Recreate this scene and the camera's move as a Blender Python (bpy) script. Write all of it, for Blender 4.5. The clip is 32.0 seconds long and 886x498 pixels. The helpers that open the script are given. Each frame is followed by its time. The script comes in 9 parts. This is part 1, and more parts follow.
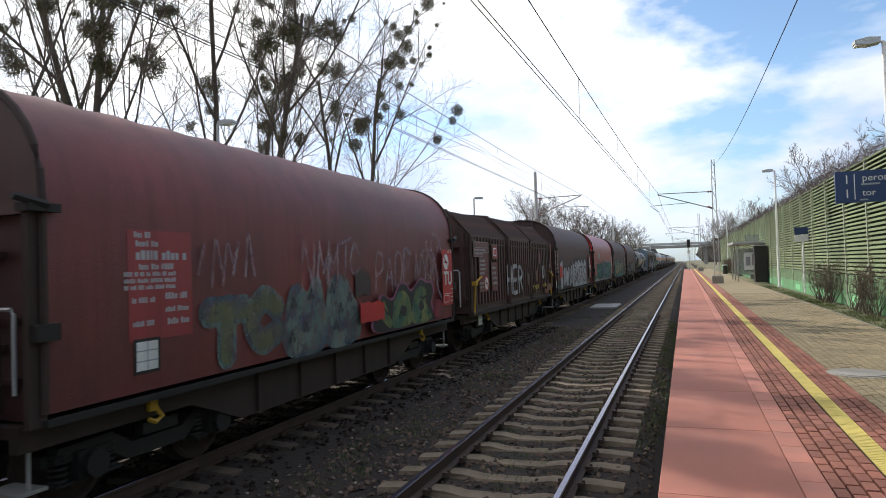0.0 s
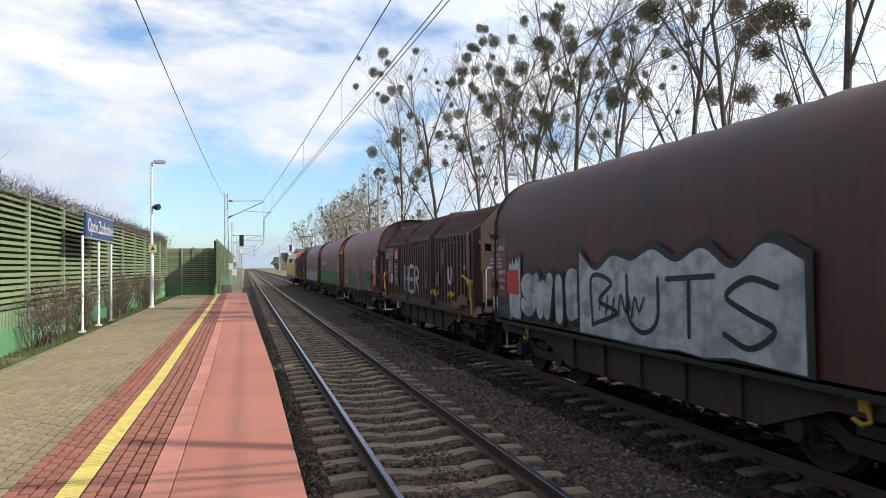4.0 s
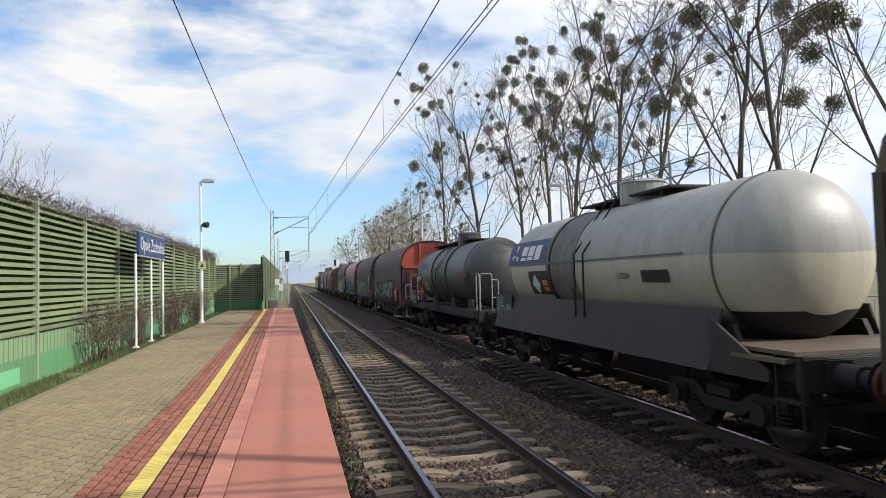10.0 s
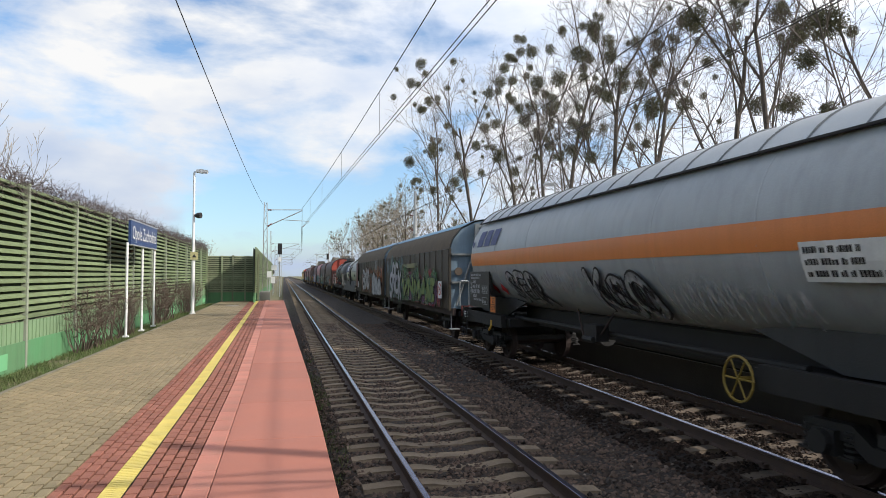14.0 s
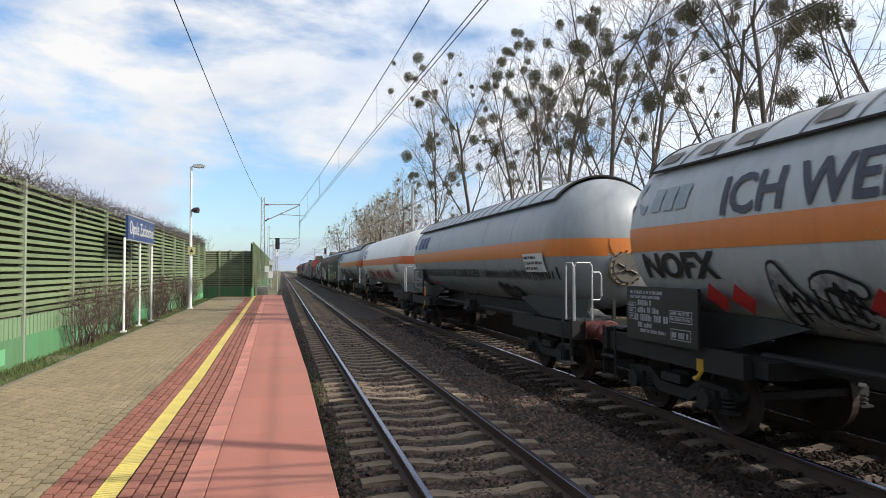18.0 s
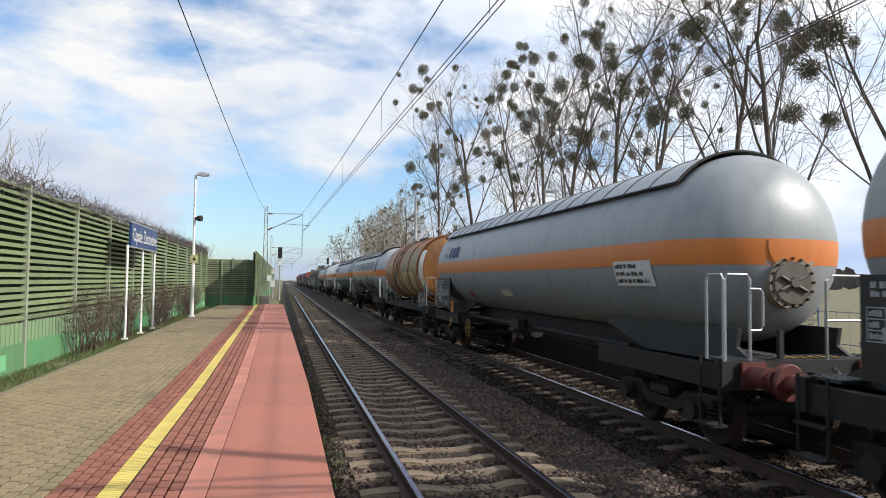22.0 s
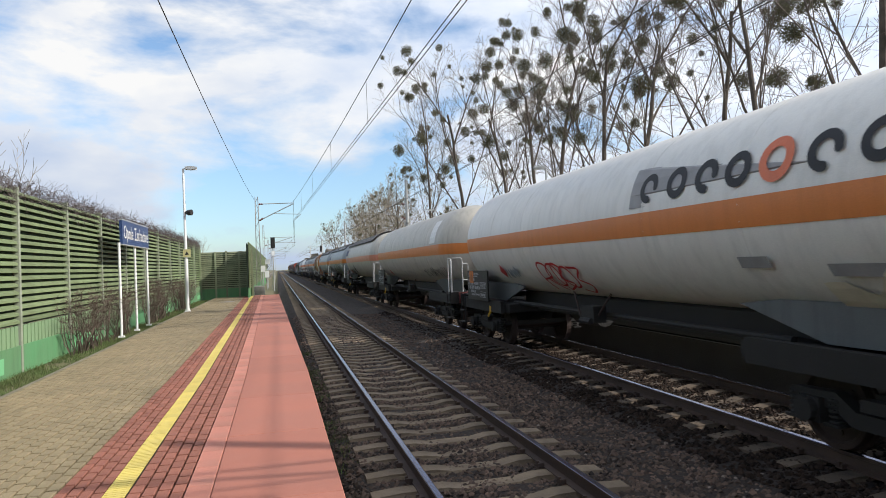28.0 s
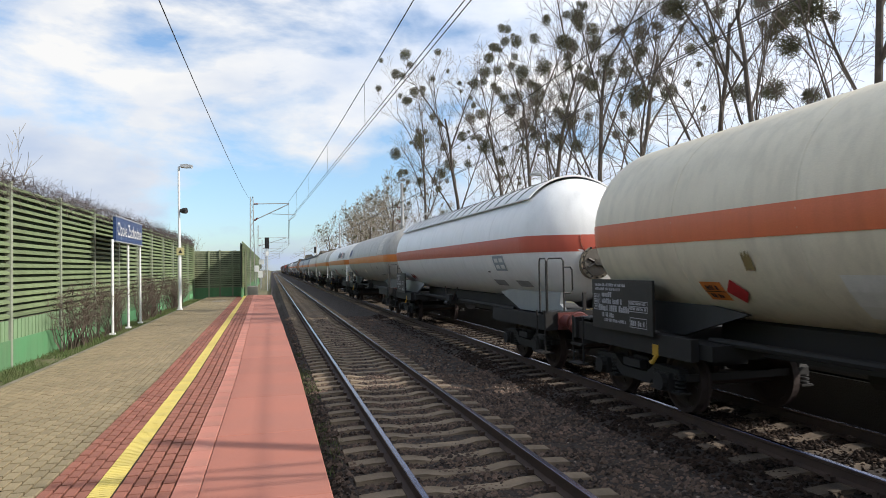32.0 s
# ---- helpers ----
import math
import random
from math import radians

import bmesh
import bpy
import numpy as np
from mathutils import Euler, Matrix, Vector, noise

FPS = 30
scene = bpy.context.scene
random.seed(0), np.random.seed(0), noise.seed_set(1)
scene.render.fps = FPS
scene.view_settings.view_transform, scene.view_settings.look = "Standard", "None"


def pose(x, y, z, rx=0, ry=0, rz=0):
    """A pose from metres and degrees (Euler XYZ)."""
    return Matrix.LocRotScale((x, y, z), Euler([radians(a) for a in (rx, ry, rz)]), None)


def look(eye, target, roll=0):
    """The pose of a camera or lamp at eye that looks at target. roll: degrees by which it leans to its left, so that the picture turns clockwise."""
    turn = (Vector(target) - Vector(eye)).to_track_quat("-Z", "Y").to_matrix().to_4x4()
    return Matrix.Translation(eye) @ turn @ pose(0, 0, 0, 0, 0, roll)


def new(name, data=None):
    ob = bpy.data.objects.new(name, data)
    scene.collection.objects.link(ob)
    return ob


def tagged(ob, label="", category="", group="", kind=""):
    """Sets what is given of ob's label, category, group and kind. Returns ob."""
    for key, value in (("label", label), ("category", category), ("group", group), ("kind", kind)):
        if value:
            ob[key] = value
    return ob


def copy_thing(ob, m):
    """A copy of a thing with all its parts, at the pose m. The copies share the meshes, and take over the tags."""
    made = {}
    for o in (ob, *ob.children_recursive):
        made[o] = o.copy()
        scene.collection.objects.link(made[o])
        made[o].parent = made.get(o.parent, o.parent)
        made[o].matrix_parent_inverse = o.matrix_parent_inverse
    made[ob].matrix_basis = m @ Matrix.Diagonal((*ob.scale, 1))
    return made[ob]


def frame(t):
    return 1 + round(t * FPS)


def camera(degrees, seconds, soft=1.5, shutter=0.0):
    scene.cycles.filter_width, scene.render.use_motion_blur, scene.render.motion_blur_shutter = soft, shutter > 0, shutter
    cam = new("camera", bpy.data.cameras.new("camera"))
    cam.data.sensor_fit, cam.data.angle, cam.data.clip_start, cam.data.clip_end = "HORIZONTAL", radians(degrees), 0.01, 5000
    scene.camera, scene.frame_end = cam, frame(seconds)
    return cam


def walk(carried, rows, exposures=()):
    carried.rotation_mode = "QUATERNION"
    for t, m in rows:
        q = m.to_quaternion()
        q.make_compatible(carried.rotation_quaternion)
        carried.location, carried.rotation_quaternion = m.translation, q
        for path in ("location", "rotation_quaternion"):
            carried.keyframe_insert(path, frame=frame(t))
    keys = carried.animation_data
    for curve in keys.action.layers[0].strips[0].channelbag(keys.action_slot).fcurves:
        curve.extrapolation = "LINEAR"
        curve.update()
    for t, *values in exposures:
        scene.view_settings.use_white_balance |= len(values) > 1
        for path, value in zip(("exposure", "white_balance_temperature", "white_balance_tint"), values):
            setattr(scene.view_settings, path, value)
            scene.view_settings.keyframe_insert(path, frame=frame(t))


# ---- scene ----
# camera: held at 1.63 m over the platform, turned from one end of the line to the other
cam = camera(66.65, 32.0, soft=0.9, shutter=0.08)
PATH = [
    (0.0, 0.085, 0, 1.63, 91.58, 1.83, 199.78), (0.5, 0.085, 0, 1.63, 91.14, 1.7, 199.54), (0.7, 0.085, 0, 1.63, 90.87, 1.69, 200.84), (0.8, 0.085, 0, 1.63, 90.66, 1.68, 206.29),
    (0.9, 0.083, 0, 1.63, 91.02, 1.74, 215.3), (1.0, 0.076, 0, 1.63, 90.5, 1.28, 227.0), (1.1, 0.065, 0, 1.63, 89.85, 1.23, 238.75), (1.2, 0.051, 0, 1.63, 89.66, 1.66, 250.5),
    (1.3, 0.035, 0, 1.63, 88.88, 1.9, 262.25), (1.4, 0.018, 0, 1.63, 88.66, 2.76, 274.0), (1.5, 0.0, 0, 1.63, 89.6, 3.7, 285.75), (1.6, -0.018, 0, 1.63, 90.72, 4.6, 297.4),
    (1.7, -0.035, 0, 1.63, 91.7, 4.3, 306.0), (1.8, -0.051, 0, 1.63, 92.59, 3.79, 313.24), (2.0, -0.076, 0, 1.63, 93.59, 3.37, 324.5), (2.1, -0.083, 0, 1.63, 94.07, 2.69, 328.97),
    (2.2, -0.085, 0, 1.63, 93.53, 2.86, 333.13), (2.3, -0.085, 0, 1.63, 92.12, 3.26, 335.51), (2.5, -0.085, 0, 1.63, 91.3, 2.5, 338.93), (3.0, -0.085, 0, 1.63, 90.42, 2.22, 342.0),
    (3.5, -0.085, 0, 1.63, 90.84, 1.39, 342.8), (5.5, -0.085, 0, 1.63, 92.24, -0.03, 345.33), (6.0, -0.085, 0, 1.63, 92.21, 0.4, 345.83), (6.5, -0.085, 0, 1.63, 92.2, 0.8, 347.34),
    (7.0, -0.085, 0, 1.63, 92.15, 1.15, 348.07), (7.5, -0.085, 0, 1.63, 92.17, 1.36, 348.07), (8.0, -0.085, 0, 1.63, 92.16, 1.4, 347.68), (8.5, -0.085, 0, 1.63, 92.24, 1.39, 347.2),
    (9.0, -0.085, 0, 1.63, 92.38, 1.42, 346.99), (9.5, -0.085, 0, 1.63, 92.47, 1.25, 346.75), (10.0, -0.085, 0, 1.63, 92.53, 1.4, 347.35), (10.5, -0.085, 0, 1.63, 92.54, 1.16, 347.79),
    (11.0, -0.085, 0, 1.63, 92.56, 1.01, 347.92), (11.5, -0.085, 0, 1.63, 92.62, 1.06, 348.08), (12.0, -0.085, 0, 1.63, 92.75, 1.01, 348.33), (12.5, -0.085, 0, 1.63, 92.63, 0.95, 348.31),
    (13.0, -0.085, 0, 1.63, 92.45, 0.82, 347.68), (13.5, -0.085, 0, 1.63, 92.41, 0.52, 346.94), (14.0, -0.085, 0, 1.63, 92.23, 0.01, 346.71), (14.5, -0.085, 0, 1.63, 92.05, 0.69, 348.21),
    (16.5, -0.085, 0, 1.63, 91.98, -0.13, 347.74), (17.0, -0.085, 0, 1.63, 91.94, 0.2, 347.39), (17.5, -0.085, 0, 1.63, 91.83, 0.31, 346.92), (18.0, -0.085, 0, 1.63, 91.75, 0.14, 346.52),
    (18.5, -0.085, 0, 1.63, 91.76, -0.08, 346.56), (19.0, -0.085, 0, 1.63, 91.74, -0.05, 347.43), (19.5, -0.085, 0, 1.63, 91.72, -0.27, 347.69), (20.0, -0.085, 0, 1.63, 91.96, -0.36, 347.6),
    (20.5, -0.085, 0, 1.63, 92.26, -0.74, 347.29), (21.0, -0.085, 0, 1.63, 92.55, -0.72, 347.0), (21.5, -0.085, 0, 1.63, 92.73, -0.81, 346.85), (22.0, -0.085, 0, 1.63, 92.71, -0.62, 346.7),
    (22.5, -0.085, 0, 1.63, 92.64, -0.7, 346.51), (23.0, -0.085, 0, 1.63, 92.52, -0.53, 346.02), (23.5, -0.085, 0, 1.63, 92.51, -0.1, 345.45), (24.0, -0.085, 0, 1.63, 92.42, 0.08, 344.94),
    (24.5, -0.085, 0, 1.63, 92.33, 0.28, 344.77), (26.5, -0.085, 0, 1.63, 91.89, 1.14, 345.94), (27.0, -0.085, 0, 1.63, 91.5, 1.47, 345.94), (27.5, -0.085, 0, 1.63, 91.16, 2.16, 346.09),
    (28.0, -0.085, 0, 1.63, 91.14, 2.32, 346.21), (28.5, -0.085, 0, 1.63, 91.27, 2.05, 346.28), (29.0, -0.085, 0, 1.63, 91.48, 1.87, 346.3), (29.5, -0.085, 0, 1.63, 91.66, 1.71, 346.23),
    (30.0, -0.085, 0, 1.63, 91.72, 1.75, 346.04), (30.5, -0.085, 0, 1.63, 91.7, 1.89, 345.94), (31.0, -0.085, 0, 1.63, 91.6, 1.8, 345.84), (31.5, -0.085, 0, 1.63, 91.48, 1.4, 345.77),
    (32.0, -0.085, 0, 1.63, 91.47, 1.04, 345.71),
]
EXPOSURE = [(0.0, 0.04), (0.7, 0.1), (1.0, 0.95), (1.3, 1.3), (1.8, 1.4), (2.1, 1.3), (2.5, 0.95), (3.0, 0.5), (3.5, 0.25), (5.5, 0.04), (32.0, 0.04)]
walk(cam, [(t, pose(*p)) for t, *p in PATH], EXPOSURE)

# ---- world, sun ----
SUN_EL, SUN_AZ = 34.0, 115.6
world = bpy.data.worlds.new("sky")
scene.world = world
world.use_nodes = True
wn, wl = world.node_tree.nodes, world.node_tree.links
wn.clear()
w_out = wn.new("ShaderNodeOutputWorld")
w_bg = wn.new("ShaderNodeBackground")
w_sky = wn.new("ShaderNodeTexSky")
w_sky.sky_type, w_sky.sun_disc = "NISHITA", False
w_sky.sun_elevation, w_sky.sun_rotation = radians(SUN_EL), radians(SUN_AZ)
w_sky.altitude, w_sky.air_density, w_sky.dust_density, w_sky.ozone_density = 100, 1.0, 0.6, 1.5


def wnode(kind, **sets):
    n = wn.new(kind)
    for k, v in sets.items():
        n.inputs[k].default_value = v
    return n


def wmath(op, a, b):
    n = wn.new("ShaderNodeMath")
    n.operation = op
    for i, v in enumerate((a, b)):
        if isinstance(v, (int, float)):
            n.inputs[i].default_value = v
        else:
            wl.new(v, n.inputs[i])
    return n.outputs[0]


w_tc = wn.new("ShaderNodeTexCoord")
w_sep = wn.new("ShaderNodeSeparateXYZ")
wl.new(w_tc.outputs["Generated"], w_sep.inputs[0])
w_comb = wn.new("ShaderNodeCombineXYZ")
wl.new(w_sep.outputs[0], w_comb.inputs[0])
wl.new(w_sep.outputs[1], w_comb.inputs[1])
wl.new(wmath("MULTIPLY", w_sep.outputs[2], 2.3), w_comb.inputs[2])
w_noise = wnode("ShaderNodeTexNoise", Scale=2.7, Detail=8.0, Roughness=0.55, Distortion=0.2)
wl.new(w_comb.outputs[0], w_noise.inputs["Vector"])
w_ramp = wn.new("ShaderNodeValToRGB")
w_ramp.color_ramp.elements[0].position, w_ramp.color_ramp.elements[1].position = 0.43, 0.54
w_cover = w_noise.outputs["Fac"]
w_ramp_in = w_ramp.inputs[0]
w_noise2 = wnode("ShaderNodeTexNoise", Scale=3.6, Detail=6.0, Roughness=0.5)
wl.new(w_comb.outputs[0], w_noise2.inputs["Vector"])
w_ramp2 = wn.new("ShaderNodeValToRGB")
w_ramp2.color_ramp.elements[0].color = (0.62, 0.72, 0.90, 1)
w_ramp2.color_ramp.elements[1].color = (1.0, 1.0, 1.0, 1)
w_ramp2.color_ramp.elements[0].position, w_ramp2.color_ramp.elements[1].position = 0.36, 0.60
wl.new(w_noise2.outputs["Fac"], w_ramp2.inputs[0])
w_skyk = wn.new("ShaderNodeVectorMath")
w_skyk.operation = "SCALE"
w_skyk.inputs["Scale"].default_value = 0.175
wl.new(w_sky.outputs[0], w_skyk.inputs[0])
w_cl = wn.new("ShaderNodeVectorMath")
w_cl.operation = "SCALE"
w_cl.inputs["Scale"].default_value = 0.97
wl.new(w_ramp2.outputs[0], w_cl.inputs[0])
# clouds towards the sun are brighter
w_dot = wn.new("ShaderNodeVectorMath")
w_dot.operation = "DOT_PRODUCT"
wl.new(w_tc.outputs["Generated"], w_dot.inputs[0])
w_dot.inputs[1].default_value = (math.sin(radians(SUN_AZ)) * math.cos(radians(SUN_EL)), math.cos(radians(SUN_AZ)) * math.cos(radians(SUN_EL)), math.sin(radians(SUN_EL)))
wl.new(wmath("ADD", wmath("MULTIPLY", wmath("MAXIMUM", wmath("ADD", w_dot.outputs["Value"], 0.25), 0.0), 0.42), 0.93), w_cl.inputs["Scale"])
wl.new(wmath("ADD", w_cover, wmath("MULTIPLY", wmath("MAXIMUM", wmath("ADD", w_sep.outputs[0], -0.15), 0.0), 0.3)), w_ramp_in)
w_mix = wn.new("ShaderNodeMix")
w_mix.data_type = "RGBA"
wl.new(w_ramp.outputs[0], w_mix.inputs[0])
w_tint = wn.new("ShaderNodeVectorMath")
w_tint.operation = "MULTIPLY"
w_tint.inputs[1].default_value = (0.92, 1.0, 1.06)
wl.new(w_skyk.outputs[0], w_tint.inputs[0])
wl.new(w_tint.outputs[0], w_mix.inputs[6])
wl.new(w_cl.outputs[0], w_mix.inputs[7])
# the air thickens to a grey-blue haze near the horizon
w_hz = wn.new("ShaderNodeValToRGB")
w_hz.color_ramp.elements[0].color, w_hz.color_ramp.elements[1].color = (0.66, 0.74, 0.86, 1), (1, 1, 1, 1)
w_hz.color_ramp.elements[0].position, w_hz.color_ramp.elements[1].position = 0.0, 0.22
wl.new(w_sep.outputs[2], w_hz.inputs[0])
w_haze = wn.new("ShaderNodeVectorMath")
w_haze.operation = "MULTIPLY"
wl.new(w_mix.outputs[2], w_haze.inputs[0])
wl.new(w_hz.outputs[0], w_haze.inputs[1])
wl.new(w_haze.outputs[0], w_bg.inputs[0])
w_bg.inputs[1].default_value = 1.0
wl.new(w_bg.outputs[0], w_out.inputs[0])

sun = new("sun", bpy.data.lights.new("sun", "SUN"))
sun.data.energy, sun.data.angle, sun.data.color = 5.0, radians(0.6), (1.0, 0.95, 0.875)
_e, _a = radians(SUN_EL), radians(SUN_AZ)
sun.matrix_world = look((0, 0, 60), (-math.sin(_a) * math.cos(_e) * 60, -math.cos(_a) * math.cos(_e) * 60, 60 - 60 * math.sin(_e)))


# ---- materials ----
def nodes_of(name):
    m = bpy.data.materials.new(name)
    m.use_nodes = True
    nt = m.node_tree
    return m, nt.nodes, nt.links, nt.nodes["Principled BSDF"]


def noise_fac(n, l, scale, detail=4.0, rough=0.55, stretch=(1, 1, 1), lo=0.35, hi=0.65, space="Object"):
    tc, mp, nz, mr = n.new("ShaderNodeTexCoord"), n.new("ShaderNodeMapping"), n.new("ShaderNodeTexNoise"), n.new("ShaderNodeMapRange")
    mp.inputs["Scale"].default_value = stretch
    nz.inputs["Scale"].default_value, nz.inputs["Detail"].default_value, nz.inputs["Roughness"].default_value = scale, detail, rough
    mr.inputs["From Min"].default_value, mr.inputs["From Max"].default_value = lo, hi
    l.new(tc.outputs[space], mp.inputs[0])
    l.new(mp.outputs[0], nz.inputs["Vector"])
    l.new(nz.outputs["Fac"], mr.inputs[0])
    return mr.outputs[0]


def mixc(n, l, fac, a, b, blend="MIX"):
    mx = n.new("ShaderNodeMix")
    mx.data_type, mx.blend_type = "RGBA", blend
    for i, v in ((0, fac), (6, a), (7, b)):
        if isinstance(v, (tuple, list)):
            mx.inputs[i].default_value = (*v[:3], 1)
        elif isinstance(v, (int, float)):
            mx.inputs[i].default_value = v
        else:
            l.new(v, mx.inputs[i])
    return mx.outputs[2]


def scaled(n, l, v, k):
    m = n.new("ShaderNodeMath")
    m.operation = "MULTIPLY"
    l.new(v, m.inputs[0])
    m.inputs[1].default_value = k
    return m.outputs[0]


def bump(n, l, b, height, strength, dist=0.01):
    bp = n.new("ShaderNodeBump")
    bp.inputs["Strength"].default_value, bp.inputs["Distance"].default_value = strength, dist
    l.new(height, bp.inputs["Height"])
    l.new(bp.outputs[0], b.inputs["Normal"])


def surface(name, col, rough=0.6, metal=0.0, dirt=None, amount=0.5, scale=1.2, streak=0.0, streak_col=None, fine=60.0, relief=0.15, vary=0.0, island=0.0, space="Object", spec=0.5):
    """Painted, stony or metal surface: base colour, broad stains, downward streaks, fine grain and relief."""
    m, n, l, b = nodes_of(name)
    dirt = dirt or tuple(c * 0.55 for c in col)
    c = mixc(n, l, scaled(n, l, noise_fac(n, l, scale, 6, 0.6, space=space), amount), col, dirt)
    if streak:
        c = mixc(n, l, scaled(n, l, noise_fac(n, l, 1.0, 5, 0.6, (5, 5, 0.35), 0.45, 0.7, space), streak), c, streak_col or tuple(x * 0.4 for x in col))
    g = noise_fac(n, l, fine, 3, 0.6, lo=0.3, hi=0.7, space=space)
    c = mixc(n, l, scaled(n, l, g, 0.28), c, tuple(x * 0.6 for x in col))
    if vary or island:
        src = n.new("ShaderNodeObjectInfo").outputs["Random"] if vary else n.new("ShaderNodeNewGeometry").outputs["Random Per Island"]
        mr = n.new("ShaderNodeMapRange")
        k = vary or island
        mr.inputs["To Min"].default_value, mr.inputs["To Max"].default_value = 1 - k, 1 + k
        l.new(src, mr.inputs[0])
        vm = n.new("ShaderNodeVectorMath")
        vm.operation = "SCALE"
        l.new(c, vm.inputs[0])
        l.new(mr.outputs[0], vm.inputs["Scale"])
        c = vm.outputs[0]
    l.new(c, b.inputs["Base Color"])
    b.inputs["Roughness"].default_value, b.inputs["Metallic"].default_value = rough, metal
    b.inputs["Specular IOR Level"].default_value = spec
    if relief:
        bump(n, l, b, g, relief)
    return m


M = {}
M["tile_red"] = surface("red_concrete_slab", (0.389, 0.138, 0.0921), 0.8, dirt=(0.304, 0.128, 0.095), amount=0.6, scale=0.8, fine=90, relief=0.1, vary=0.06)
M["tile_edge"] = surface("red_edge_tile", (0.475, 0.18, 0.128), 0.8, dirt=(0.323, 0.152, 0.114), amount=0.6, scale=1.5, vary=0.12)
M["brick_red"] = surface("red_paver", (0.281, 0.102, 0.0679), 0.85, dirt=(0.223, 0.0873, 0.0601), amount=0.7, scale=2.0, fine=120, relief=0.3, vary=0.13)
M["brick_red_far"] = surface("red_paver_rows", (0.281, 0.102, 0.0679), 0.85, dirt=(0.223, 0.0873, 0.0601), amount=0.7, scale=2.0, fine=120, relief=0.3, island=0.2)
M["brick_tan"] = surface("tan_paver", (0.272, 0.211, 0.121), 0.85, dirt=(0.185, 0.15, 0.086), amount=0.7, scale=0.8, fine=120, relief=0.3, vary=0.11)
M["brick_tan_far"] = surface("tan_paver_rows", (0.272, 0.211, 0.121), 0.85, dirt=(0.185, 0.15, 0.086), amount=0.7, scale=0.8, fine=120, relief=0.3, island=0.11)
M["joint"] = surface("joint_sand", (0.04, 0.034, 0.022), 0.95, amount=0.5, scale=4)
M["yellow"] = surface("yellow_tactile_paint", (0.672, 0.528, 0.125), 0.7, dirt=(0.48, 0.384, 0.125), amount=0.5, scale=3.0, vary=0.08)
# concrete of the opposite platform's face, darkened to stand for its shade
M["face_shade"] = surface("shade_dark_concrete", (0.045, 0.04, 0.035), 0.9, amount=0.6, scale=1.2, fine=40, relief=0.4)
M["concrete"] = surface("concrete", (0.30, 0.28, 0.25), 0.9, dirt=(0.18, 0.165, 0.145), amount=0.7, scale=1.6, fine=40, relief=0.4)
M["sleeper"] = surface("concrete_sleeper", (0.25, 0.19, 0.128), 0.92, dirt=(0.10, 0.073, 0.05), amount=0.8, scale=2.5, fine=45, relief=0.5, vary=0.15)
M["sleeper_far"] = surface("concrete_sleeper_rows", (0.25, 0.19, 0.128), 0.92, dirt=(0.10, 0.073, 0.05), amount=0.8, scale=2.5, fine=45, relief=0.5, island=0.15)
M["rail_side"] = surface("rusty_rail", (0.085, 0.055, 0.042), 0.75, 0.3, dirt=(0.05, 0.035, 0.03), amount=0.6, scale=3)
# blue tint of the base colour stands for the sky's sheen on steel
M["rail_top"] = surface("polished_rail_head", (0.145, 0.155, 0.25), 0.2, 1.0, dirt=(0.08, 0.08, 0.125), amount=0.5, scale=2, relief=0.02)
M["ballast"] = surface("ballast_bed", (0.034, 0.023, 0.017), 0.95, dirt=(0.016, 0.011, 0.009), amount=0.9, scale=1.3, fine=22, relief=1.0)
M["stone"] = surface("ballast_stone", (0.111, 0.0716, 0.0513), 0.85, dirt=(0.0459, 0.0311, 0.023), amount=0.85, scale=3, fine=60, island=0.75)
M["asphalt"] = surface("dark_asphalt", (0.05, 0.048, 0.046), 0.95, dirt=(0.035, 0.034, 0.033), amount=0.8, scale=1, fine=50, relief=0.4)
# stones of track 2: the train's shade is put into the colour
M["stone_dark"] = surface("shaded_ballast_stone", (0.034, 0.022, 0.016), 0.9, dirt=(0.013, 0.009, 0.007), amount=0.85, scale=3, fine=60, island=0.75, spec=0.15)
M["stone_pale"] = surface("pale_ballast_stone", (0.20, 0.16, 0.13), 0.8, dirt=(0.10, 0.075, 0.06), amount=0.8, scale=3, fine=60, island=0.6)
# sleepers of track 2: brown dirt, plus the train's shade in the colour
M["sleeper_shaded"] = surface("shaded_dirty_sleeper", (0.15, 0.11, 0.075), 0.9, dirt=(0.045, 0.033, 0.025), amount=0.9, scale=2.5, fine=45, relief=0.5, vary=0.25)
M["sleeper_shaded_far"] = surface("shaded_dirty_sleeper_rows", (0.15, 0.11, 0.075), 0.9, dirt=(0.045, 0.033, 0.025), amount=0.9, scale=2.5, fine=45, relief=0.5, island=0.25)
M["soil"] = surface("soil", (0.085, 0.07, 0.05), 0.95, dirt=(0.05, 0.045, 0.03), amount=0.8, scale=2, fine=18, relief=0.8)
M["grassland"] = surface("rough_grass", (0.115, 0.115, 0.05), 0.95, dirt=(0.16, 0.13, 0.075), amount=0.9, scale=0.25, fine=7, relief=0.8)
M["grass"] = surface("grass_blades", (0.075, 0.125, 0.03), 0.8, dirt=(0.13, 0.12, 0.05), amount=0.8, scale=2, island=0.35, relief=0)
M["slat"] = surface("green_louvre", (0.195, 0.255, 0.125), 0.7, dirt=(0.135, 0.165, 0.085), amount=0.7, scale=1.2, streak=0.3, vary=0.14)
M["slat_far"] = surface("green_louvre_rows", (0.185, 0.24, 0.115), 0.7, dirt=(0.13, 0.15, 0.08), amount=0.7, scale=1.2, streak=0.3, island=0.14)
# sheet behind the louvres, near black: carries the shade of the gaps
M["wallback"] = surface("gap_shade_core", (0.014, 0.03, 0.015), 0.85, amount=0.4)
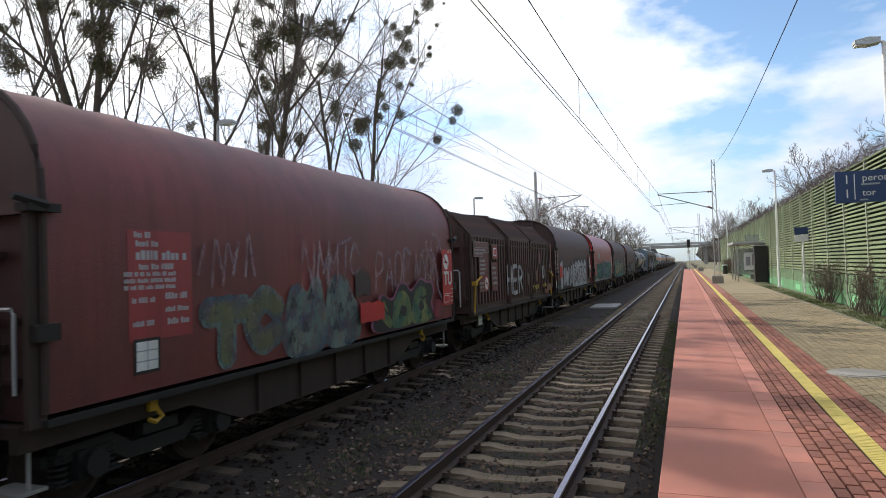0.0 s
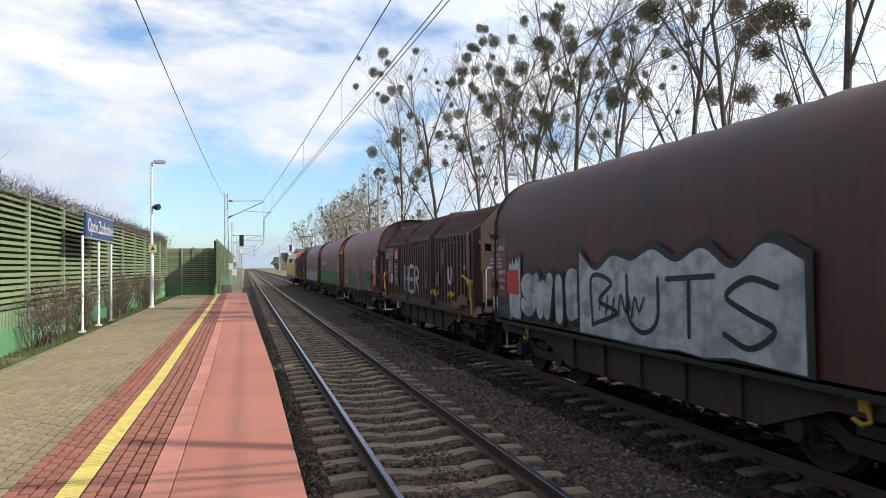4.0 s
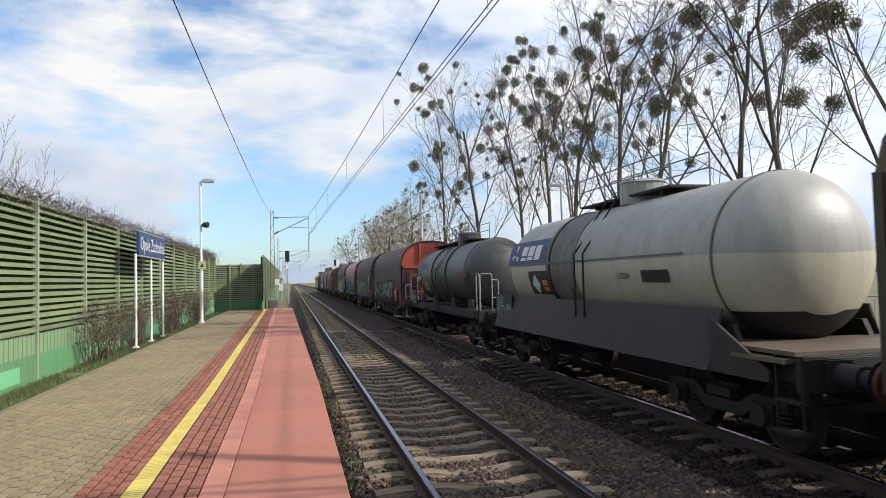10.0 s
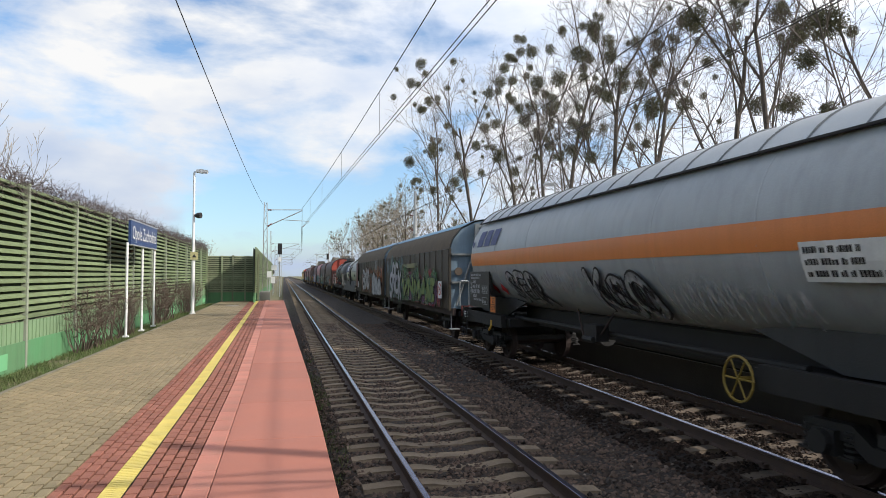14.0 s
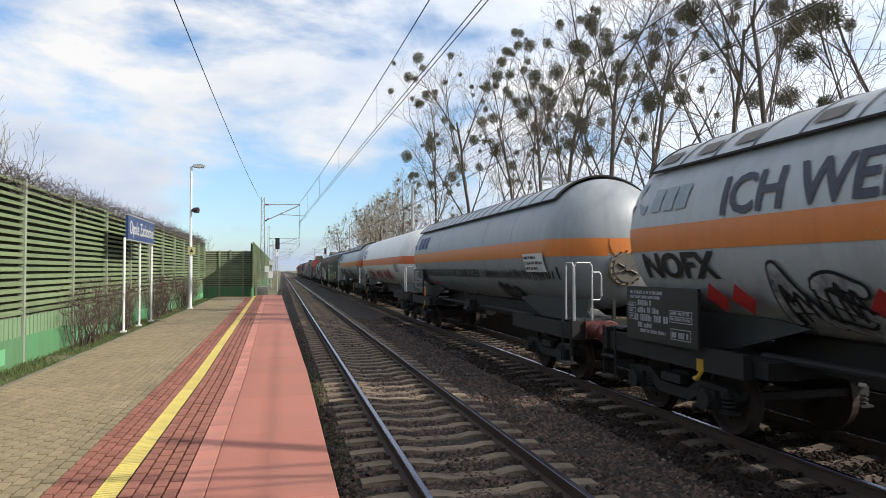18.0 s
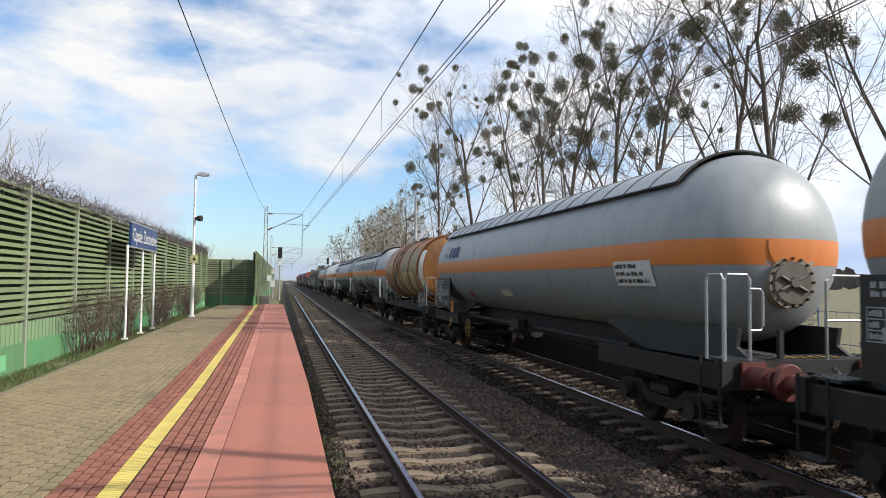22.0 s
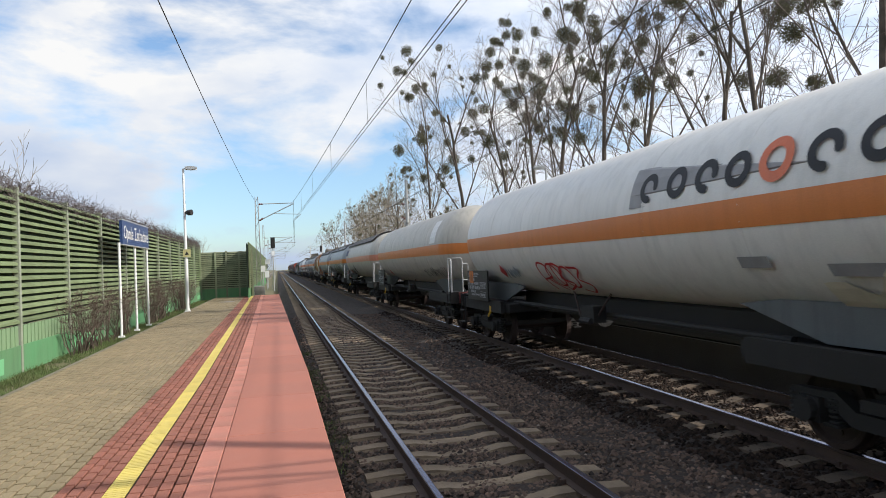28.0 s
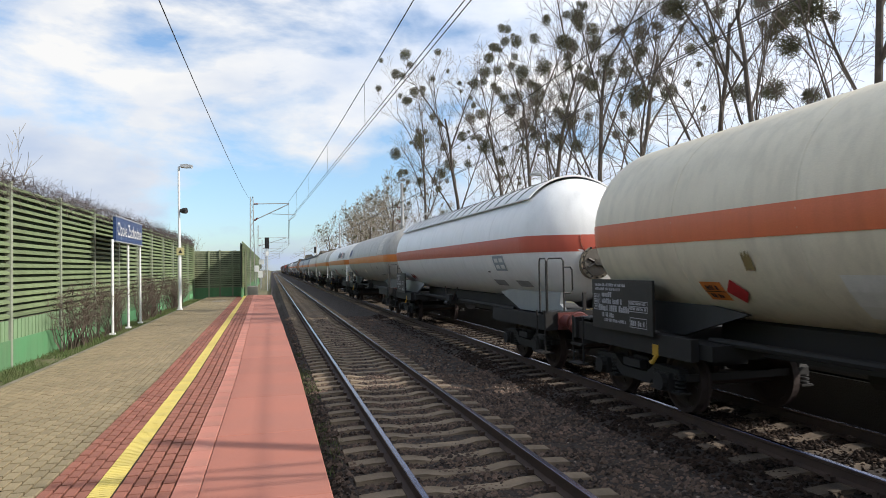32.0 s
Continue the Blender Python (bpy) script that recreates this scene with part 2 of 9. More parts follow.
M["wallpost"] = surface("grey_green_post", (0.30, 0.33, 0.25), 0.7, dirt=(0.19, 0.21, 0.15), amount=0.6, scale=1.5)
M["wallbase"] = surface("green_painted_plinth", (0.095, 0.27, 0.115), 0.75, dirt=(0.12, 0.20, 0.10), amount=0.7, scale=0.9, streak=0.35)
M["wallpatch"] = surface("fresh_green_patch", (0.17, 0.46, 0.22), 0.7, dirt=(0.14, 0.36, 0.17), amount=0.4, scale=1.5)
M["ribpanel"] = surface("ribbed_panel", (0.20, 0.31, 0.165), 0.75, dirt=(0.15, 0.21, 0.12), amount=0.6, scale=1.0, streak=0.3)
M["white"] = surface("white_paint", (0.78, 0.78, 0.77), 0.5, dirt=(0.62, 0.62, 0.60), amount=0.5, scale=2)
M["galv"] = surface("galvanised_steel", (0.48, 0.49, 0.49), 0.5, 0.5, dirt=(0.34, 0.34, 0.34), amount=0.6, scale=2)
M["mast"] = surface("grey_mast", (0.33, 0.33, 0.32), 0.6, 0.3, dirt=(0.22, 0.19, 0.16), amount=0.6, scale=1.5)
M["navy"] = surface("navy_sign", (0.022, 0.05, 0.145), 0.4, amount=0.3)
M["black"] = surface("black_steel", (0.018, 0.017, 0.016), 0.55, 0.2, dirt=(0.035, 0.03, 0.026), amount=0.7, scale=2)
M["kerb"] = surface("mossy_kerb", (0.20, 0.175, 0.13), 0.9, dirt=(0.10, 0.095, 0.06), amount=0.8, scale=2, fine=40, relief=0.4, vary=0.1)
M["pole"] = surface("pale_steel_pole", (0.52, 0.52, 0.51), 0.55, 0.2, dirt=(0.38, 0.37, 0.35), amount=0.5, scale=1.5)
M["fence_blue"] = surface("blue_grey_fence", (0.20, 0.25, 0.32), 0.6, dirt=(0.15, 0.18, 0.22), amount=0.5, scale=2)
M["wire"] = surface("dark_copper_wire", (0.035, 0.032, 0.03), 0.6, 0.5)
M["bark"] = surface("grey_brown_bark", (0.125, 0.10, 0.08), 0.95, dirt=(0.055, 0.045, 0.038), amount=0.8, scale=3, fine=25, relief=0.8)
M["twig"] = surface("fine_twigs", (0.15, 0.12, 0.098), 0.95, amount=0.5, scale=2, relief=0)
M["twig_pale"] = surface("pale_twigs", (0.33, 0.285, 0.22), 0.95, amount=0.5, scale=2, relief=0)
M["mistletoe"] = surface("mistletoe_leaf", (0.125, 0.118, 0.058), 0.8, dirt=(0.08, 0.076, 0.04), amount=0.7, scale=2, island=0.4, relief=0)
M["mistletoe_core"] = surface("mistletoe_stems", (0.07, 0.07, 0.032), 0.9, amount=0.5, scale=4, relief=0)
M["hedge"] = surface("bare_hedge", (0.12, 0.088, 0.068), 0.95, amount=0.6, scale=3, island=0.3, relief=0)
M["ivy"] = surface("dry_creeper", (0.12, 0.095, 0.09), 0.95, amount=0.6, scale=3, island=0.35, relief=0)


# ---- mesh tools ----
class Shape:
    """Collects vertices and faces of one mesh."""

    def __init__(self):
        self.v, self.f = [], []

    def add(self, verts, faces):
        k = len(self.v)
        self.v.extend(verts)
        self.f.extend(tuple(i + k for i in q) for q in faces)
        return self

    def box(self, x, y, z, sx, sy, sz, bottom=True, rz=0.0):
        c, s = math.cos(rz), math.sin(rz)
        vs = [(x + c * a - s * b, y + s * a + c * b, z + d) for d in (-sz / 2, sz / 2) for a, b in ((-sx / 2, -sy / 2), (sx / 2, -sy / 2), (sx / 2, sy / 2), (-sx / 2, sy / 2))]
        fs = [(4, 5, 6, 7), (0, 1, 5, 4), (1, 2, 6, 5), (2, 3, 7, 6), (3, 0, 4, 7)]
        return self.add(vs, fs + ([(3, 2, 1, 0)] if bottom else []))

    def chamfer(self, x, y, z, sx, sy, sz, c=0.01):
        """A box whose top edges are bevelled."""
        vs = []
        for d, k in ((-sz / 2, 0), (sz / 2 - c, 0), (sz / 2, c)):
            vs += [(x + i * (sx / 2 - k), y + j * (sy / 2 - k), z + d) for i, j in ((-1, -1), (1, -1), (1, 1), (-1, 1))]
        fs = [(8, 9, 10, 11)]
        for o in (0, 4):
            fs += [(o + i, o + (i + 1) % 4, o + 4 + (i + 1) % 4, o + 4 + i) for i in range(4)]
        return self.add(vs, fs)

    def tube(self, pts, radii, n=6, caps=True):
        if isinstance(radii, (int, float)):
            radii = [radii] * len(pts)
        pts = [Vector(p) for p in pts]
        vs, fs = [], []
        up = Vector((0, 0, 1))
        for i, p in enumerate(pts):
            d = (pts[min(i + 1, len(pts) - 1)] - pts[max(i - 1, 0)])
            d = d.normalized() if d.length > 1e-9 else Vector((0, 0, 1))
            a = d.cross(up if abs(d.z) < 0.95 else Vector((1, 0, 0))).normalized()
            b = d.cross(a)
            for k in range(n):
                t = 2 * math.pi * k / n
                q = p + (a * math.cos(t) + b * math.sin(t)) * radii[i]
                vs.append((q.x, q.y, q.z))
        for i in range(len(pts) - 1):
            for k in range(n):
                fs.append((i * n + k, i * n + (k + 1) % n, (i + 1) * n + (k + 1) % n, (i + 1) * n + k))
        if caps:
            fs += [tuple(range(n - 1, -1, -1)), tuple(range((len(pts) - 1) * n, len(pts) * n))]
        return self.add(vs, fs)

    def prism(self, profile, y0, y1, axis="y"):
        """Extrudes a closed profile of (x, z) along y, or of (y, z) along x."""
        n = len(profile)
        put = (lambda a, c, t: (a, t, c)) if axis == "y" else (lambda a, c, t: (t, a, c))
        vs = [put(a, c, y0) for a, c in profile] + [put(a, c, y1) for a, c in profile]
        fs = [(i, (i + 1) % n, n + (i + 1) % n, n + i) for i in range(n)] + [tuple(range(n - 1, -1, -1)), tuple(range(n, 2 * n))]
        return self.add(vs, fs)

    def sheet(self, rows):
        """A grid of points."""
        m = len(rows[0])
        vs = [p for r in rows for p in r]
        fs = [(i * m + j, i * m + j + 1, (i + 1) * m + j + 1, (i + 1) * m + j) for i in range(len(rows) - 1) for j in range(m - 1)]
        return self.add(vs, fs)

    def disc(self, c, axis, r, n=16, inner=0.0, depth=0.0):
        c, axis = Vector(c), Vector(axis).normalized()
        a = axis.cross(Vector((0, 0, 1)) if abs(axis.z) < 0.9 else Vector((1, 0, 0))).normalized()
        b = axis.cross(a)
        ring = lambda rr, o: [tuple(c + axis * o + (a * math.cos(2 * math.pi * k / n) + b * math.sin(2 * math.pi * k / n)) * rr) for k in range(n)]
        if inner:
            return self.add(ring(r, 0) + ring(inner, 0), [(k, (k + 1) % n, n + (k + 1) % n, n + k) for k in range(n)])
        return self.add(ring(r, 0), [tuple(range(n))])

    def mesh(self, name, mat, smooth=False):
        me = bpy.data.meshes.new(name)
        me.from_pydata(self.v, [], self.f)
        if mat:
            me.materials.append(mat)
        if smooth:
            me.polygons.foreach_set("use_smooth", [True] * len(me.polygons))
            me.set_sharp_from_angle(angle=radians(38))
        me.update()
        return me


def fix(me):
    """Turns all faces outward."""
    bm = bmesh.new()
    bm.from_mesh(me)
    bmesh.ops.recalc_face_normals(bm, faces=bm.faces)
    bm.to_mesh(me)
    bm.free()
    return me


def part(name, shape, mat, parent, label="", smooth=False, at=None, tidy=True):
    me = shape if isinstance(shape, bpy.types.Mesh) else shape.mesh(name, mat, smooth)
    if tidy and not isinstance(shape, bpy.types.Mesh) and len(me.polygons) < 6000:
        fix(me)
    ob = new(name, me)
    ob.parent = parent
    if at:
        ob.location = at
    return tagged(ob, label) if label else ob


def thing(name, label, category, group="", kind="", at=None):
    ob = new(name)
    ob.empty_display_size = 0.2
    if at:
        ob.location = at
    return tagged(ob, label, category, group, kind)


def solid(name, shape, mat, label, category, group="", kind="", smooth=False):
    me = shape.mesh(name, mat, smooth)
    if len(me.polygons) < 6000:
        fix(me)
    return tagged(new(name, me), label, category, group, kind)


def text_shape(body, size, bold=0.0):
    """Letters as a flat mesh in their own plane: returns vertices (u, v) and faces, centred."""
    cu = bpy.data.curves.new("letters", "FONT")
    cu.body, cu.size, cu.align_x, cu.align_y = body, size, "CENTER", "CENTER"
    cu.resolution_u, cu.offset = 3, bold
    ob = new("letters", cu)
    me = bpy.data.meshes.new_from_object(ob.evaluated_get(bpy.context.evaluated_depsgraph_get()))
    vs, fs = [tuple(v.co[:2]) for v in me.vertices], [tuple(p.vertices) for p in me.polygons]
    bpy.data.objects.remove(ob)
    bpy.data.curves.remove(cu)
    bpy.data.meshes.remove(me)
    return vs, fs


# ---- ground, tracks ----
RAIL_Z = -0.55
T1, T2 = 2.06, 6.5
rng = random.Random(7)


def ground_z(x):
    """Cross section of the line: platform soil, ballast beds, trackside."""
    pts = [(-60, -0.1), (-4.3, -0.06), (0.2, -1.05), (0.42, -0.95), (0.68, -0.775), (3.3, -0.775), (4.0, -0.84), (4.6, -0.83), (5.15, -0.76), (7.8, -0.765), (8.6, -1.1), (10.6, -1.2), (12, -0.7), (60, -0.4)]
    return float(np.interp(x, [p[0] for p in pts], [p[1] for p in pts]))


g = Shape()
xs = [-1500, -400, -60, -12, -3.9]
g.sheet([[(x, y, -0.12 - (0.0 if x > -13 else 0.3)) for x in xs] for y in (-1500, -400, -100, 0, 100, 400, 1500)])
g.sheet([[(x, y, -0.75) for x in (9.4, 14, 60, 400, 1500)] for y in (-1500, -400, -100, 0, 100, 400, 1500)])
g.sheet([[(-3.9, y, -0.12), (-3.9, y, -1.3), (9.4, y, -1.3), (9.4, y, -0.75)] for y in (-1500, -100, 100, 1500)])
solid("ground", g, M["grassland"], "flat rough grassland around the railway line", "ground", kind="structure")

bed = Shape()
ys = [-900, -400, -200, -120] + [-80 + i * 0.8 for i in range(200)] + [120, 200, 400, 900]
bx = [-0.15, 0.1, 0.36, 0.5, 0.62, 0.75] + [0.9 + 0.25 * i for i in range(29)] + [8.2, 8.6, 9.0, 9.45]
bed.sheet([[(x, y, ground_z(x) + (noise.noise((x * 1.7, y * 1.7, 0)) * 0.035 if 0.4 < x < 9 else 0)) for x in bx] for y in ys])
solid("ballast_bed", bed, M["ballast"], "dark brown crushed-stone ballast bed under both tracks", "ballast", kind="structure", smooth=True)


def stones(name, x0, x1, y0, y1, count, size, label, mat="stone"):
    s = Shape()
    base = [(1, 0, 0), (-1, 0, 0), (0, 1, 0), (0, -1, 0), (0, 0, 1), (0.6, 0.6, 0.5), (-0.6, -0.5, 0.6)]
    tri = [(4, 5, 2), (4, 0, 5), (5, 0, 2), (4, 2, 1), (4, 1, 6), (4, 6, 3), (4, 3, 0), (6, 1, 3)]
    r = random.Random(len(name) + count)
    for _ in range(count):
        x, y = r.uniform(x0, x1), r.uniform(y0, y1)
        a, k = r.uniform(0, 6.28), size * r.uniform(0.55, 1.35)
        kz = k * r.uniform(0.6, 1.0)
        z = ground_z(x) + noise.noise((x * 1.7, y * 1.7, 0)) * 0.035 + k * 0.12
        c, sn, t = math.cos(a), math.sin(a), r.uniform(-0.5, 0.5)
        s.add([(x + k * (c * p[0] - sn * p[1]), y + k * (sn * p[0] + c * p[1]), z + kz * p[2] + t * k * p[0]) for p in base], tri)
    return solid(name, s, M[mat], label, "gravel", kind="stuff")


def make_track(name, cx, label, near, mat="sleeper"):
    tr = thing(name, label, "railway track", kind="structure")
    prof_side = [(-0.075, 0), (0.075, 0), (0.075, 0.018), (0.012, 0.035), (0.010, 0.125), (0.036, 0.14), (0.036, 0.168), (-0.036, 0.168), (-0.036, 0.14), (-0.010, 0.125), (-0.012, 0.035), (-0.075, 0.018)]
    for s in (-1, 1):
        x = cx + s * 0.7535
        rail = part("rail", Shape().prism([(x + a, RAIL_Z - 0.172 + c) for a, c in prof_side], -800, 900), M["rail_side"], tr, "rust-brown rail with a polished head")
        head = Shape().prism([(x - 0.034, RAIL_Z - 0.008), (x - 0.028, RAIL_Z), (x + 0.028, RAIL_Z), (x + 0.034, RAIL_Z - 0.008)], -800, 900)
        part("rail_head", head, M["rail_top"], rail)
        clips = Shape()
        y = -30.0
        while y < 45:
            for o in (-0.1, 0.1):
                clips.box(x + o, y, RAIL_Z - 0.145, 0.07, 0.09, 0.05, False)
                clips.box(x + o * 1.25, y, RAIL_Z - 0.125, 0.03, 0.03, 0.05, False)
            y += 0.6
        tagged(part("rail_clip", clips, M["rail_side"], tr, "rusty rail clips", tidy=False), kind="stuff")
    # sleepers: dipped in the middle, raised rail seats
    sp = [(-1.28, -0.12), (-1.28, -0.02), (-0.98, 0.0), (-0.5, 0.0), (-0.3, -0.035), (0.3, -0.035), (0.5, 0.0), (0.98, 0.0), (1.28, -0.02), (1.28, -0.12)]
    one = Shape()
    n = len(sp)
    rows = [[(a, j * (0.14 if c < -0.1 else 0.105), c) for a, c in sp] for j in (-1, 1)]
    one.add([*rows[0], *rows[1]], [(i, i + 1, n + i + 1, n + i) for i in range(n - 1)] + [tuple(range(n)), tuple(range(2 * n - 1, n - 1, -1))])
    me = fix(one.mesh("sleeper", M[mat]))
    far = Shape()
    y = -500.0
    r = random.Random(3)
    top = RAIL_Z - 0.165
    while y < 500:
        if near[0] < y < near[1]:
            ob = new("sleeper", me)
            ob.parent, ob.location = tr, (cx + r.uniform(-0.015, 0.015), y + r.uniform(-0.015, 0.015), top)
            ob.rotation_euler = (0, 0, r.uniform(-0.008, 0.008))
        else:
            far.add([(cx + a, y + b, top + c) for a, b, c in one.v], one.f)
        y += 0.6
    tagged(part("sleepers", far, M[mat + "_far"], tr, tidy=False), kind="stuff")
    return tr


make_track("track_1", T1, "straight railway track of polished rails on concrete sleepers", (-30, 60))
make_track("track_2", T2, "railway track of polished rails on dirty, shade-darkened concrete sleepers", (-30, 60), "sleeper_shaded")
stones("ballast_stones", 0.55, 4.7, -26, 34, 20000, 0.036, "loose brown ballast stones between the rails")
stones("ballast_stones", 4.7, 8.5, -26, 34, 16000, 0.036, "dark ballast stones under the train, its shade in their colour", "stone_dark")
stones("ballast_near", 0.55, 4.7, -4, 15, 26000, 0.03, "loose brown ballast stones beside the platform")
stones("ballast_near", 4.7, 8.4, 2.5, 18, 18000, 0.032, "dark ballast stones near the train, its shade in their colour", "stone_dark")
stones("pale_stones", 2.9, 5.0, -20, 30, 1500, 0.026, "scattered pale stone chips beside the track", "stone_pale")
stones("pale_stones_far", 5.0, 8.0, -20, 30, 120, 0.024, "scattered pale stone chips under the train", "stone_pale")

# grass tufts along the platform foot and between the tracks
gr = Shape()
r = random.Random(11)


def tuft(s, r, x, y, z, h, count, spread=0.06):
    for _ in range(count):
        a, b = r.uniform(0, 6.28), r.uniform(0, 6.28)
        px, py = x + r.gauss(0, spread), y + r.gauss(0, spread)
        hh, w = h * r.uniform(0.5, 1.2), 0.006
        dx, dy = math.cos(a) * w, math.sin(a) * w
        lx, ly = math.cos(b) * hh * 0.5, math.sin(b) * hh * 0.5
        s.add([(px - dx, py - dy, z), (px + dx, py + dy, z), (px + lx, py + ly, z + hh)], [(0, 1, 2)])


for _ in range(900):
    y = r.uniform(-30, 20)
    x = r.uniform(0.42, 0.75)
    if noise.noise((x * 0.8, y * 0.5, 3)) > -0.15:
        tuft(gr, r, x, y, ground_z(x), 0.09, 9)
for _ in range(2200):
    y = r.uniform(-40, 0)
    x = r.choice((r.uniform(3.3, 4.6), r.uniform(1.5, 2.6)))
    if noise.noise((x * 0.8, y * 0.4, 5)) > 0.02:
        tuft(gr, r, x, y, ground_z(x), 0.06, 9)
for _ in range(4200):
    y = r.uniform(6, 42) if r.random() < 0.7 else r.uniform(-45, -8)
    x = r.uniform(-4.72, -3.93)
    if noise.noise((x * 0.8, y * 0.6, 9)) > -0.3:
        tuft(gr, r, x, y, -0.11, 0.1, 9)
solid("grass", gr, M["grass"], "short green grass and weeds along the platform and track edge", "grass", kind="stuff")

# ---- platform ----
P0, P1 = -125.0, 45.3
BEND = -0.0115


def bend(x, y):
    """The platform edge draws away from the track towards its northern end."""
    return BEND * max(0.0, y - 11.0) * min(1.0, max(0.0, (x + 3.86) / 2.08))


def laid(name, mesh, own, x, y, z):
    ob = new(name, mesh)
    ob.parent, ob.location = own, (x + bend(x, y), y, z)
    if y > 11.0:
        ob.rotation_euler = (0, 0, -BEND * min(1.0, max(0.0, (x + 3.86) / 2.08)))
    return ob


plat = Shape()
plat.prism([(-3.92, -1.3), (0.30, -1.3), (0.30, -0.09), (0.27, -0.045), (-3.92, -0.045)], P0, 11.0)
end = bend(0, P1)
sec = [(-3.92, -1.3), (0.30, -1.3), (0.30, -0.09), (0.27, -0.045), (-3.92, -0.045)]
plat.add([(x, 11.0, z) for x, z in sec] + [(x + (end if x > 0 else 0), P1, z) for x, z in sec], [(i, (i + 1) % 5, 5 + (i + 1) % 5, 5 + i) for i in range(5)] + [(5, 6, 7, 8, 9)])
solid("platform", plat, M["joint"], "low railway platform with a concrete body", "platform", kind="structure")
slabs = thing("platform_edge_slabs", "broad salmon-red concrete slabs along the platform edge", "paving", kind="structure")
me = Shape().chamfer(0, 0, 0, 0.944, 1.994, 0.05, 0.006).mesh("slab", M["tile_red"])
y = P0 + 1
while y < P1:
    laid("slab", me, slabs, -0.145, y, -0.0255 + rng.uniform(-0.0015, 0.0015))
    y += 2.0
strip = thing("edge_tiles", "row of pale red rectangular tiles beside the slabs", "paving", kind="structure")
me = Shape().chamfer(0, 0, 0, 0.19, 0.494, 0.05, 0.006).mesh("tile", M["tile_edge"])
y = -60.25
while y < P1:
    laid("tile", me, strip, -0.7175, y, -0.026 + rng.uniform(-0.002, 0.002))
    y += 0.5
far = Shape()
y = P0 + 0.25
while y < -60.5:
    far.chamfer(-0.7175, y, -0.026, 0.19, 0.494, 0.05, 0.006)
    y += 0.5
tagged(part("tile_rows", far, M["tile_edge"], strip, tidy=False), kind="stuff")

kerb = thing("platform_kerb", "grey concrete kerb at the back of the platform", "kerb", kind="structure")
me = Shape().chamfer(0, 0, 0, 0.06, 0.99, 0.2, 0.01).mesh("kerb_stone", M["kerb"])
y = P0 + 0.5
while y < P1:
    ob = new("kerb_stone", me)
    ob.parent, ob.location = kerb, (-3.895, y, -0.095)
    y += 1.0

YEL0, YEL1 = -1.405, -1.235
tact = thing("tactile_line", "worn yellow ribbed tactile line along the platform", "tactile paving", kind="structure")
s = Shape()
s.box(0, 0, -0.004, 0.164, 0.392, 0.04, False)
for k in range(8):
    s.box(0, -0.171 + k * 0.049, 0.019, 0.162, 0.038, 0.014, False)
me = s.mesh("yellow_tile", M["yellow"])
me.materials.append(M["joint"])
me.polygons.foreach_set("material_index", [1] * 5 + [0] * (len(s.f) - 5))
y = -70.0
while y < P1:
    laid("yellow_tile", me, tact, (YEL0 + YEL1) / 2, y, -0.022)
    y += 0.4
far = Shape()
y = P0 + 0.2
while y < -70.3:
    far.box((YEL0 + YEL1) / 2, y, -0.02, 0.164, 0.39, 0.05, False)
    y += 0.4
tagged(part("yellow_tile_rows", far, M["yellow"], tact, tidy=False), kind="stuff")


def pavers(name, x0, x1, mat, matfar, label, near, span):
    """Rows of small pavers; the nearest are pieces of their own."""
    own = thing(name, label, "paving", kind="structure")
    ly = 0.2
    cols = max(1, round((x1 - x0) / 0.105))
    lx = (x1 - x0) / cols
    me = Shape().chamfer(0, 0, 0, lx - 0.019, ly - 0.024, 0.05, 0.003).mesh("paver", M[mat])
    far = Shape()
    rr = random.Random(cols)
    count = 0
    for j in range(int((span[1] - span[0]) / ly)):
        for i in range(cols):
            x, y = x0 + (i + 0.5) * lx, span[0] + (j + (0.5 if i % 2 else 0.0)) * ly
            z = -0.027 + rr.uniform(-0.004, 0.002)
            if near[0] < y < near[1] and near[2] < x < near[3] and count < 300:
                laid("paver", me, own, x, y, z)
                count += 1
            else:
                xx = x + bend(x, y)
                far.chamfer(xx, y, z, lx - 0.019, ly - 0.024, 0.05, 0.003) if abs(y) < 16 else far.box(xx, y, z, lx - 0.019, ly - 0.024, 0.05, False)
    tagged(part("paver_rows", far, M[matfar], own, tidy=False), kind="stuff")


pavers("red_pavers_inner", -1.235, -0.815, "brick_red", "brick_red_far", "weathered red brick pavers between tiles and yellow line", (3.5, 12, -9, 9), (-34, P1))
pavers("red_pavers_outer", -1.78, -1.405, "brick_red", "brick_red_far", "weathered red brick pavers behind the yellow line", (3.5, 12, -9, 9), (-34, P1))
pavers("tan_pavers", -3.86, -1.78, "brick_tan", "brick_tan_far", "sandy grey-brown brick pavers of the platform", (4.5, 8.5, -2.8, 9), (-34, P1))
farp = thing("far_paving", "brick paving along the far part of the platform", "paving", kind="structure")
part("red_rows", Shape().box(-1.04, (P0 - 34) / 2, -0.026, 0.34, -34 - P0, 0.05), M["brick_red_far"], farp)
part("red_rows", Shape().box(-1.58, (P0 - 34) / 2, -0.026, 0.35, -34 - P0, 0.05), M["brick_red_far"], farp)
part("tan_rows", Shape().box(-2.82, (P0 - 34) / 2, -0.026, 2.07, -34 - P0, 0.05), M["brick_tan_far"], farp)
# manhole in the paving
mh = thing("manhole_cover", "round pale concrete manhole cover set in the paving", "manhole cover", at=(-2.1, -10.65, 0.0))
part("ring", Shape().tube([(0, 0, -0.03), (0, 0, 0.006)], 0.40, 28), M["concrete"], mh)
part("lid", Shape().tube([(0, 0, -0.03), (0, 0, 0.014)], [0.33, 0.325], 28), M["concrete"], mh, "pale worn lid")
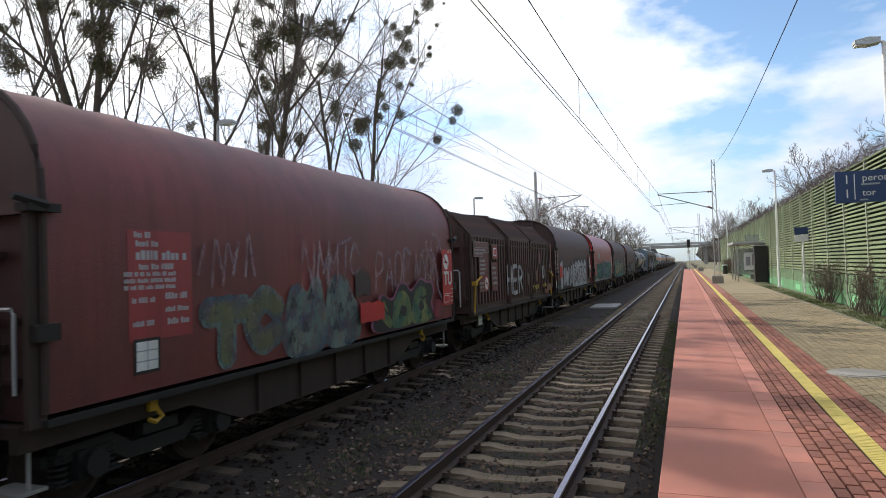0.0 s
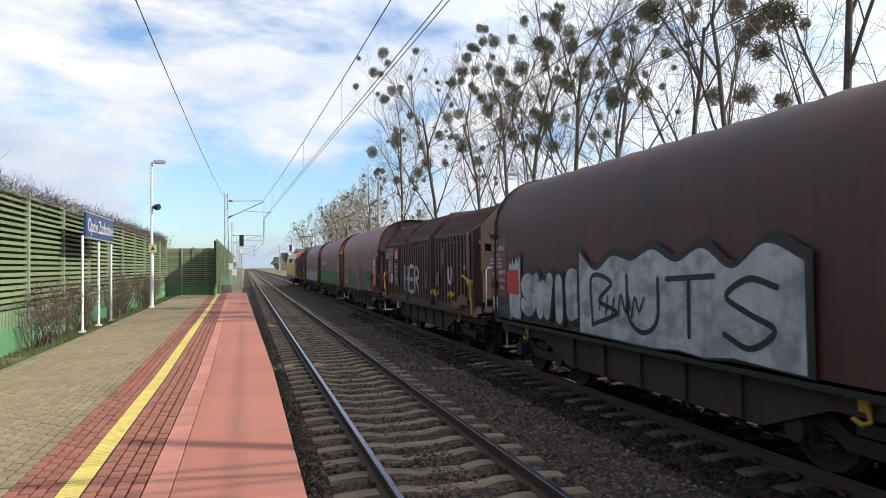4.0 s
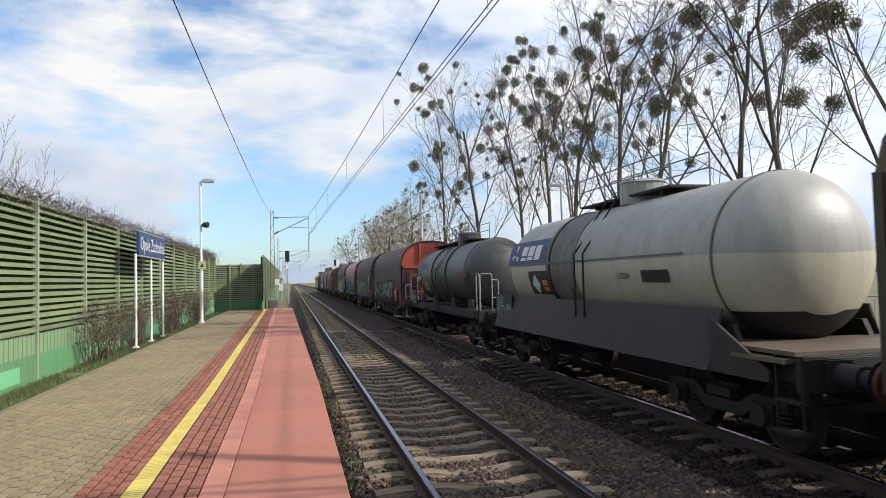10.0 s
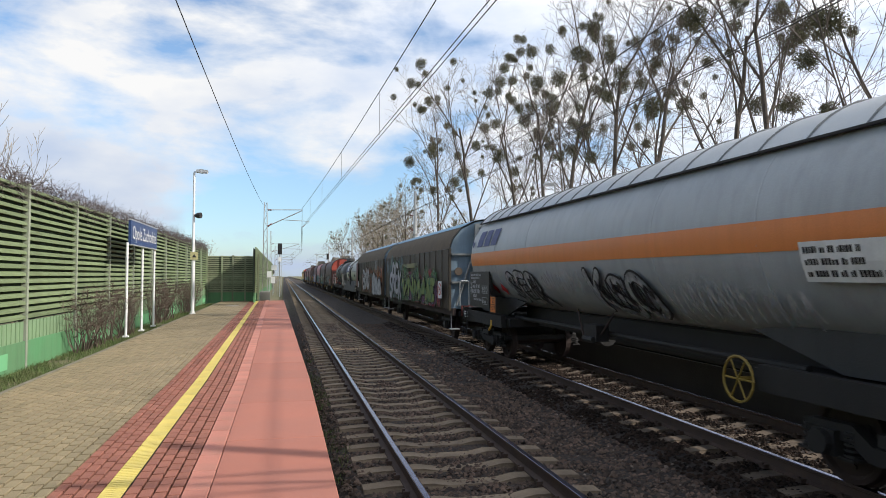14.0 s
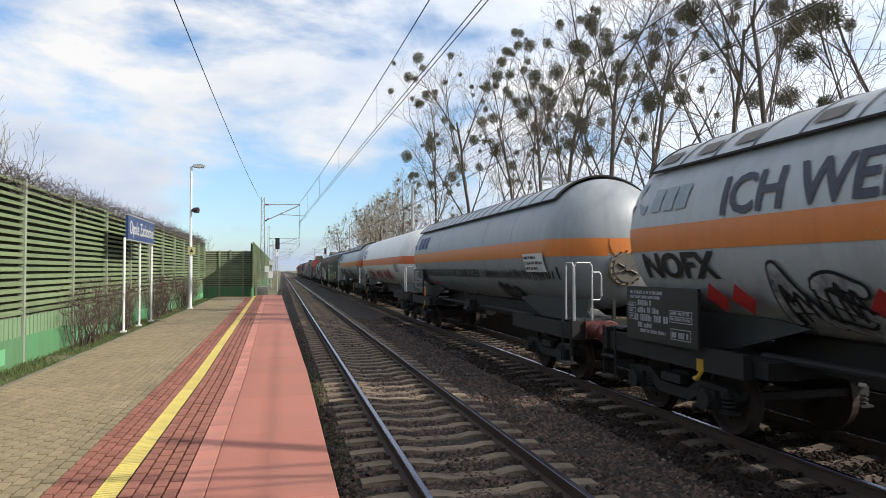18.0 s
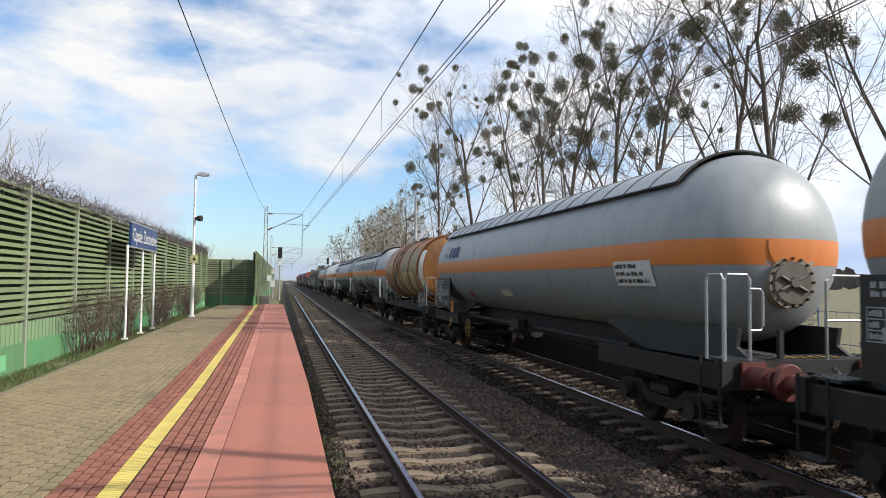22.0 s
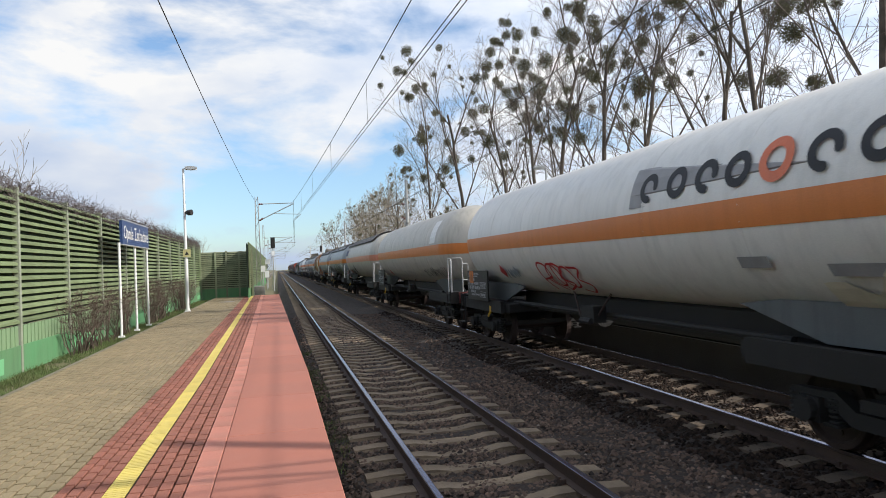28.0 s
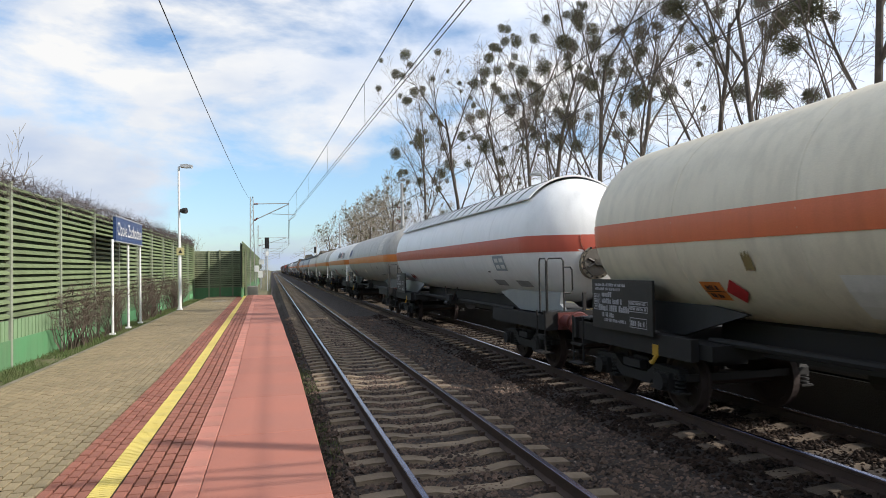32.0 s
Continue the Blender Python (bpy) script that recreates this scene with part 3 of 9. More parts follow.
mh2 = copy_thing(mh, pose(-2.75, 37.5, 0))

# ---- noise barrier ----
WX = -4.78


def barrier(name, panels, x, top, label, split, low=1.0):
    own = thing(name, label, "noise barrier", kind="structure")
    post = fix(Shape().prism([(x - 0.07, -0.1), (x + 0.07, -0.1), (x + 0.07, top + 0.05), (x - 0.07, top + 0.05)], -0.045, 0.045).mesh("post", M["wallpost"]))
    nsl = int((top - low) / 0.13)
    L = panels[1] - panels[0]
    sl = fix(Shape().prism([(x - 0.03, 0.012), (x + 0.03, -0.028), (x + 0.05, -0.024), (x + 0.05, 0.024), (x - 0.03, 0.06)], -L / 2 + 0.05, L / 2 - 0.05).mesh("slat", M["slat"]))
    proto = [v.co.copy() for v in sl.vertices]
    pf = [tuple(p.vertices) for p in sl.polygons]
    far = Shape()
    rr = random.Random(len(panels))
    for i, y in enumerate(panels):
        ob = new("post", post)
        ob.parent, ob.location = own, (0, y, 0)
        if i == len(panels) - 1:
            break
        yc = (y + panels[i + 1]) / 2
        for k in range(nsl):
            z = low + 0.07 + k * (top - low) / nsl
            if split[0] < y < split[1]:
                ob = new("slat", sl)
                ob.parent, ob.location = own, (rr.uniform(-0.006, 0.006), yc, z + rr.uniform(-0.006, 0.006))
            else:
                far.add([(v.x, v.y + yc, v.z + z) for v in proto], pf)
        rib = Shape()
        for q in range(int((L - 0.1) / 0.1)):
            rib.box(x + 0.02, y + 0.1 + q * 0.1, (0.42 + low) / 2, 0.06 if q % 2 else 0.03, 0.1, low - 0.42, False)
        part("rib_panel", rib, M["ribpanel"], own, "ribbed grey-green lower panel")
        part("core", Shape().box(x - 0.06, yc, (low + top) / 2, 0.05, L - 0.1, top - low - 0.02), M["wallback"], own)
        part("plinth", Shape().box(x, yc, 0.16, 0.12, L - 0.1, 0.52), M["wallbase"], own, "green painted concrete plinth")
        if i % 2 == 0:
            part("plinth_patch", Shape().box(x + 0.062, yc + rr.uniform(-0.5, 0.5), 0.14, 0.006, L * rr.uniform(0.35, 0.7), rr.uniform(0.22, 0.34)), M["wallpatch"], own, "brighter fresh green paint patch")
    if far.v:
        tagged(part("slat_rows", far, M["slat_far"], own, tidy=False), kind="stuff")
    return own


barrier("noise_wall_north", [4.9 + 3.03 * i for i in range(14)], WX, 3.30, "green louvred noise barrier with grey posts and creeper on top", (9, 42), 0.78)
barrier("noise_wall_south", [-111.0 + 3.03 * i for i in range(38)], -5.1, 4.5, "tall green louvred noise barrier with bare creeper on top", (-34, -12), 0.95)
M["slat_mossy"] = surface("mossy_louvre", (0.27, 0.29, 0.19), 0.8, dirt=(0.15, 0.19, 0.10), amount=0.8, scale=0.9, streak=0.5, vary=0.2)
# jog of the barrier towards the track at the platform's end
jog = thing("noise_wall_end", "mossy green louvred barrier crossing towards the track", "noise barrier", kind="structure")
for k in range(19):
    part("slat", Shape().box(-3.2, 44.30, 0.6 + k * 0.122, 3.2, 0.06, 0.085), M["slat_mossy"], jog)
part("plinth", Shape().box(-3.2, 44.35, 0.2, 3.2, 0.1, 0.75), M["wallbase"], jog)
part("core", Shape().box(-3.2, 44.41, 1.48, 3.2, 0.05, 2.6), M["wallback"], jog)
for xx, zz in ((-4.74, 3.0), (-3.85, 2.86), (-3.2, 2.9), (-2.45, 2.84), (-1.65, 2.95)):
    part("post", Shape().box(xx, 44.25, zz / 2, 0.1, 0.1, zz), M["slat_mossy"], jog)
beyond = thing("noise_wall_beyond", "green louvred barrier running on beside the track", "noise barrier", kind="structure")
s = Shape()
for k in range(22):
    s.box(-1.75, 75, 0.6 + k * 0.128, 0.06, 66, 0.085)
part("slat_rows", s, M["slat_far"], beyond)
part("plinth", Shape().box(-1.82, 75, 0.1, 0.1, 66, 0.95), M["wallbase"], beyond)
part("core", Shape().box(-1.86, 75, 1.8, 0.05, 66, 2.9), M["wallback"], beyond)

# creeper on the barrier's top: a tangle of thin stems
cr = Shape()
r = random.Random(21)
for y0, y1, x, top, cnt in ((6, 44, WX, 3.34, 4200), (-75, -12, -5.1, 4.62, 5200)):
    for _ in range(cnt):
        y = r.uniform(y0, y1)
        p = Vector((x + r.uniform(-0.2, 0.12), y, top - r.uniform(-0.12, 0.22)))
        pts = [p.copy()]
        d = Vector((r.uniform(-0.3, 0.5), r.uniform(-1, 1), r.uniform(-0.3, 0.8)))
        for k in range(4):
            d += Vector((r.uniform(-0.4, 0.4), r.uniform(-0.5, 0.5), r.uniform(-0.55, 0.35)))
            p = p + d.normalized() * r.uniform(0.06, 0.14)
            pts.append(p.copy())
        cr.tube(pts, [0.006, 0.005, 0.004, 0.003, 0.002], 3, False)
solid("creeper", cr, M["ivy"], "bare brown creeper tangled along the barrier top", "creeper", kind="stuff")


# ---- rolling stock: shared pieces ----
def wpaint(name, col, dirt=None, amount=0.6, scale=0.7, streak=0.45, streak_col=None, rough=0.55, **k):
    M[name] = surface(name, col, rough, dirt=dirt, amount=amount, scale=scale, streak=streak, streak_col=streak_col, **k)


wpaint("hood_maroon", (0.205, 0.036, 0.036), (0.075, 0.026, 0.026), amount=0.85, scale=0.5, streak=0.6, rough=0.5)
wpaint("hood_brown", (0.082, 0.024, 0.022), (0.03, 0.017, 0.016), amount=0.85, scale=0.5, streak=0.6, rough=0.6)
wpaint("hood_dark", (0.060, 0.034, 0.030), (0.035, 0.027, 0.025), rough=0.6)
wpaint("hood_red", (0.30, 0.026, 0.042), (0.21, 0.03, 0.042), amount=0.35, rough=0.4)
wpaint("end_red", (0.52, 0.022, 0.018), (0.36, 0.025, 0.022), amount=0.3, rough=0.45)
wpaint("end_orange", (0.38, 0.065, 0.04), (0.24, 0.05, 0.035), amount=0.4)
wpaint("buffer_rust", (0.15, 0.035, 0.03), (0.06, 0.028, 0.025), amount=0.7)
wpaint("band_salmon", (0.66, 0.25, 0.15), (0.55, 0.23, 0.15), amount=0.4, rough=0.42, streak=0.2)
wpaint("end_rust", (0.078, 0.034, 0.028), (0.035, 0.021, 0.018), amount=0.8)
wpaint("steel_brown", (0.07, 0.036, 0.029), (0.034, 0.021, 0.018), amount=0.75, streak_col=(0.13, 0.045, 0.03), rough=0.65)
wpaint("frame_dark", (0.016, 0.0135, 0.012), (0.009, 0.008, 0.0075), rough=0.75)
wpaint("frame_rust", (0.048, 0.028, 0.022), (0.02, 0.014, 0.012), rough=0.8)
wpaint("frame_red", (0.19, 0.030, 0.022), (0.08, 0.026, 0.02), rough=0.7)
wpaint("frame_mid", (0.036, 0.037, 0.038), (0.02, 0.0205, 0.021), amount=0.6, rough=0.6)
wpaint("frame_grey", (0.13, 0.14, 0.145), (0.08, 0.085, 0.085), amount=0.6, rough=0.6)
wpaint("tank_grey", (0.30, 0.32, 0.33), (0.20, 0.21, 0.215), amount=0.5, rough=0.42, streak=0.3)
wpaint("tank_grey_dirty", (0.29, 0.285, 0.265), (0.18, 0.175, 0.16), amount=0.7, rough=0.5)
wpaint("tank_clean", (0.80, 0.80, 0.79), (0.70, 0.70, 0.68), amount=0.4, rough=0.38, streak=0.15)
wpaint("tank_pale", (0.44, 0.455, 0.46), (0.31, 0.32, 0.32), amount=0.5, rough=0.42, streak=0.3)
wpaint("tank_mid", (0.36, 0.38, 0.39), (0.25, 0.26, 0.265), amount=0.5, rough=0.42, streak=0.3)
wpaint("tank_white", (0.76, 0.735, 0.69), (0.60, 0.565, 0.50), amount=0.4, rough=0.38, streak=0.25)
wpaint("tank_cream", (0.74, 0.67, 0.52), (0.58, 0.51, 0.37), amount=0.45, rough=0.42, streak=0.3)
wpaint("tank_beige", (0.53, 0.49, 0.42), (0.40, 0.365, 0.30), amount=0.6, rough=0.45)
wpaint("tank_taupe", (0.44, 0.415, 0.37), (0.32, 0.295, 0.26), amount=0.6, rough=0.45)
wpaint("tank_black", (0.082, 0.078, 0.074), (0.032, 0.03, 0.028), amount=0.85, rough=0.45, streak=0.3, relief=0.3)
wpaint("tank_black_mark", (0.045, 0.043, 0.042), (0.032, 0.03, 0.029), amount=0.6, rough=0.5)
wpaint("tank_lower", (0.50, 0.47, 0.37), (0.36, 0.33, 0.25), amount=0.55, rough=0.45, streak=0.3, streak_col=(0.25, 0.19, 0.12))
wpaint("tank_streaked", (0.17, 0.16, 0.14), (0.085, 0.078, 0.068), amount=0.7, rough=0.6, streak=0.95, streak_col=(0.045, 0.036, 0.03))
wpaint("skirt_brown", (0.034, 0.028, 0.026), (0.022, 0.017, 0.015), amount=0.7, rough=0.7, streak=0.5, streak_col=(0.06, 0.042, 0.034))
wpaint("tank_pale_dirty", (0.36, 0.355, 0.325), (0.24, 0.23, 0.205), amount=0.7, rough=0.45, streak=0.35, streak_col=(0.14, 0.12, 0.09))
wpaint("tank_ochre", (0.36, 0.155, 0.042), (0.20, 0.085, 0.034), amount=0.8, rough=0.5, streak_col=(0.12, 0.045, 0.025))
wpaint("ochre_ring", (0.36, 0.17, 0.07), (0.24, 0.10, 0.045), amount=0.6)
wpaint("olive_patch", (0.27, 0.205, 0.08), (0.18, 0.14, 0.065), amount=0.6)
wpaint("cream_patch", (0.46, 0.37, 0.17), (0.34, 0.26, 0.125), amount=0.6)
wpaint("shield_grey", (0.44, 0.46, 0.475), (0.36, 0.37, 0.38), amount=0.4, rough=0.4, streak=0.1)
wpaint("shield_dark", (0.135, 0.115, 0.098), (0.10, 0.085, 0.072), amount=0.5, rough=0.55)
wpaint("band_orange", (0.66, 0.20, 0.04), (0.52, 0.175, 0.055), amount=0.4, rough=0.42, streak=0.2)
wpaint("band_red", (0.52, 0.10, 0.06), (0.42, 0.10, 0.07), amount=0.4, rough=0.42, streak=0.2)
wpaint("band_vermilion", (0.68, 0.16, 0.06), (0.55, 0.15, 0.07), amount=0.4, rough=0.42, streak=0.2)
wpaint("van_brown", (0.07, 0.052, 0.032), (0.034, 0.027, 0.019), rough=0.65)
wpaint("van_roof", (0.115, 0.084, 0.053), (0.075, 0.056, 0.038), rough=0.9)
wpaint("van_end", (0.17, 0.25, 0.32), (0.08, 0.105, 0.12), amount=0.8)
wpaint("van_blue", (0.16, 0.33, 0.47), (0.15, 0.24, 0.32), amount=0.6)
wpaint("pale_frame", (0.21, 0.225, 0.225), (0.13, 0.135, 0.135), amount=0.6)
wpaint("wheel_gold", (0.30, 0.20, 0.03), (0.14, 0.10, 0.03), amount=0.7)
wpaint("tank_seam", (0.14, 0.105, 0.075), (0.08, 0.06, 0.045), amount=0.6)
wpaint("flange_tan", (0.26, 0.22, 0.16), (0.15, 0.125, 0.09), amount=0.6, rough=0.6)
wpaint("flange_dark", (0.12, 0.105, 0.085), (0.06, 0.05, 0.04), amount=0.7, rough=0.6)
wpaint("loco_red", (0.55, 0.03, 0.03), (0.42, 0.03, 0.03), amount=0.3, rough=0.35)
wpaint("loco_yellow", (0.62, 0.42, 0.08), (0.48, 0.34, 0.09), amount=0.3, rough=0.4)
for nm, c in dict(p_white=(0.72, 0.72, 0.70), p_grey=(0.33, 0.32, 0.32), p_black=(0.015, 0.014, 0.016), p_teal=(0.04, 0.18, 0.155), p_olive=(0.16, 0.165, 0.075), p_green=(0.16, 0.22, 0.05), p_lime=(0.17, 0.21, 0.06), p_dgreen=(0.035, 0.12, 0.045), p_pink=(0.26, 0.07, 0.15), p_red=(0.52, 0.03, 0.03), p_maroon=(0.30, 0.045, 0.045), p_orange=(0.68, 0.20, 0.03), p_blue=(0.05, 0.09, 0.30), p_pale=(0.14, 0.185, 0.195), p_yellow=(0.68, 0.52, 0.03), p_silver=(0.38, 0.375, 0.40), p_navy=(0.045, 0.06, 0.17), p_brown=(0.16, 0.05, 0.042), p_gold=(0.50, 0.29, 0.02), p_faint=(0.26, 0.115, 0.115), p_steel=(0.30, 0.34, 0.37)).items():
    M[nm] = surface(nm, c, 0.6, dirt=tuple(x * 0.72 for x in c), amount=0.6, scale=2.2, streak=0.25, fine=40, relief=0.05)


def sprayed(name, cols, solidity=0.75, scale=2.6):
    """Sprayed paint in mixed hues, worn through to the ground in places."""
    m, n, l, b = nodes_of(name)
    c = mixc(n, l, noise_fac(n, l, scale, 4, 0.5), cols[0], cols[1])
    c = mixc(n, l, noise_fac(n, l, scale * 0.7, 3, 0.5, (1.7, 1.3, 1.9), 0.48, 0.62), c, cols[2])
    c = mixc(n, l, scaled(n, l, noise_fac(n, l, 1.0, 5, 0.6, (4, 4, 0.4), 0.5, 0.72), 0.55), c, tuple(x * 0.45 for x in cols[0]))
    l.new(c, b.inputs["Base Color"])
    b.inputs["Roughness"].default_value = 0.6
    mr = n.new("ShaderNodeMapRange")
    mr.inputs["To Min"].default_value, mr.inputs["To Max"].default_value = solidity, 1.0 if solidity > 0.6 else 0.85
    l.new(noise_fac(n, l, 7.0, 5, 0.65, (1, 1, 0.6)), mr.inputs[0])
    l.new(mr.outputs[0], b.inputs["Alpha"])
    M[name] = m


sprayed("s_greens", ((0.11, 0.155, 0.05), (0.21, 0.225, 0.085), (0.05, 0.13, 0.095)), 0.65)
sprayed("s_blues", ((0.12, 0.19, 0.185), (0.21, 0.26, 0.23), (0.07, 0.11, 0.15)), 0.45)
sprayed("s_olives", ((0.16, 0.16, 0.075), (0.12, 0.13, 0.08), (0.10, 0.10, 0.12)), 0.6)
sprayed("s_tag", ((0.34, 0.26, 0.29), (0.28, 0.23, 0.28), (0.2, 0.1, 0.12)), 0.1)
sprayed("s_grey", ((0.22, 0.22, 0.22), (0.27, 0.265, 0.265), (0.13, 0.13, 0.14)), 0.5)
sprayed("s_mgreen", ((0.17, 0.24, 0.06), (0.25, 0.30, 0.09), (0.06, 0.15, 0.07)), 0.6)
sprayed("s_dgreen", ((0.04, 0.13, 0.045), (0.06, 0.16, 0.06), (0.08, 0.065, 0.04)), 0.5)
sprayed("s_purple", ((0.16, 0.06, 0.16), (0.22, 0.09, 0.19), (0.10, 0.05, 0.09)), 0.5)
sprayed("s_faded", ((0.20, 0.215, 0.11), (0.26, 0.25, 0.12), (0.19, 0.21, 0.19)), 0.05)
sprayed("s_dark", ((0.02, 0.019, 0.02), (0.03, 0.026, 0.028), (0.05, 0.03, 0.03)), 0.35)
sprayed("s_white", ((0.52, 0.52, 0.52), (0.45, 0.45, 0.46), (0.30, 0.30, 0.32)), 0.45)
sprayed("s_teals", ((0.06, 0.22, 0.20), (0.08, 0.28, 0.25), (0.04, 0.13, 0.15)), 0.7)
sprayed("s_yolive", ((0.20, 0.20, 0.085), (0.27, 0.25, 0.10), (0.12, 0.13, 0.07)), 0.75)
sprayed("s_silver", ((0.40, 0.40, 0.43), (0.46, 0.45, 0.48), (0.27, 0.27, 0.30)), 0.75)
sprayed("s_reds", ((0.30, 0.03, 0.045), (0.20, 0.03, 0.05), (0.14, 0.03, 0.06)), 0.5)
sprayed("s_glow", ((0.42, 0.13, 0.035), (0.25, 0.075, 0.03), (0.11, 0.05, 0.03)), 0.22)
M["glass_dark"] = surface("dark_glass", (0.02, 0.025, 0.03), 0.08, amount=0.2, relief=0)
M["lamp_red"] = surface("red_tail_lens", (0.5, 0.01, 0.01), 0.2, amount=0.1, relief=0)


def bogie_mesh():
    s = Shape()
    for sx in (-1, 1):
        x = sx * 1.0
        s.prism([(-1.25, 0.52), (-1.2, 0.66), (-0.6, 0.68), (-0.35, 0.52), (0.35, 0.52), (0.6, 0.68), (1.2, 0.66), (1.25, 0.52), (0.62, 0.50), (0.4, 0.36), (-0.4, 0.36), (-0.62, 0.50)], x - 0.07, x + 0.07, "x")
        for y in (-0.9, 0.9):
            s.box(x + sx * 0.02, y, 0.47, 0.24, 0.3, 0.26)
            s.tube([(x + sx * 0.1, y, 0.47), (x + sx * 0.22, y, 0.47)], 0.13, 12)
            for d in (-0.27, 0.27):
                for k in range(5):
                    s.tube([(x + sx * 0.02, y + d, 0.36 + k * 0.055), (x + sx * 0.02, y + d, 0.385 + k * 0.055)], 0.085, 8)
                s.box(x + sx * 0.02, y + d, 0.34, 0.2, 0.2, 0.03)
        s.box(x + sx * 0.06, 0, 0.62, 0.12, 0.5, 0.12)
    s.box(0, 0, 0.62, 1.9, 0.45, 0.2)
    for y in (-1.28, 1.28):
        s.box(0, y, 0.56, 2.0, 0.08, 0.1)
        s.box(0, y * 0.62, 0.42, 1.7, 0.1, 0.16)
    return fix(s.mesh("bogie", M["frame_dark"]))


def wheelset_mesh():
    s = Shape()
    s.tube([(-1.05, 0, 0), (1.05, 0, 0)], 0.08, 10)
    for sx in (-1, 1):
        prof = [(0.675, 0.49), (0.705, 0.485), (0.715, 0.46), (0.815, 0.455), (0.82, 0.40), (0.775, 0.37), (0.765, 0.2), (0.79, 0.1), (0.69, 0.1), (0.72, 0.2), (0.715, 0.37), (0.68, 0.4)]
        n = 26
        rows = [[(sx * a, rr * math.cos(2 * math.pi * k / n), rr * math.sin(2 * math.pi * k / n)) for k in range(n + 1)] for a, rr in prof + prof[:1]]
        s.sheet(rows)
        for k in range(6):
            t = k * math.pi / 3
            s.tube([(sx * 0.755, 0.28 * math.cos(t), 0.28 * math.sin(t)), (sx * 0.79, 0.28 * math.cos(t), 0.28 * math.sin(t))], 0.03, 6)
    return fix(s.mesh("wheelset", M["frame_rust"], False))


BOGIE, WHEELSET = bogie_mesh(), wheelset_mesh()
_b = Shape().tube([(0, 0, 0), (0, 0.3, 0)], [0.14, 0.14], 16).tube([(0, 0.27, 0), (0, 0.5, 0)], 0.105, 14).tube([(0, 0.5, 0), (0, 0.53, 0)], [0.205, 0.225], 18).box(0, -0.02, 0, 0.34, 0.04, 0.34)
BUFFER = fix(_b.mesh("buffer", M["frame_dark"], True))
BUFFER_RED = fix(_b.mesh("buffer", M["buffer_rust"], True))
_h = Shape().box(0, 0.1, 0, 0.09, 0.3, 0.14).tube([(0, 0.25, 0.0), (0, 0.36, 0.02), (0, 0.42, 0.1), (0, 0.36, 0.16)], 0.035, 6).tube([(0.0, 0.3, -0.05), (0, 0.45, -0.3), (0, 0.3, -0.5)], 0.03, 6).tube([(0.3, 0.05, -0.1), (0.3, 0.35, -0.4), (0.3, 0.5, -0.2)], 0.025, 6)
HOOK = fix(_h.mesh("coupling", M["black"]))
WHEELS = {-1: [], 1: []}
WAGONS = []


def rolling(w, L, bogie_y, buffers=BUFFER, two_axle=False):
    """Running gear, buffers and couplings."""
    for s in (1, -1):
        if two_axle:
            for x in (-0.99, 0.99):
                g = part("axle_guard", Shape().prism([(-0.5, 0.8), (0.5, 0.8), (0.2, 0.4), (-0.2, 0.4)], x - 0.04, x + 0.04, "x"), M["frame_dark"], w, at=(0, s * bogie_y, 0))
                part("axle_box", Shape().box(x * 1.03, 0, 0.47, 0.22, 0.28, 0.26), M["frame_dark"], g)
                part("leaf_spring", Shape().box(x * 1.03, 0, 0.66, 0.1, 1.3, 0.07), M["frame_dark"], g)
                b = g
            ws = part("wheelset", WHEELSET, None, b, at=(0, 0, 0.46))
            WHEELS[1].append((ws, 0.0))
        else:
            b = part("bogie", BOGIE, None, w, "cast bogie dark with brake dust", at=(0, s * bogie_y, 0))
            for q in (1, -1):
                ws = part("wheelset", WHEELSET, None, b, at=(0, q * 0.9, 0.46))
                WHEELS[q].append((ws, q * 0.9))
        for x in (-0.875, 0.875):
            ob = part("buffer", buffers, None, w, at=(x, s * (L / 2 - 0.56), 1.04))
            ob.rotation_euler = (0, 0, 0 if s > 0 else math.pi)
        ob = part("coupling", HOOK, None, w, at=(0, s * (L / 2 - 0.6), 1.0))
        ob.rotation_euler = (0, 0, 0 if s > 0 else math.pi)


def wagon(name, label, front, back, category="freight wagon"):
    w = thing(name, label, category, group="wagons of the freight train")
    L = front - back
    WAGONS.append((w, (front + back) / 2))
    return w, L


def rails_at(w, x, y, z0, z1, wid, mat, axis="y", name="handrail"):
    """An upright U of tube."""
    d = (0, wid, 0) if axis == "y" else (wid, 0, 0)
    a, b = Vector((x, y, z0)), Vector((x + d[0], y + d[1], z0))
    up = Vector((0, 0, z1 - z0))
    k = Vector(d) * 0.12
    return part(name, Shape().tube([a, a + up * 0.94, a + up + k, b + up - k, b + up * 0.94, b], 0.018, 6), mat, w)


# ---- painting on the sides ----
class Skin:
    """Maps u (metres back from the front end) and v (height over the rail) to the side that faces the platform."""

    def __init__(self, L, kind, a, c=0.0, prof=None):
        self.L, self.kind, self.a, self.c, self.prof = L, kind, a, c, prof
        self.layer, self.dome = 0.004, None

    def at(self, u, v, off):
        y = self.L / 2 - u
        if self.kind == "flat":
            return (-self.a - off, y, v)
        if self.kind == "round":
            t = max(-1.45, min(1.45, (v - self.c) / self.a))
            a = self.a
            if self.dome:
                half, d = self.dome
                k = max(0.0, min(0.98, (abs(y) - half + d) / d))
                a = max(0.1, a - 0.008) * math.cos(math.asin(k)) ** 0.92 + 0.008
            return (-(a + off) * math.cos(t), y, self.c + (a + off) * math.sin(t))
        x = float(np.interp(v, self.prof[1], self.prof[0]))
        return (-x - off, y, v + off * 0.3)

    def next(self):
        self.layer += 0.0012
        return self.layer


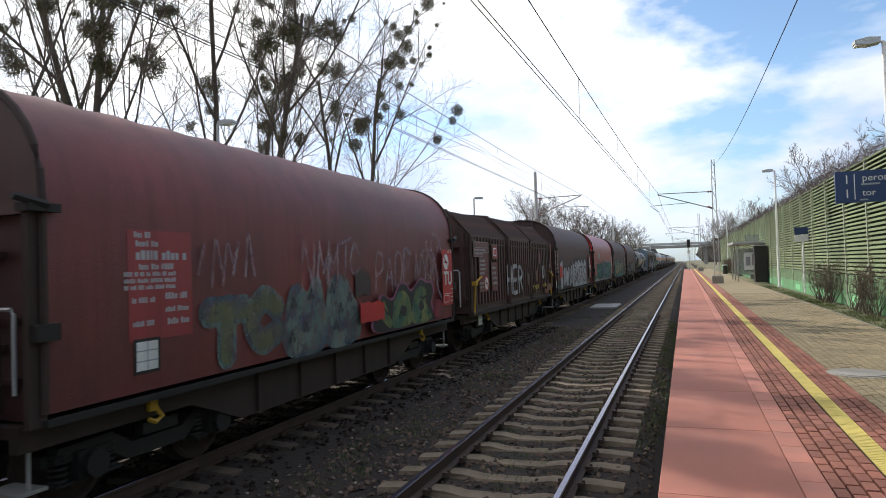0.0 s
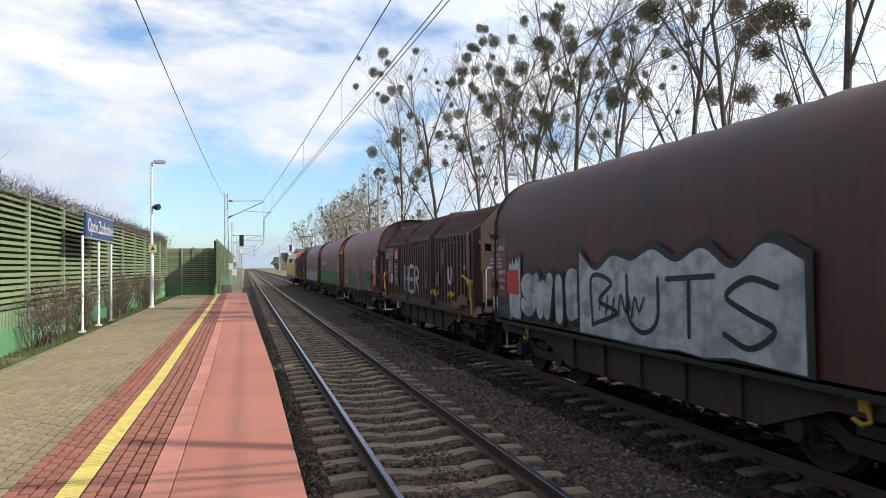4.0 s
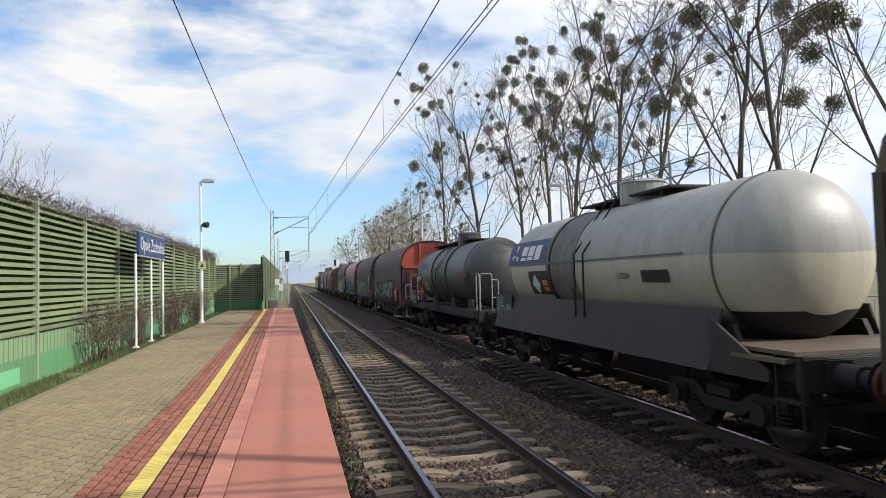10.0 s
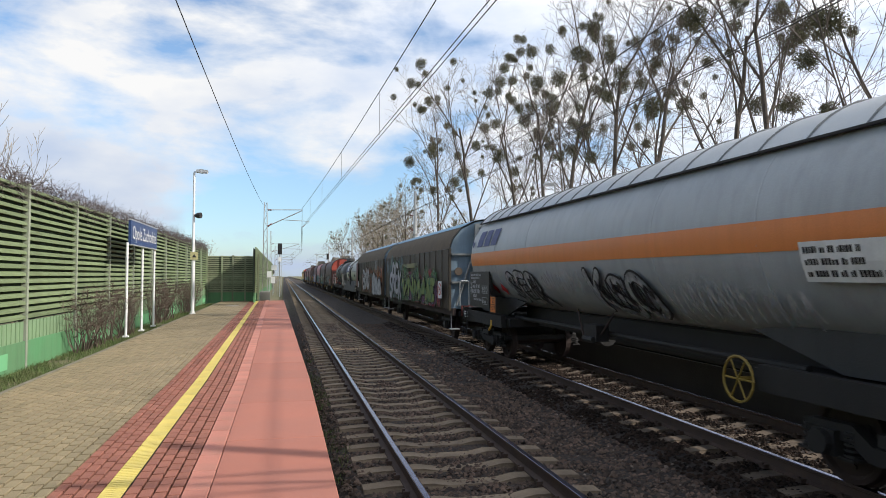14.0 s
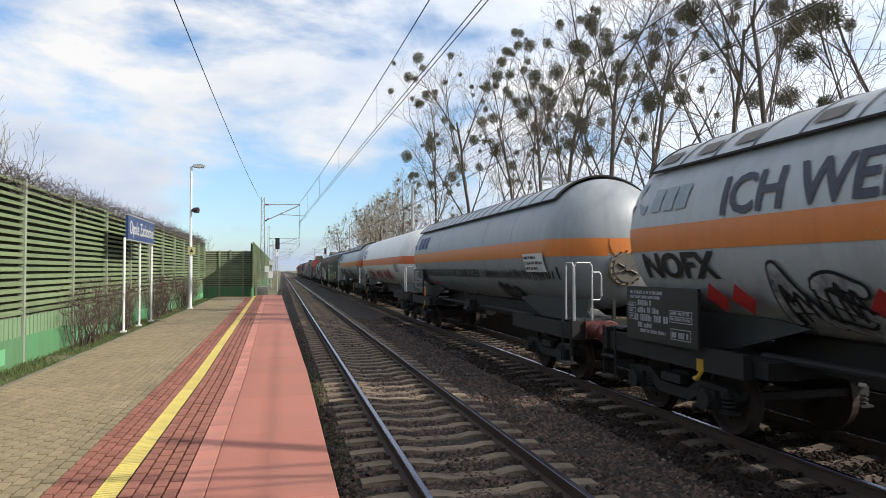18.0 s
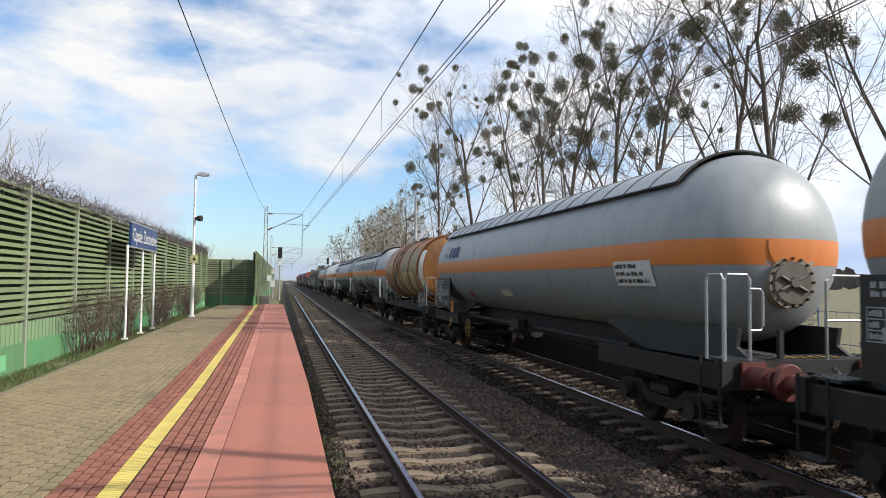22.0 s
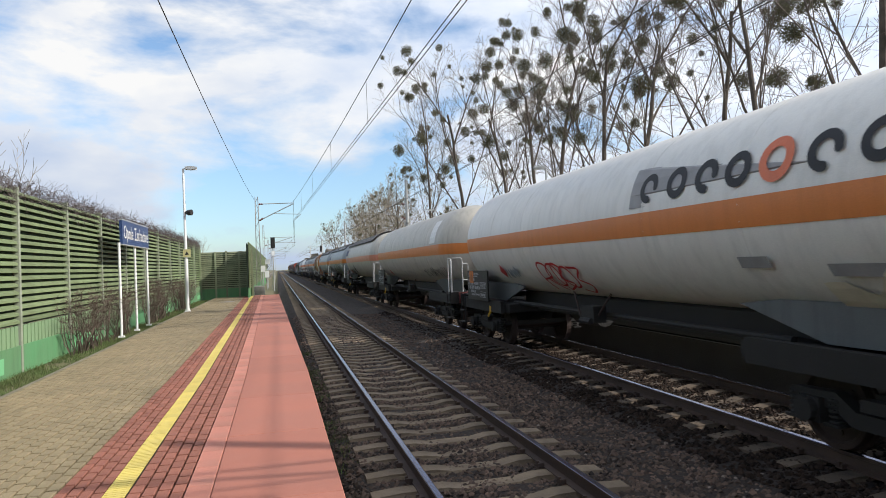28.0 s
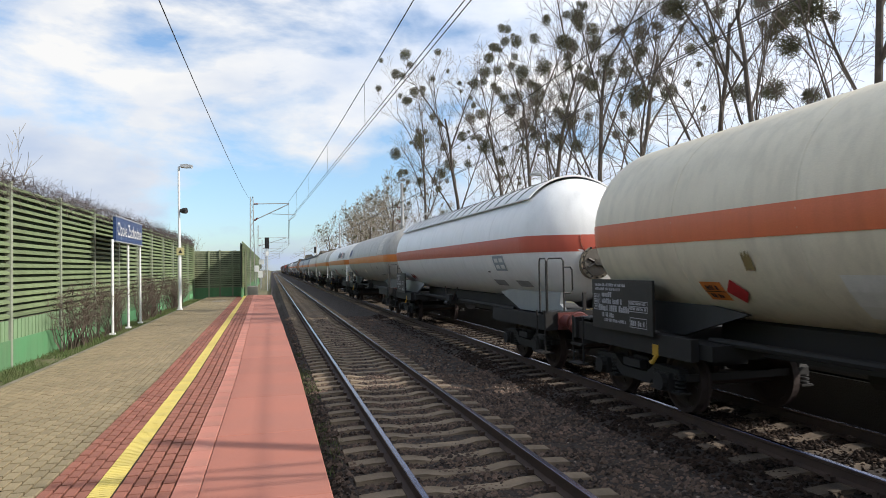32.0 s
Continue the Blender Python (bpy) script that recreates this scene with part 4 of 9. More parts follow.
def smooth_line(pts, step=0.06):
    p = [Vector((*q, 0)) for q in pts]
    if len(p) == 2:
        n = max(2, int((p[1] - p[0]).length / step))
        return [p[0].lerp(p[1], i / n) for i in range(n + 1)]
    p = [2 * p[0] - p[1], *p, 2 * p[-1] - p[-2]]
    out = []
    for i in range(1, len(p) - 2):
        n = max(2, int((p[i + 1] - p[i]).length / step))
        for k in range(n):
            t = k / n
            out.append(0.5 * (2 * p[i] + (p[i + 1] - p[i - 1]) * t + (2 * p[i - 1] - 5 * p[i] + 4 * p[i + 1] - p[i + 2]) * t * t + (3 * p[i] - p[i - 1] - 3 * p[i + 1] + p[i + 2]) * t * t * t))
    return out + [p[-2]]


def ribbon(shape, skin, pts, width, off, taper=False):
    line = smooth_line(pts)
    vs, fs = [], []
    n = len(line)
    for i, p in enumerate(line):
        d = line[min(i + 1, n - 1)] - line[max(i - 1, 0)]
        d = d.normalized() if d.length > 1e-9 else Vector((1, 0, 0))
        w = width / 2 * (1 - 0.6 * abs(2 * i / max(1, n - 1) - 1) if taper else 1)
        q = Vector((-d.y, d.x, 0)) * w
        vs += [skin.at(p.x + q.x, p.y + q.y, off), skin.at(p.x - q.x, p.y - q.y, off)]
    fs = [(2 * i, 2 * i + 1, 2 * i + 3, 2 * i + 2) for i in range(n - 1)]
    k = len(vs)
    for e, s in ((0, -1), (n - 1, 1)):
        if taper:
            continue
        p = line[e]
        d = (line[1] - line[0]) if e == 0 else (line[-1] - line[-2])
        a0 = math.atan2(d.y, d.x) * 1 + (math.pi / 2 if s > 0 else -math.pi / 2)
        ring = [skin.at(p.x, p.y, off)]
        for j in range(7):
            a = a0 - math.pi * j / 6 if s > 0 else a0 - math.pi * j / 6
            ring.append(skin.at(p.x + math.cos(a) * width / 2, p.y + math.sin(a) * width / 2, off))
        b = len(vs)
        vs += ring
        fs += [(b, b + j, b + j + 1) for j in range(1, 7)]
    shape.add(vs, fs)


def patch(shape, skin, poly, off, cell=0.2):
    """A filled outline laid on the side, cut in strips so that it follows the curve."""
    bm = bmesh.new()
    f = bm.faces.new([bm.verts.new((x, y, 0)) for x, y in poly])
    bmesh.ops.triangulate(bm, faces=[f])
    lo, hi = min(p[1] for p in poly), max(p[1] for p in poly)
    if skin.kind != "flat":
        k = lo + cell
        while k < hi:
            bmesh.ops.bisect_plane(bm, geom=bm.verts[:] + bm.edges[:] + bm.faces[:], plane_co=(0, k, 0), plane_no=(0, 1, 0))
            k += cell
    bm.verts.index_update()
    shape.add([skin.at(v.co.x, v.co.y, off) for v in bm.verts], [tuple(v.index for v in q.verts) for q in bm.faces])
    bm.free()


def rect(u0, v0, u1, v1):
    return [(u0, v0), (u1, v0), (u1, v1), (u0, v1)]


def blob(pts, step=0.06):
    """A rounded closed outline through a few corners."""
    q = [*pts, pts[0], pts[1]]
    k = [(p.x, p.y) for p in smooth_line([pts[-1], *q], step)]
    a = min(range(len(k)), key=lambda i: (k[i][0] - pts[0][0]) ** 2 + (k[i][1] - pts[0][1]) ** 2 if i < len(k) // 2 else 9)
    z = min(range(len(k)), key=lambda i: (k[i][0] - pts[0][0]) ** 2 + (k[i][1] - pts[0][1]) ** 2 if i >= len(k) // 2 else 9)
    return k[a:z]


def wobble(u0, v0, u1, v1, seed, amp=0.12, n=9):
    """An uneven cloud-like outline."""
    r = random.Random(seed)
    top = [(u0 + (u1 - u0) * i / n, v1 + r.uniform(-amp, amp)) for i in range(n + 1)]
    bot = [(u1 - (u1 - u0) * i / n, v0 + r.uniform(-amp, amp) * 0.3) for i in range(n + 1)]
    pts = [(p.x, p.y) for p in smooth_line(top, 0.1)] + bot
    return pts


def put(w, skin, name, mat, polys, label=""):
    s = Shape()
    off = skin.next()
    for p in polys:
        patch(s, skin, p, off)
    return part(name, s, M[mat], w, label, tidy=False)


def lines(w, skin, name, mat, strokes, width, label="", taper=False):
    s = Shape()
    for st in strokes:
        ribbon(s, skin, st, width, skin.next() if len(strokes) < 12 else skin.layer, taper)
    skin.next()
    return part(name, s, M[mat], w, label, tidy=False)


def words(w, skin, body, u, v, size, mat, name="lettering", label="", stretch=1.0, slant=0.0, fit=None, bold=0.0):
    vs, fs = text_shape(body, size, bold)
    if fit:
        stretch = fit / (max(p[0] for p in vs) - min(p[0] for p in vs))
    bm = bmesh.new()
    bv = [bm.verts.new((x, y, 0)) for x, y in vs]
    for q in fs:
        try:
            bm.faces.new([bv[i] for i in q])
        except ValueError:
            pass
    if skin.kind != "flat" and size > 0.3:
        k = -size / 2
        while k < size / 2:
            bmesh.ops.bisect_plane(bm, geom=bm.verts[:] + bm.edges[:] + bm.faces[:], plane_co=(0, k, 0), plane_no=(0, 1, 0))
            k += 0.12
    bm.verts.index_update()
    off = skin.next()
    s = Shape().add([skin.at(u + p.co.x * stretch + slant * p.co.y, v + p.co.y, off) for p in bm.verts], [tuple(p.index for p in q.verts) for q in bm.faces])
    bm.free()
    return part(name, s, M[mat], w, label, tidy=False)


def print_row(s, skin, r, u0, u1, v, h, off):
    """One row of small print: words of narrow upright bars."""
    u = u0
    while u < u1 - h * 0.5:
        for _ in range(r.randint(2, 6)):
            k = h * r.choice((0.32, 0.5, 0.5, 0.58))
            if u + k > u1:
                break
            hh = h * r.choice((1.0, 1.0, 0.78))
            s.add([skin.at(u, v, off), skin.at(u + k, v, off), skin.at(u + k, v + hh, off), skin.at(u, v + hh, off)], [(0, 1, 2, 3)])
            u += k + h * 0.14
        u += h * 0.5


def bars(w, skin, u0, v0, u1, v1, rows, mat, seed=0, name="lettering"):
    """Rows of plain bars in place of small print."""
    r = random.Random(seed)
    s = Shape()
    off = skin.next()
    h = (v1 - v0) / rows
    for i in range(rows):
        print_row(s, skin, r, u0, u0 + (u1 - u0) * r.uniform(0.6, 1.0), v1 - (i + 0.8) * h, h * 0.55, off)
    return tagged(part(name, s, M[mat], w, tidy=False), "small lettering", kind="stuff")


def plate_print(w, skin, u0, v0, u1, v1, seed):
    """A wagon's data plate: fine print, a large running number, boxed tables."""
    r = random.Random(seed)
    s = Shape()
    off = skin.next()
    W, H = u1 - u0, v1 - v0
    v = v1
    for h, a, b in ((0.05, 0.03, 0.6), (0.045, 0.03, 0.5), (0.085, 0.16, 0.42), (0.085, 0.16, 0.56), (0.1, 0.1, 0.62), (0.075, 0.16, 0.4), (0.05, 0.2, 0.62)):
        v -= h * H / 0.72 + 0.022
        if v < v0:
            break
        print_row(s, skin, r, u0 + W * a, u0 + W * (b + r.uniform(-0.05, 0.05)), v, h * H / 0.72, off)
    for a, b, c, d, k in ((0.0, 0.12, 0.35, 0.7, 3), (0.66, 0.97, 0.38, 0.6, 2), (0.68, 0.95, 0.05, 0.25, 1)):
        x0, x1, z0, z1 = u0 + W * a, u0 + W * b, v0 + H * c, v0 + H * d
        for i in range(k + 1):
            z = z0 + (z1 - z0) * i / k
            s.add([skin.at(x0, z, off), skin.at(x1, z, off), skin.at(x1, z + 0.012, off), skin.at(x0, z + 0.012, off)], [(0, 1, 2, 3)])
            if i < k:
                print_row(s, skin, r, x0 + 0.03, x1 - 0.03, z + 0.03, (z1 - z0) / k * 0.55, off)
        for x in (x0, x1):
            s.add([skin.at(x, z0, off), skin.at(x + 0.012, z0, off), skin.at(x + 0.012, z1 + 0.012, off), skin.at(x, z1 + 0.012, off)], [(0, 1, 2, 3)])
    return tagged(part("lettering", s, M["p_silver"], w, tidy=False), "white data lettering and boxed tables", kind="stuff")


GLYPH = {
    "O": [[(0.5, 0), (0.05, 0.25), (0.05, 0.75), (0.5, 1), (0.95, 0.75), (0.95, 0.25), (0.5, 0)]],
    "S": [[(0.95, 0.85), (0.5, 1), (0.1, 0.75), (0.5, 0.5), (0.9, 0.28), (0.5, 0), (0.05, 0.15)]],
    "K": [[(0.12, 0), (0.12, 1)], [(0.9, 1), (0.2, 0.48)], [(0.35, 0.55), (0.95, 0)]],
    "Y": [[(0.05, 1), (0.45, 0.5)], [(0.95, 1), (0.45, 0.45), (0.3, 0)]],
    "D": [[(0.1, 0), (0.1, 1), (0.7, 0.9), (0.95, 0.5), (0.7, 0.08), (0.1, 0)]],
    "E": [[(0.9, 1), (0.1, 0.95), (0.1, 0.05), (0.9, 0)], [(0.15, 0.5), (0.75, 0.52)]],
    "T": [[(0.0, 0.95), (1.0, 1)], [(0.5, 0.95), (0.48, 0)]],
    "V": [[(0.0, 1), (0.4, 0.05)], [(0.4, 0.05), (0.95, 1)]],
    "G": [[(0.95, 0.85), (0.5, 1), (0.08, 0.6), (0.3, 0.05), (0.85, 0.1), (0.9, 0.45), (0.55, 0.45)]],
    "L": [[(0.12, 1), (0.1, 0.05), (0.9, 0)]],
    "A": [[(0.0, 0), (0.45, 1)], [(0.5, 1), (0.95, 0)], [(0.2, 0.38), (0.8, 0.38)]],
    "U": [[(0.08, 1), (0.12, 0.25), (0.5, 0), (0.88, 0.25), (0.92, 1)]],
    "I": [[(0.5, 1), (0.5, 0)]],
    "H": [[(0.1, 0), (0.1, 1)], [(0.9, 0), (0.9, 1)], [(0.1, 0.5), (0.9, 0.52)]],
    "R": [[(0.1, 0), (0.1, 1), (0.75, 0.92), (0.8, 0.62), (0.15, 0.48)], [(0.4, 0.48), (0.95, 0)]],
    "N": [[(0.1, 0), (0.1, 1)], [(0.1, 1), (0.88, 0.02)], [(0.9, 0), (0.9, 1)]],
    "M": [[(0.05, 0), (0.12, 1)], [(0.12, 1), (0.5, 0.35)], [(0.5, 0.35), (0.88, 1)], [(0.88, 1), (0.95, 0)]],
    "C": [[(0.95, 0.8), (0.5, 1), (0.08, 0.55), (0.4, 0.02), (0.95, 0.2)]],
    "Z": [[(0.05, 1), (0.9, 0.95), (0.1, 0.08), (0.95, 0)]],
    "W": [[(0.0, 1), (0.25, 0)], [(0.25, 0), (0.5, 0.75)], [(0.5, 0.75), (0.75, 0)], [(0.75, 0), (1.0, 1)]],
    "P": [[(0.1, 0), (0.1, 1), (0.8, 0.9), (0.8, 0.55), (0.15, 0.45)]],
    "B": [[(0.1, 0), (0.1, 1), (0.75, 0.85), (0.35, 0.52), (0.9, 0.3), (0.1, 0)]],
    "F": [[(0.9, 1), (0.1, 0.97), (0.1, 0)], [(0.12, 0.52), (0.7, 0.52)]],
    "X": [[(0.05, 1), (0.95, 0)], [(0.95, 1), (0.05, 0)]],
    "3": [[(0.1, 0.95), (0.8, 0.9), (0.4, 0.55), (0.9, 0.3), (0.5, 0), (0.05, 0.1)]],
}


def skeleton_of(word, u0, v0, wide, high, gap=0.14, tilt=0.0, seed=1, jitter=0.05):
    r = random.Random(seed)
    n = len(word)
    cw = wide / (n + gap * (n - 1))
    out = []
    for i, ch in enumerate(word):
        b = u0 + i * cw * (1 + gap)
        dv = r.uniform(-jitter, jitter) * high
        for st in GLYPH.get(ch, GLYPH["I"]):
            out.append([(b + x * cw + tilt * y * high, v0 + dv + y * high * (1 + r.uniform(-jitter, jitter))) for x, y in st])
    return out


def throwup(w, skin, word, u0, v0, wide, high, fill, edge, thick, shine=None, rim=None, seed=1, tilt=0.0, label="", jitter=0.05):
    """Fat sprayed letters: rim, outline, fill and shine, each a layer of paint."""
    r = random.Random(seed)
    n = len(word)
    cw = (wide - 2 * thick) / (n + 0.14 * (n - 1))
    letters = [skeleton_of(ch, u0 + thick + i * cw * 1.14, v0 + thick + r.uniform(-jitter, jitter) * high, cw, high - 2 * thick, seed=seed + i, tilt=tilt, jitter=jitter) for i, ch in enumerate(word)]
    for sk in letters:
        if rim:
            lines(w, skin, "graffiti_rim", rim, sk, thick * 2.35)
    for sk in letters:
        lines(w, skin, "graffiti_outline", edge, sk, thick * 1.75)
    for sk in letters:
        lines(w, skin, "graffiti_letter", fill, sk, thick * 1.15, label or "sprayed graffiti letters")
        if shine:
            lines(w, skin, "graffiti_shine", shine, [[(x - thick * 0.28, y + thick * 0.3) for x, y in st] for st in sk], thick * 0.2)


def tag(w, skin, u0, v0, wide, high, mat, seed, width=0.05, n=9):
    """A quick scrawled tag of zigzag strokes."""
    r = random.Random(seed)
    st = []
    u = u0
    for i in range(n):
        k = wide / n
        pts = [(u + r.uniform(-0.2, 0.2) * k, v0 + high * r.uniform(0, 0.25)), (u + k * 0.4, v0 + high * r.uniform(0.7, 1.0)), (u + k * r.uniform(0.6, 1.1), v0 + high * r.uniform(0.1, 0.5)), (u + k * r.uniform(0.9, 1.6), v0 + high * r.uniform(0.3, 0.9))]
        st.append(pts[: r.choice((2, 3, 4))])
        u += k
    return tagged(lines(w, skin, "graffiti_tag", mat, st, width), "scrawled graffiti tag", kind="stuff")


# ---- wagons ----
def hood_profile(half=1.42, low=1.07, shoulder=2.85, crest=4.02, n=9):
    """Near-side outline of a curved hood, from the skirt to the crest."""
    pts = [(half, low), (half + 0.01, (low + shoulder) / 2), (half, shoulder)]
    for i in range(1, n + 1):
        t = i / n * math.pi / 2
        pts.append((half * math.cos(t) ** 0.85 if i < n else 0.0, shoulder + (crest - shoulder) * math.sin(t) ** 0.9))
    return pts


def underframe(w, L, belly, mat="frame_rust", boxes="frame_red"):
    e = L / 2 - 0.62
    for sx in (-1, 1):
        x = sx * 1.2
        part("sole_bar", Shape().prism([(-e, 0.98), (e, 0.98), (e, 0.76), (belly + 0.9, 0.76), (belly, 0.42), (-belly, 0.42), (-belly - 0.9, 0.76), (-e, 0.76)], x - 0.05, x + 0.05, "x"), M[mat], w, "rusty fish-belly sole bar")
        rr = random.Random(int(L * 10))
        for k in range(5):
            y = -belly + 0.3 + k * (2 * belly - 0.6) / 4
            part("rib", Shape().box(x + sx * 0.07, y, 0.7, 0.06, 0.07, 0.5), M[mat], w)
    part("floor_frame", Shape().box(0, 0, 0.93, 2.3, 2 * e, 0.1).box(0, 0, 0.7, 0.5, 2 * e, 0.3), M[mat], w)
    part("brake_cylinder", Shape().tube([(0.1, 0.5, 0.62), (0.1, 1.2, 0.62)], 0.2, 12), M["frame_dark"], w)
    for sx in (-1, 1):
        part("tool_box", Shape().box(sx * 1.12, -0.4, 0.6, 0.1, 0.6, 0.28), M[boxes], w)


def end_wall(w, L, prof, mat, name="end_wall", yend=None):
    """End walls with posts, cross bars and steps."""
    ye = yend or L / 2 - 0.72
    outline = [(-x, z) for x, z in prof] + [(x, z) for x, z in reversed(prof[:-1])]
    for s in (1, -1):
        inner = [(x * 0.985, z - (0.02 if z > 2 else 0)) for x, z in outline]
        y0, y1 = sorted((s * (ye - 0.1), s * (ye - 0.04)))
        ew = part(name, Shape().prism(inner, y0, y1), M[mat], w)
        for x in (-0.5, 0.5):
            top = float(np.interp(0.5, [p[0] for p in reversed(prof)], [p[1] for p in reversed(prof)])) - 0.05
            part("post", Shape().box(x, s * (ye + 0.02), (top + 0.98) / 2, 0.09, 0.12, top - 0.98), M[mat], ew)
        part("cross_bar", Shape().box(0, s * (ye + 0.03), 2.78, 2.8, 0.09, 0.09), M[mat], ew)
        for z in (1.35, 1.85):
            part("step_bar", Shape().box(-0.95, s * (ye + 0.05), z, 0.55, 0.06, 0.05), M[mat], ew)
        part("corner_post", Shape().box(-1.38, s * (ye + 0.04), 1.9, 0.07, 0.16, 1.85), M["frame_rust"], ew)
        part("corner_post", Shape().box(1.38, s * (ye + 0.04), 1.9, 0.07, 0.16, 1.85), M["frame_rust"], ew)
        part("latch", Shape().box(-1.42, s * (ye + 0.02), 2.78, 0.16, 0.3, 0.07).tube([(-1.5, s * ye, 2.8), (-1.46, s * (ye + 0.28), 2.86)], 0.035, 6), M["frame_dark"], ew)
        part("hinge", Shape().box(-1.45, s * ye, 1.75, 0.1, 0.22, 0.14), M["frame_dark"], ew)
        rails_at(ew, -1.25, s * (ye + 0.12), 1.25, 1.95, 0.28, M["galv"], "x")
        part("lower_panel", Shape().box(0, s * (ye - 0.015), 1.82, 2.66, 0.04, 1.62), M["hood_brown" if mat != "end_red" else mat], ew, "darker lower end panel")
        rungs = Shape()
        for k in range(5):
            rungs.tube([(-1.02, s * (ye + 0.1), 1.3 + k * 0.3), (-0.56, s * (ye + 0.1), 1.3 + k * 0.3)], 0.016, 5)
        for x in (-1.04, -0.54):
            rungs.tube([(x, s * (ye + 0.1), 1.1), (x, s * (ye + 0.1), 2.7)], 0.018, 5)
        part("ladder", rungs, M["frame_rust"], ew, "rusty end ladder")
        for z in (1.62, 2.4):
            part("cross_bar", Shape().box(0.1, s * (ye + 0.05), z, 2.3, 0.07, 0.06), M[mat], ew)
        part("grip", Shape().tube([(-0.42, s * (ye + 0.06), 1.5), (-0.42, s * (ye + 0.16), 1.52), (-0.42, s * (ye + 0.16), 1.95), (-0.42, s * (ye + 0.06), 1.97)], 0.017, 6), M["p_gold"], ew, "yellow hand grip")
        part("lock_box", Shape().chamfer(0.95, s * (ye + 0.08), 2.05, 0.42, 0.14, 0.5, 0.02), M["frame_rust"], ew)
    part("step", Shape().box(-1.05, -(L / 2 - 0.75), 0.42, 0.4, 0.28, 0.03).tube([(-1.2, -(L / 2 - 0.75), 0.95), (-1.2, -(L / 2 - 0.75), 0.42)], 0.02, 6), M["mast"], w, "grated steel step")
    part("step", Shape().box(-1.05, L / 2 - 0.75, 0.42, 0.4, 0.28, 0.03).tube([(-1.2, L / 2 - 0.75, 0.95), (-1.2, L / 2 - 0.75, 0.42)], 0.02, 6), M["mast"], w, "grated steel step")


def yellow_hook(w, u, L):
    y = L / 2 - u
    part("tie_hook", Shape().box(-1.29, y, 0.9, 0.05, 0.1, 0.14).tube([(-1.3, y - 0.04, 0.86), (-1.33, y - 0.09, 0.76), (-1.33, y, 0.72), (-1.33, y + 0.09, 0.76)], 0.026, 6), M["p_gold"], w, "yellow lashing hook")


def no_hump(w, sk, u, v, r):
    """Round white sign with a red ring and bar."""
    ring = lambda k: [(u + k * math.cos(a * math.pi / 12), v + k * math.sin(a * math.pi / 12)) for a in range(24)]
    put(w, sk, "sign_ring", "p_red", [ring(r)], "round red and white shunting sign")
    put(w, sk, "sign_face", "p_white", [ring(r * 0.8)])
    put(w, sk, "sign_mark", "p_black", [rect(u - r * 0.5, v - r * 0.12, u + r * 0.5, v + r * 0.05), rect(u - r * 0.4, v, u - r * 0.1, v + r * 0.28)])
    lines(w, sk, "sign_bar", "p_red", [[(u - r * 0.55, v + r * 0.55), (u + r * 0.55, v - r * 0.55)]], r * 0.16)


def hood_wagon(label, front, back, hood="hood_maroon", ends="end_rust", crest=4.02):
    w, L = wagon("covered_wagon", label, front, back)
    prof = hood_profile(crest=crest)
    ye = L / 2 - 0.72
    ns = 26
    hoodm = Shape()
    full = [(-x, z) for x, z in prof] + [(x, z) for x, z in reversed(prof[:-1])]
    rows = []
    for i in range(ns + 1):
        y = -ye + 2 * ye * i / ns
        sag = 0.012 * math.cos(i * math.pi)
        rows.append([(x * (1 + (sag * 0.1 if z > 1.2 else 0)), y, z + (sag if z > 2.9 else 0)) for x, z in full])
    hoodm.sheet(rows)
    h = part("hood", hoodm, M[hood], w, "rounded tarpaulin hood", True)
    for s in (1, -1):
        part("hood_rim", Shape().tube([(x * 1.008, s * ye, z + 0.01) for x, z in full], 0.035, 6), M["frame_rust"], h)
    part("skirt_rail", Shape().box(-1.44, 0, 1.0, 0.05, 2 * ye, 0.06).box(1.44, 0, 1.0, 0.05, 2 * ye, 0.06), M["frame_dark"], w)
    end_wall(w, L, prof, ends)
    underframe(w, L, 2.3)
    rolling(w, L, L / 2 - 2.35)
    yellow_hook(w, 2.05, L)
    yellow_hook(w, L - 2.35, L)
    pr = prof[:-1]
    sk = Skin(L, "prof", 0, prof=([p[0] for p in pr], [p[1] for p in pr]))
    return w, L, sk


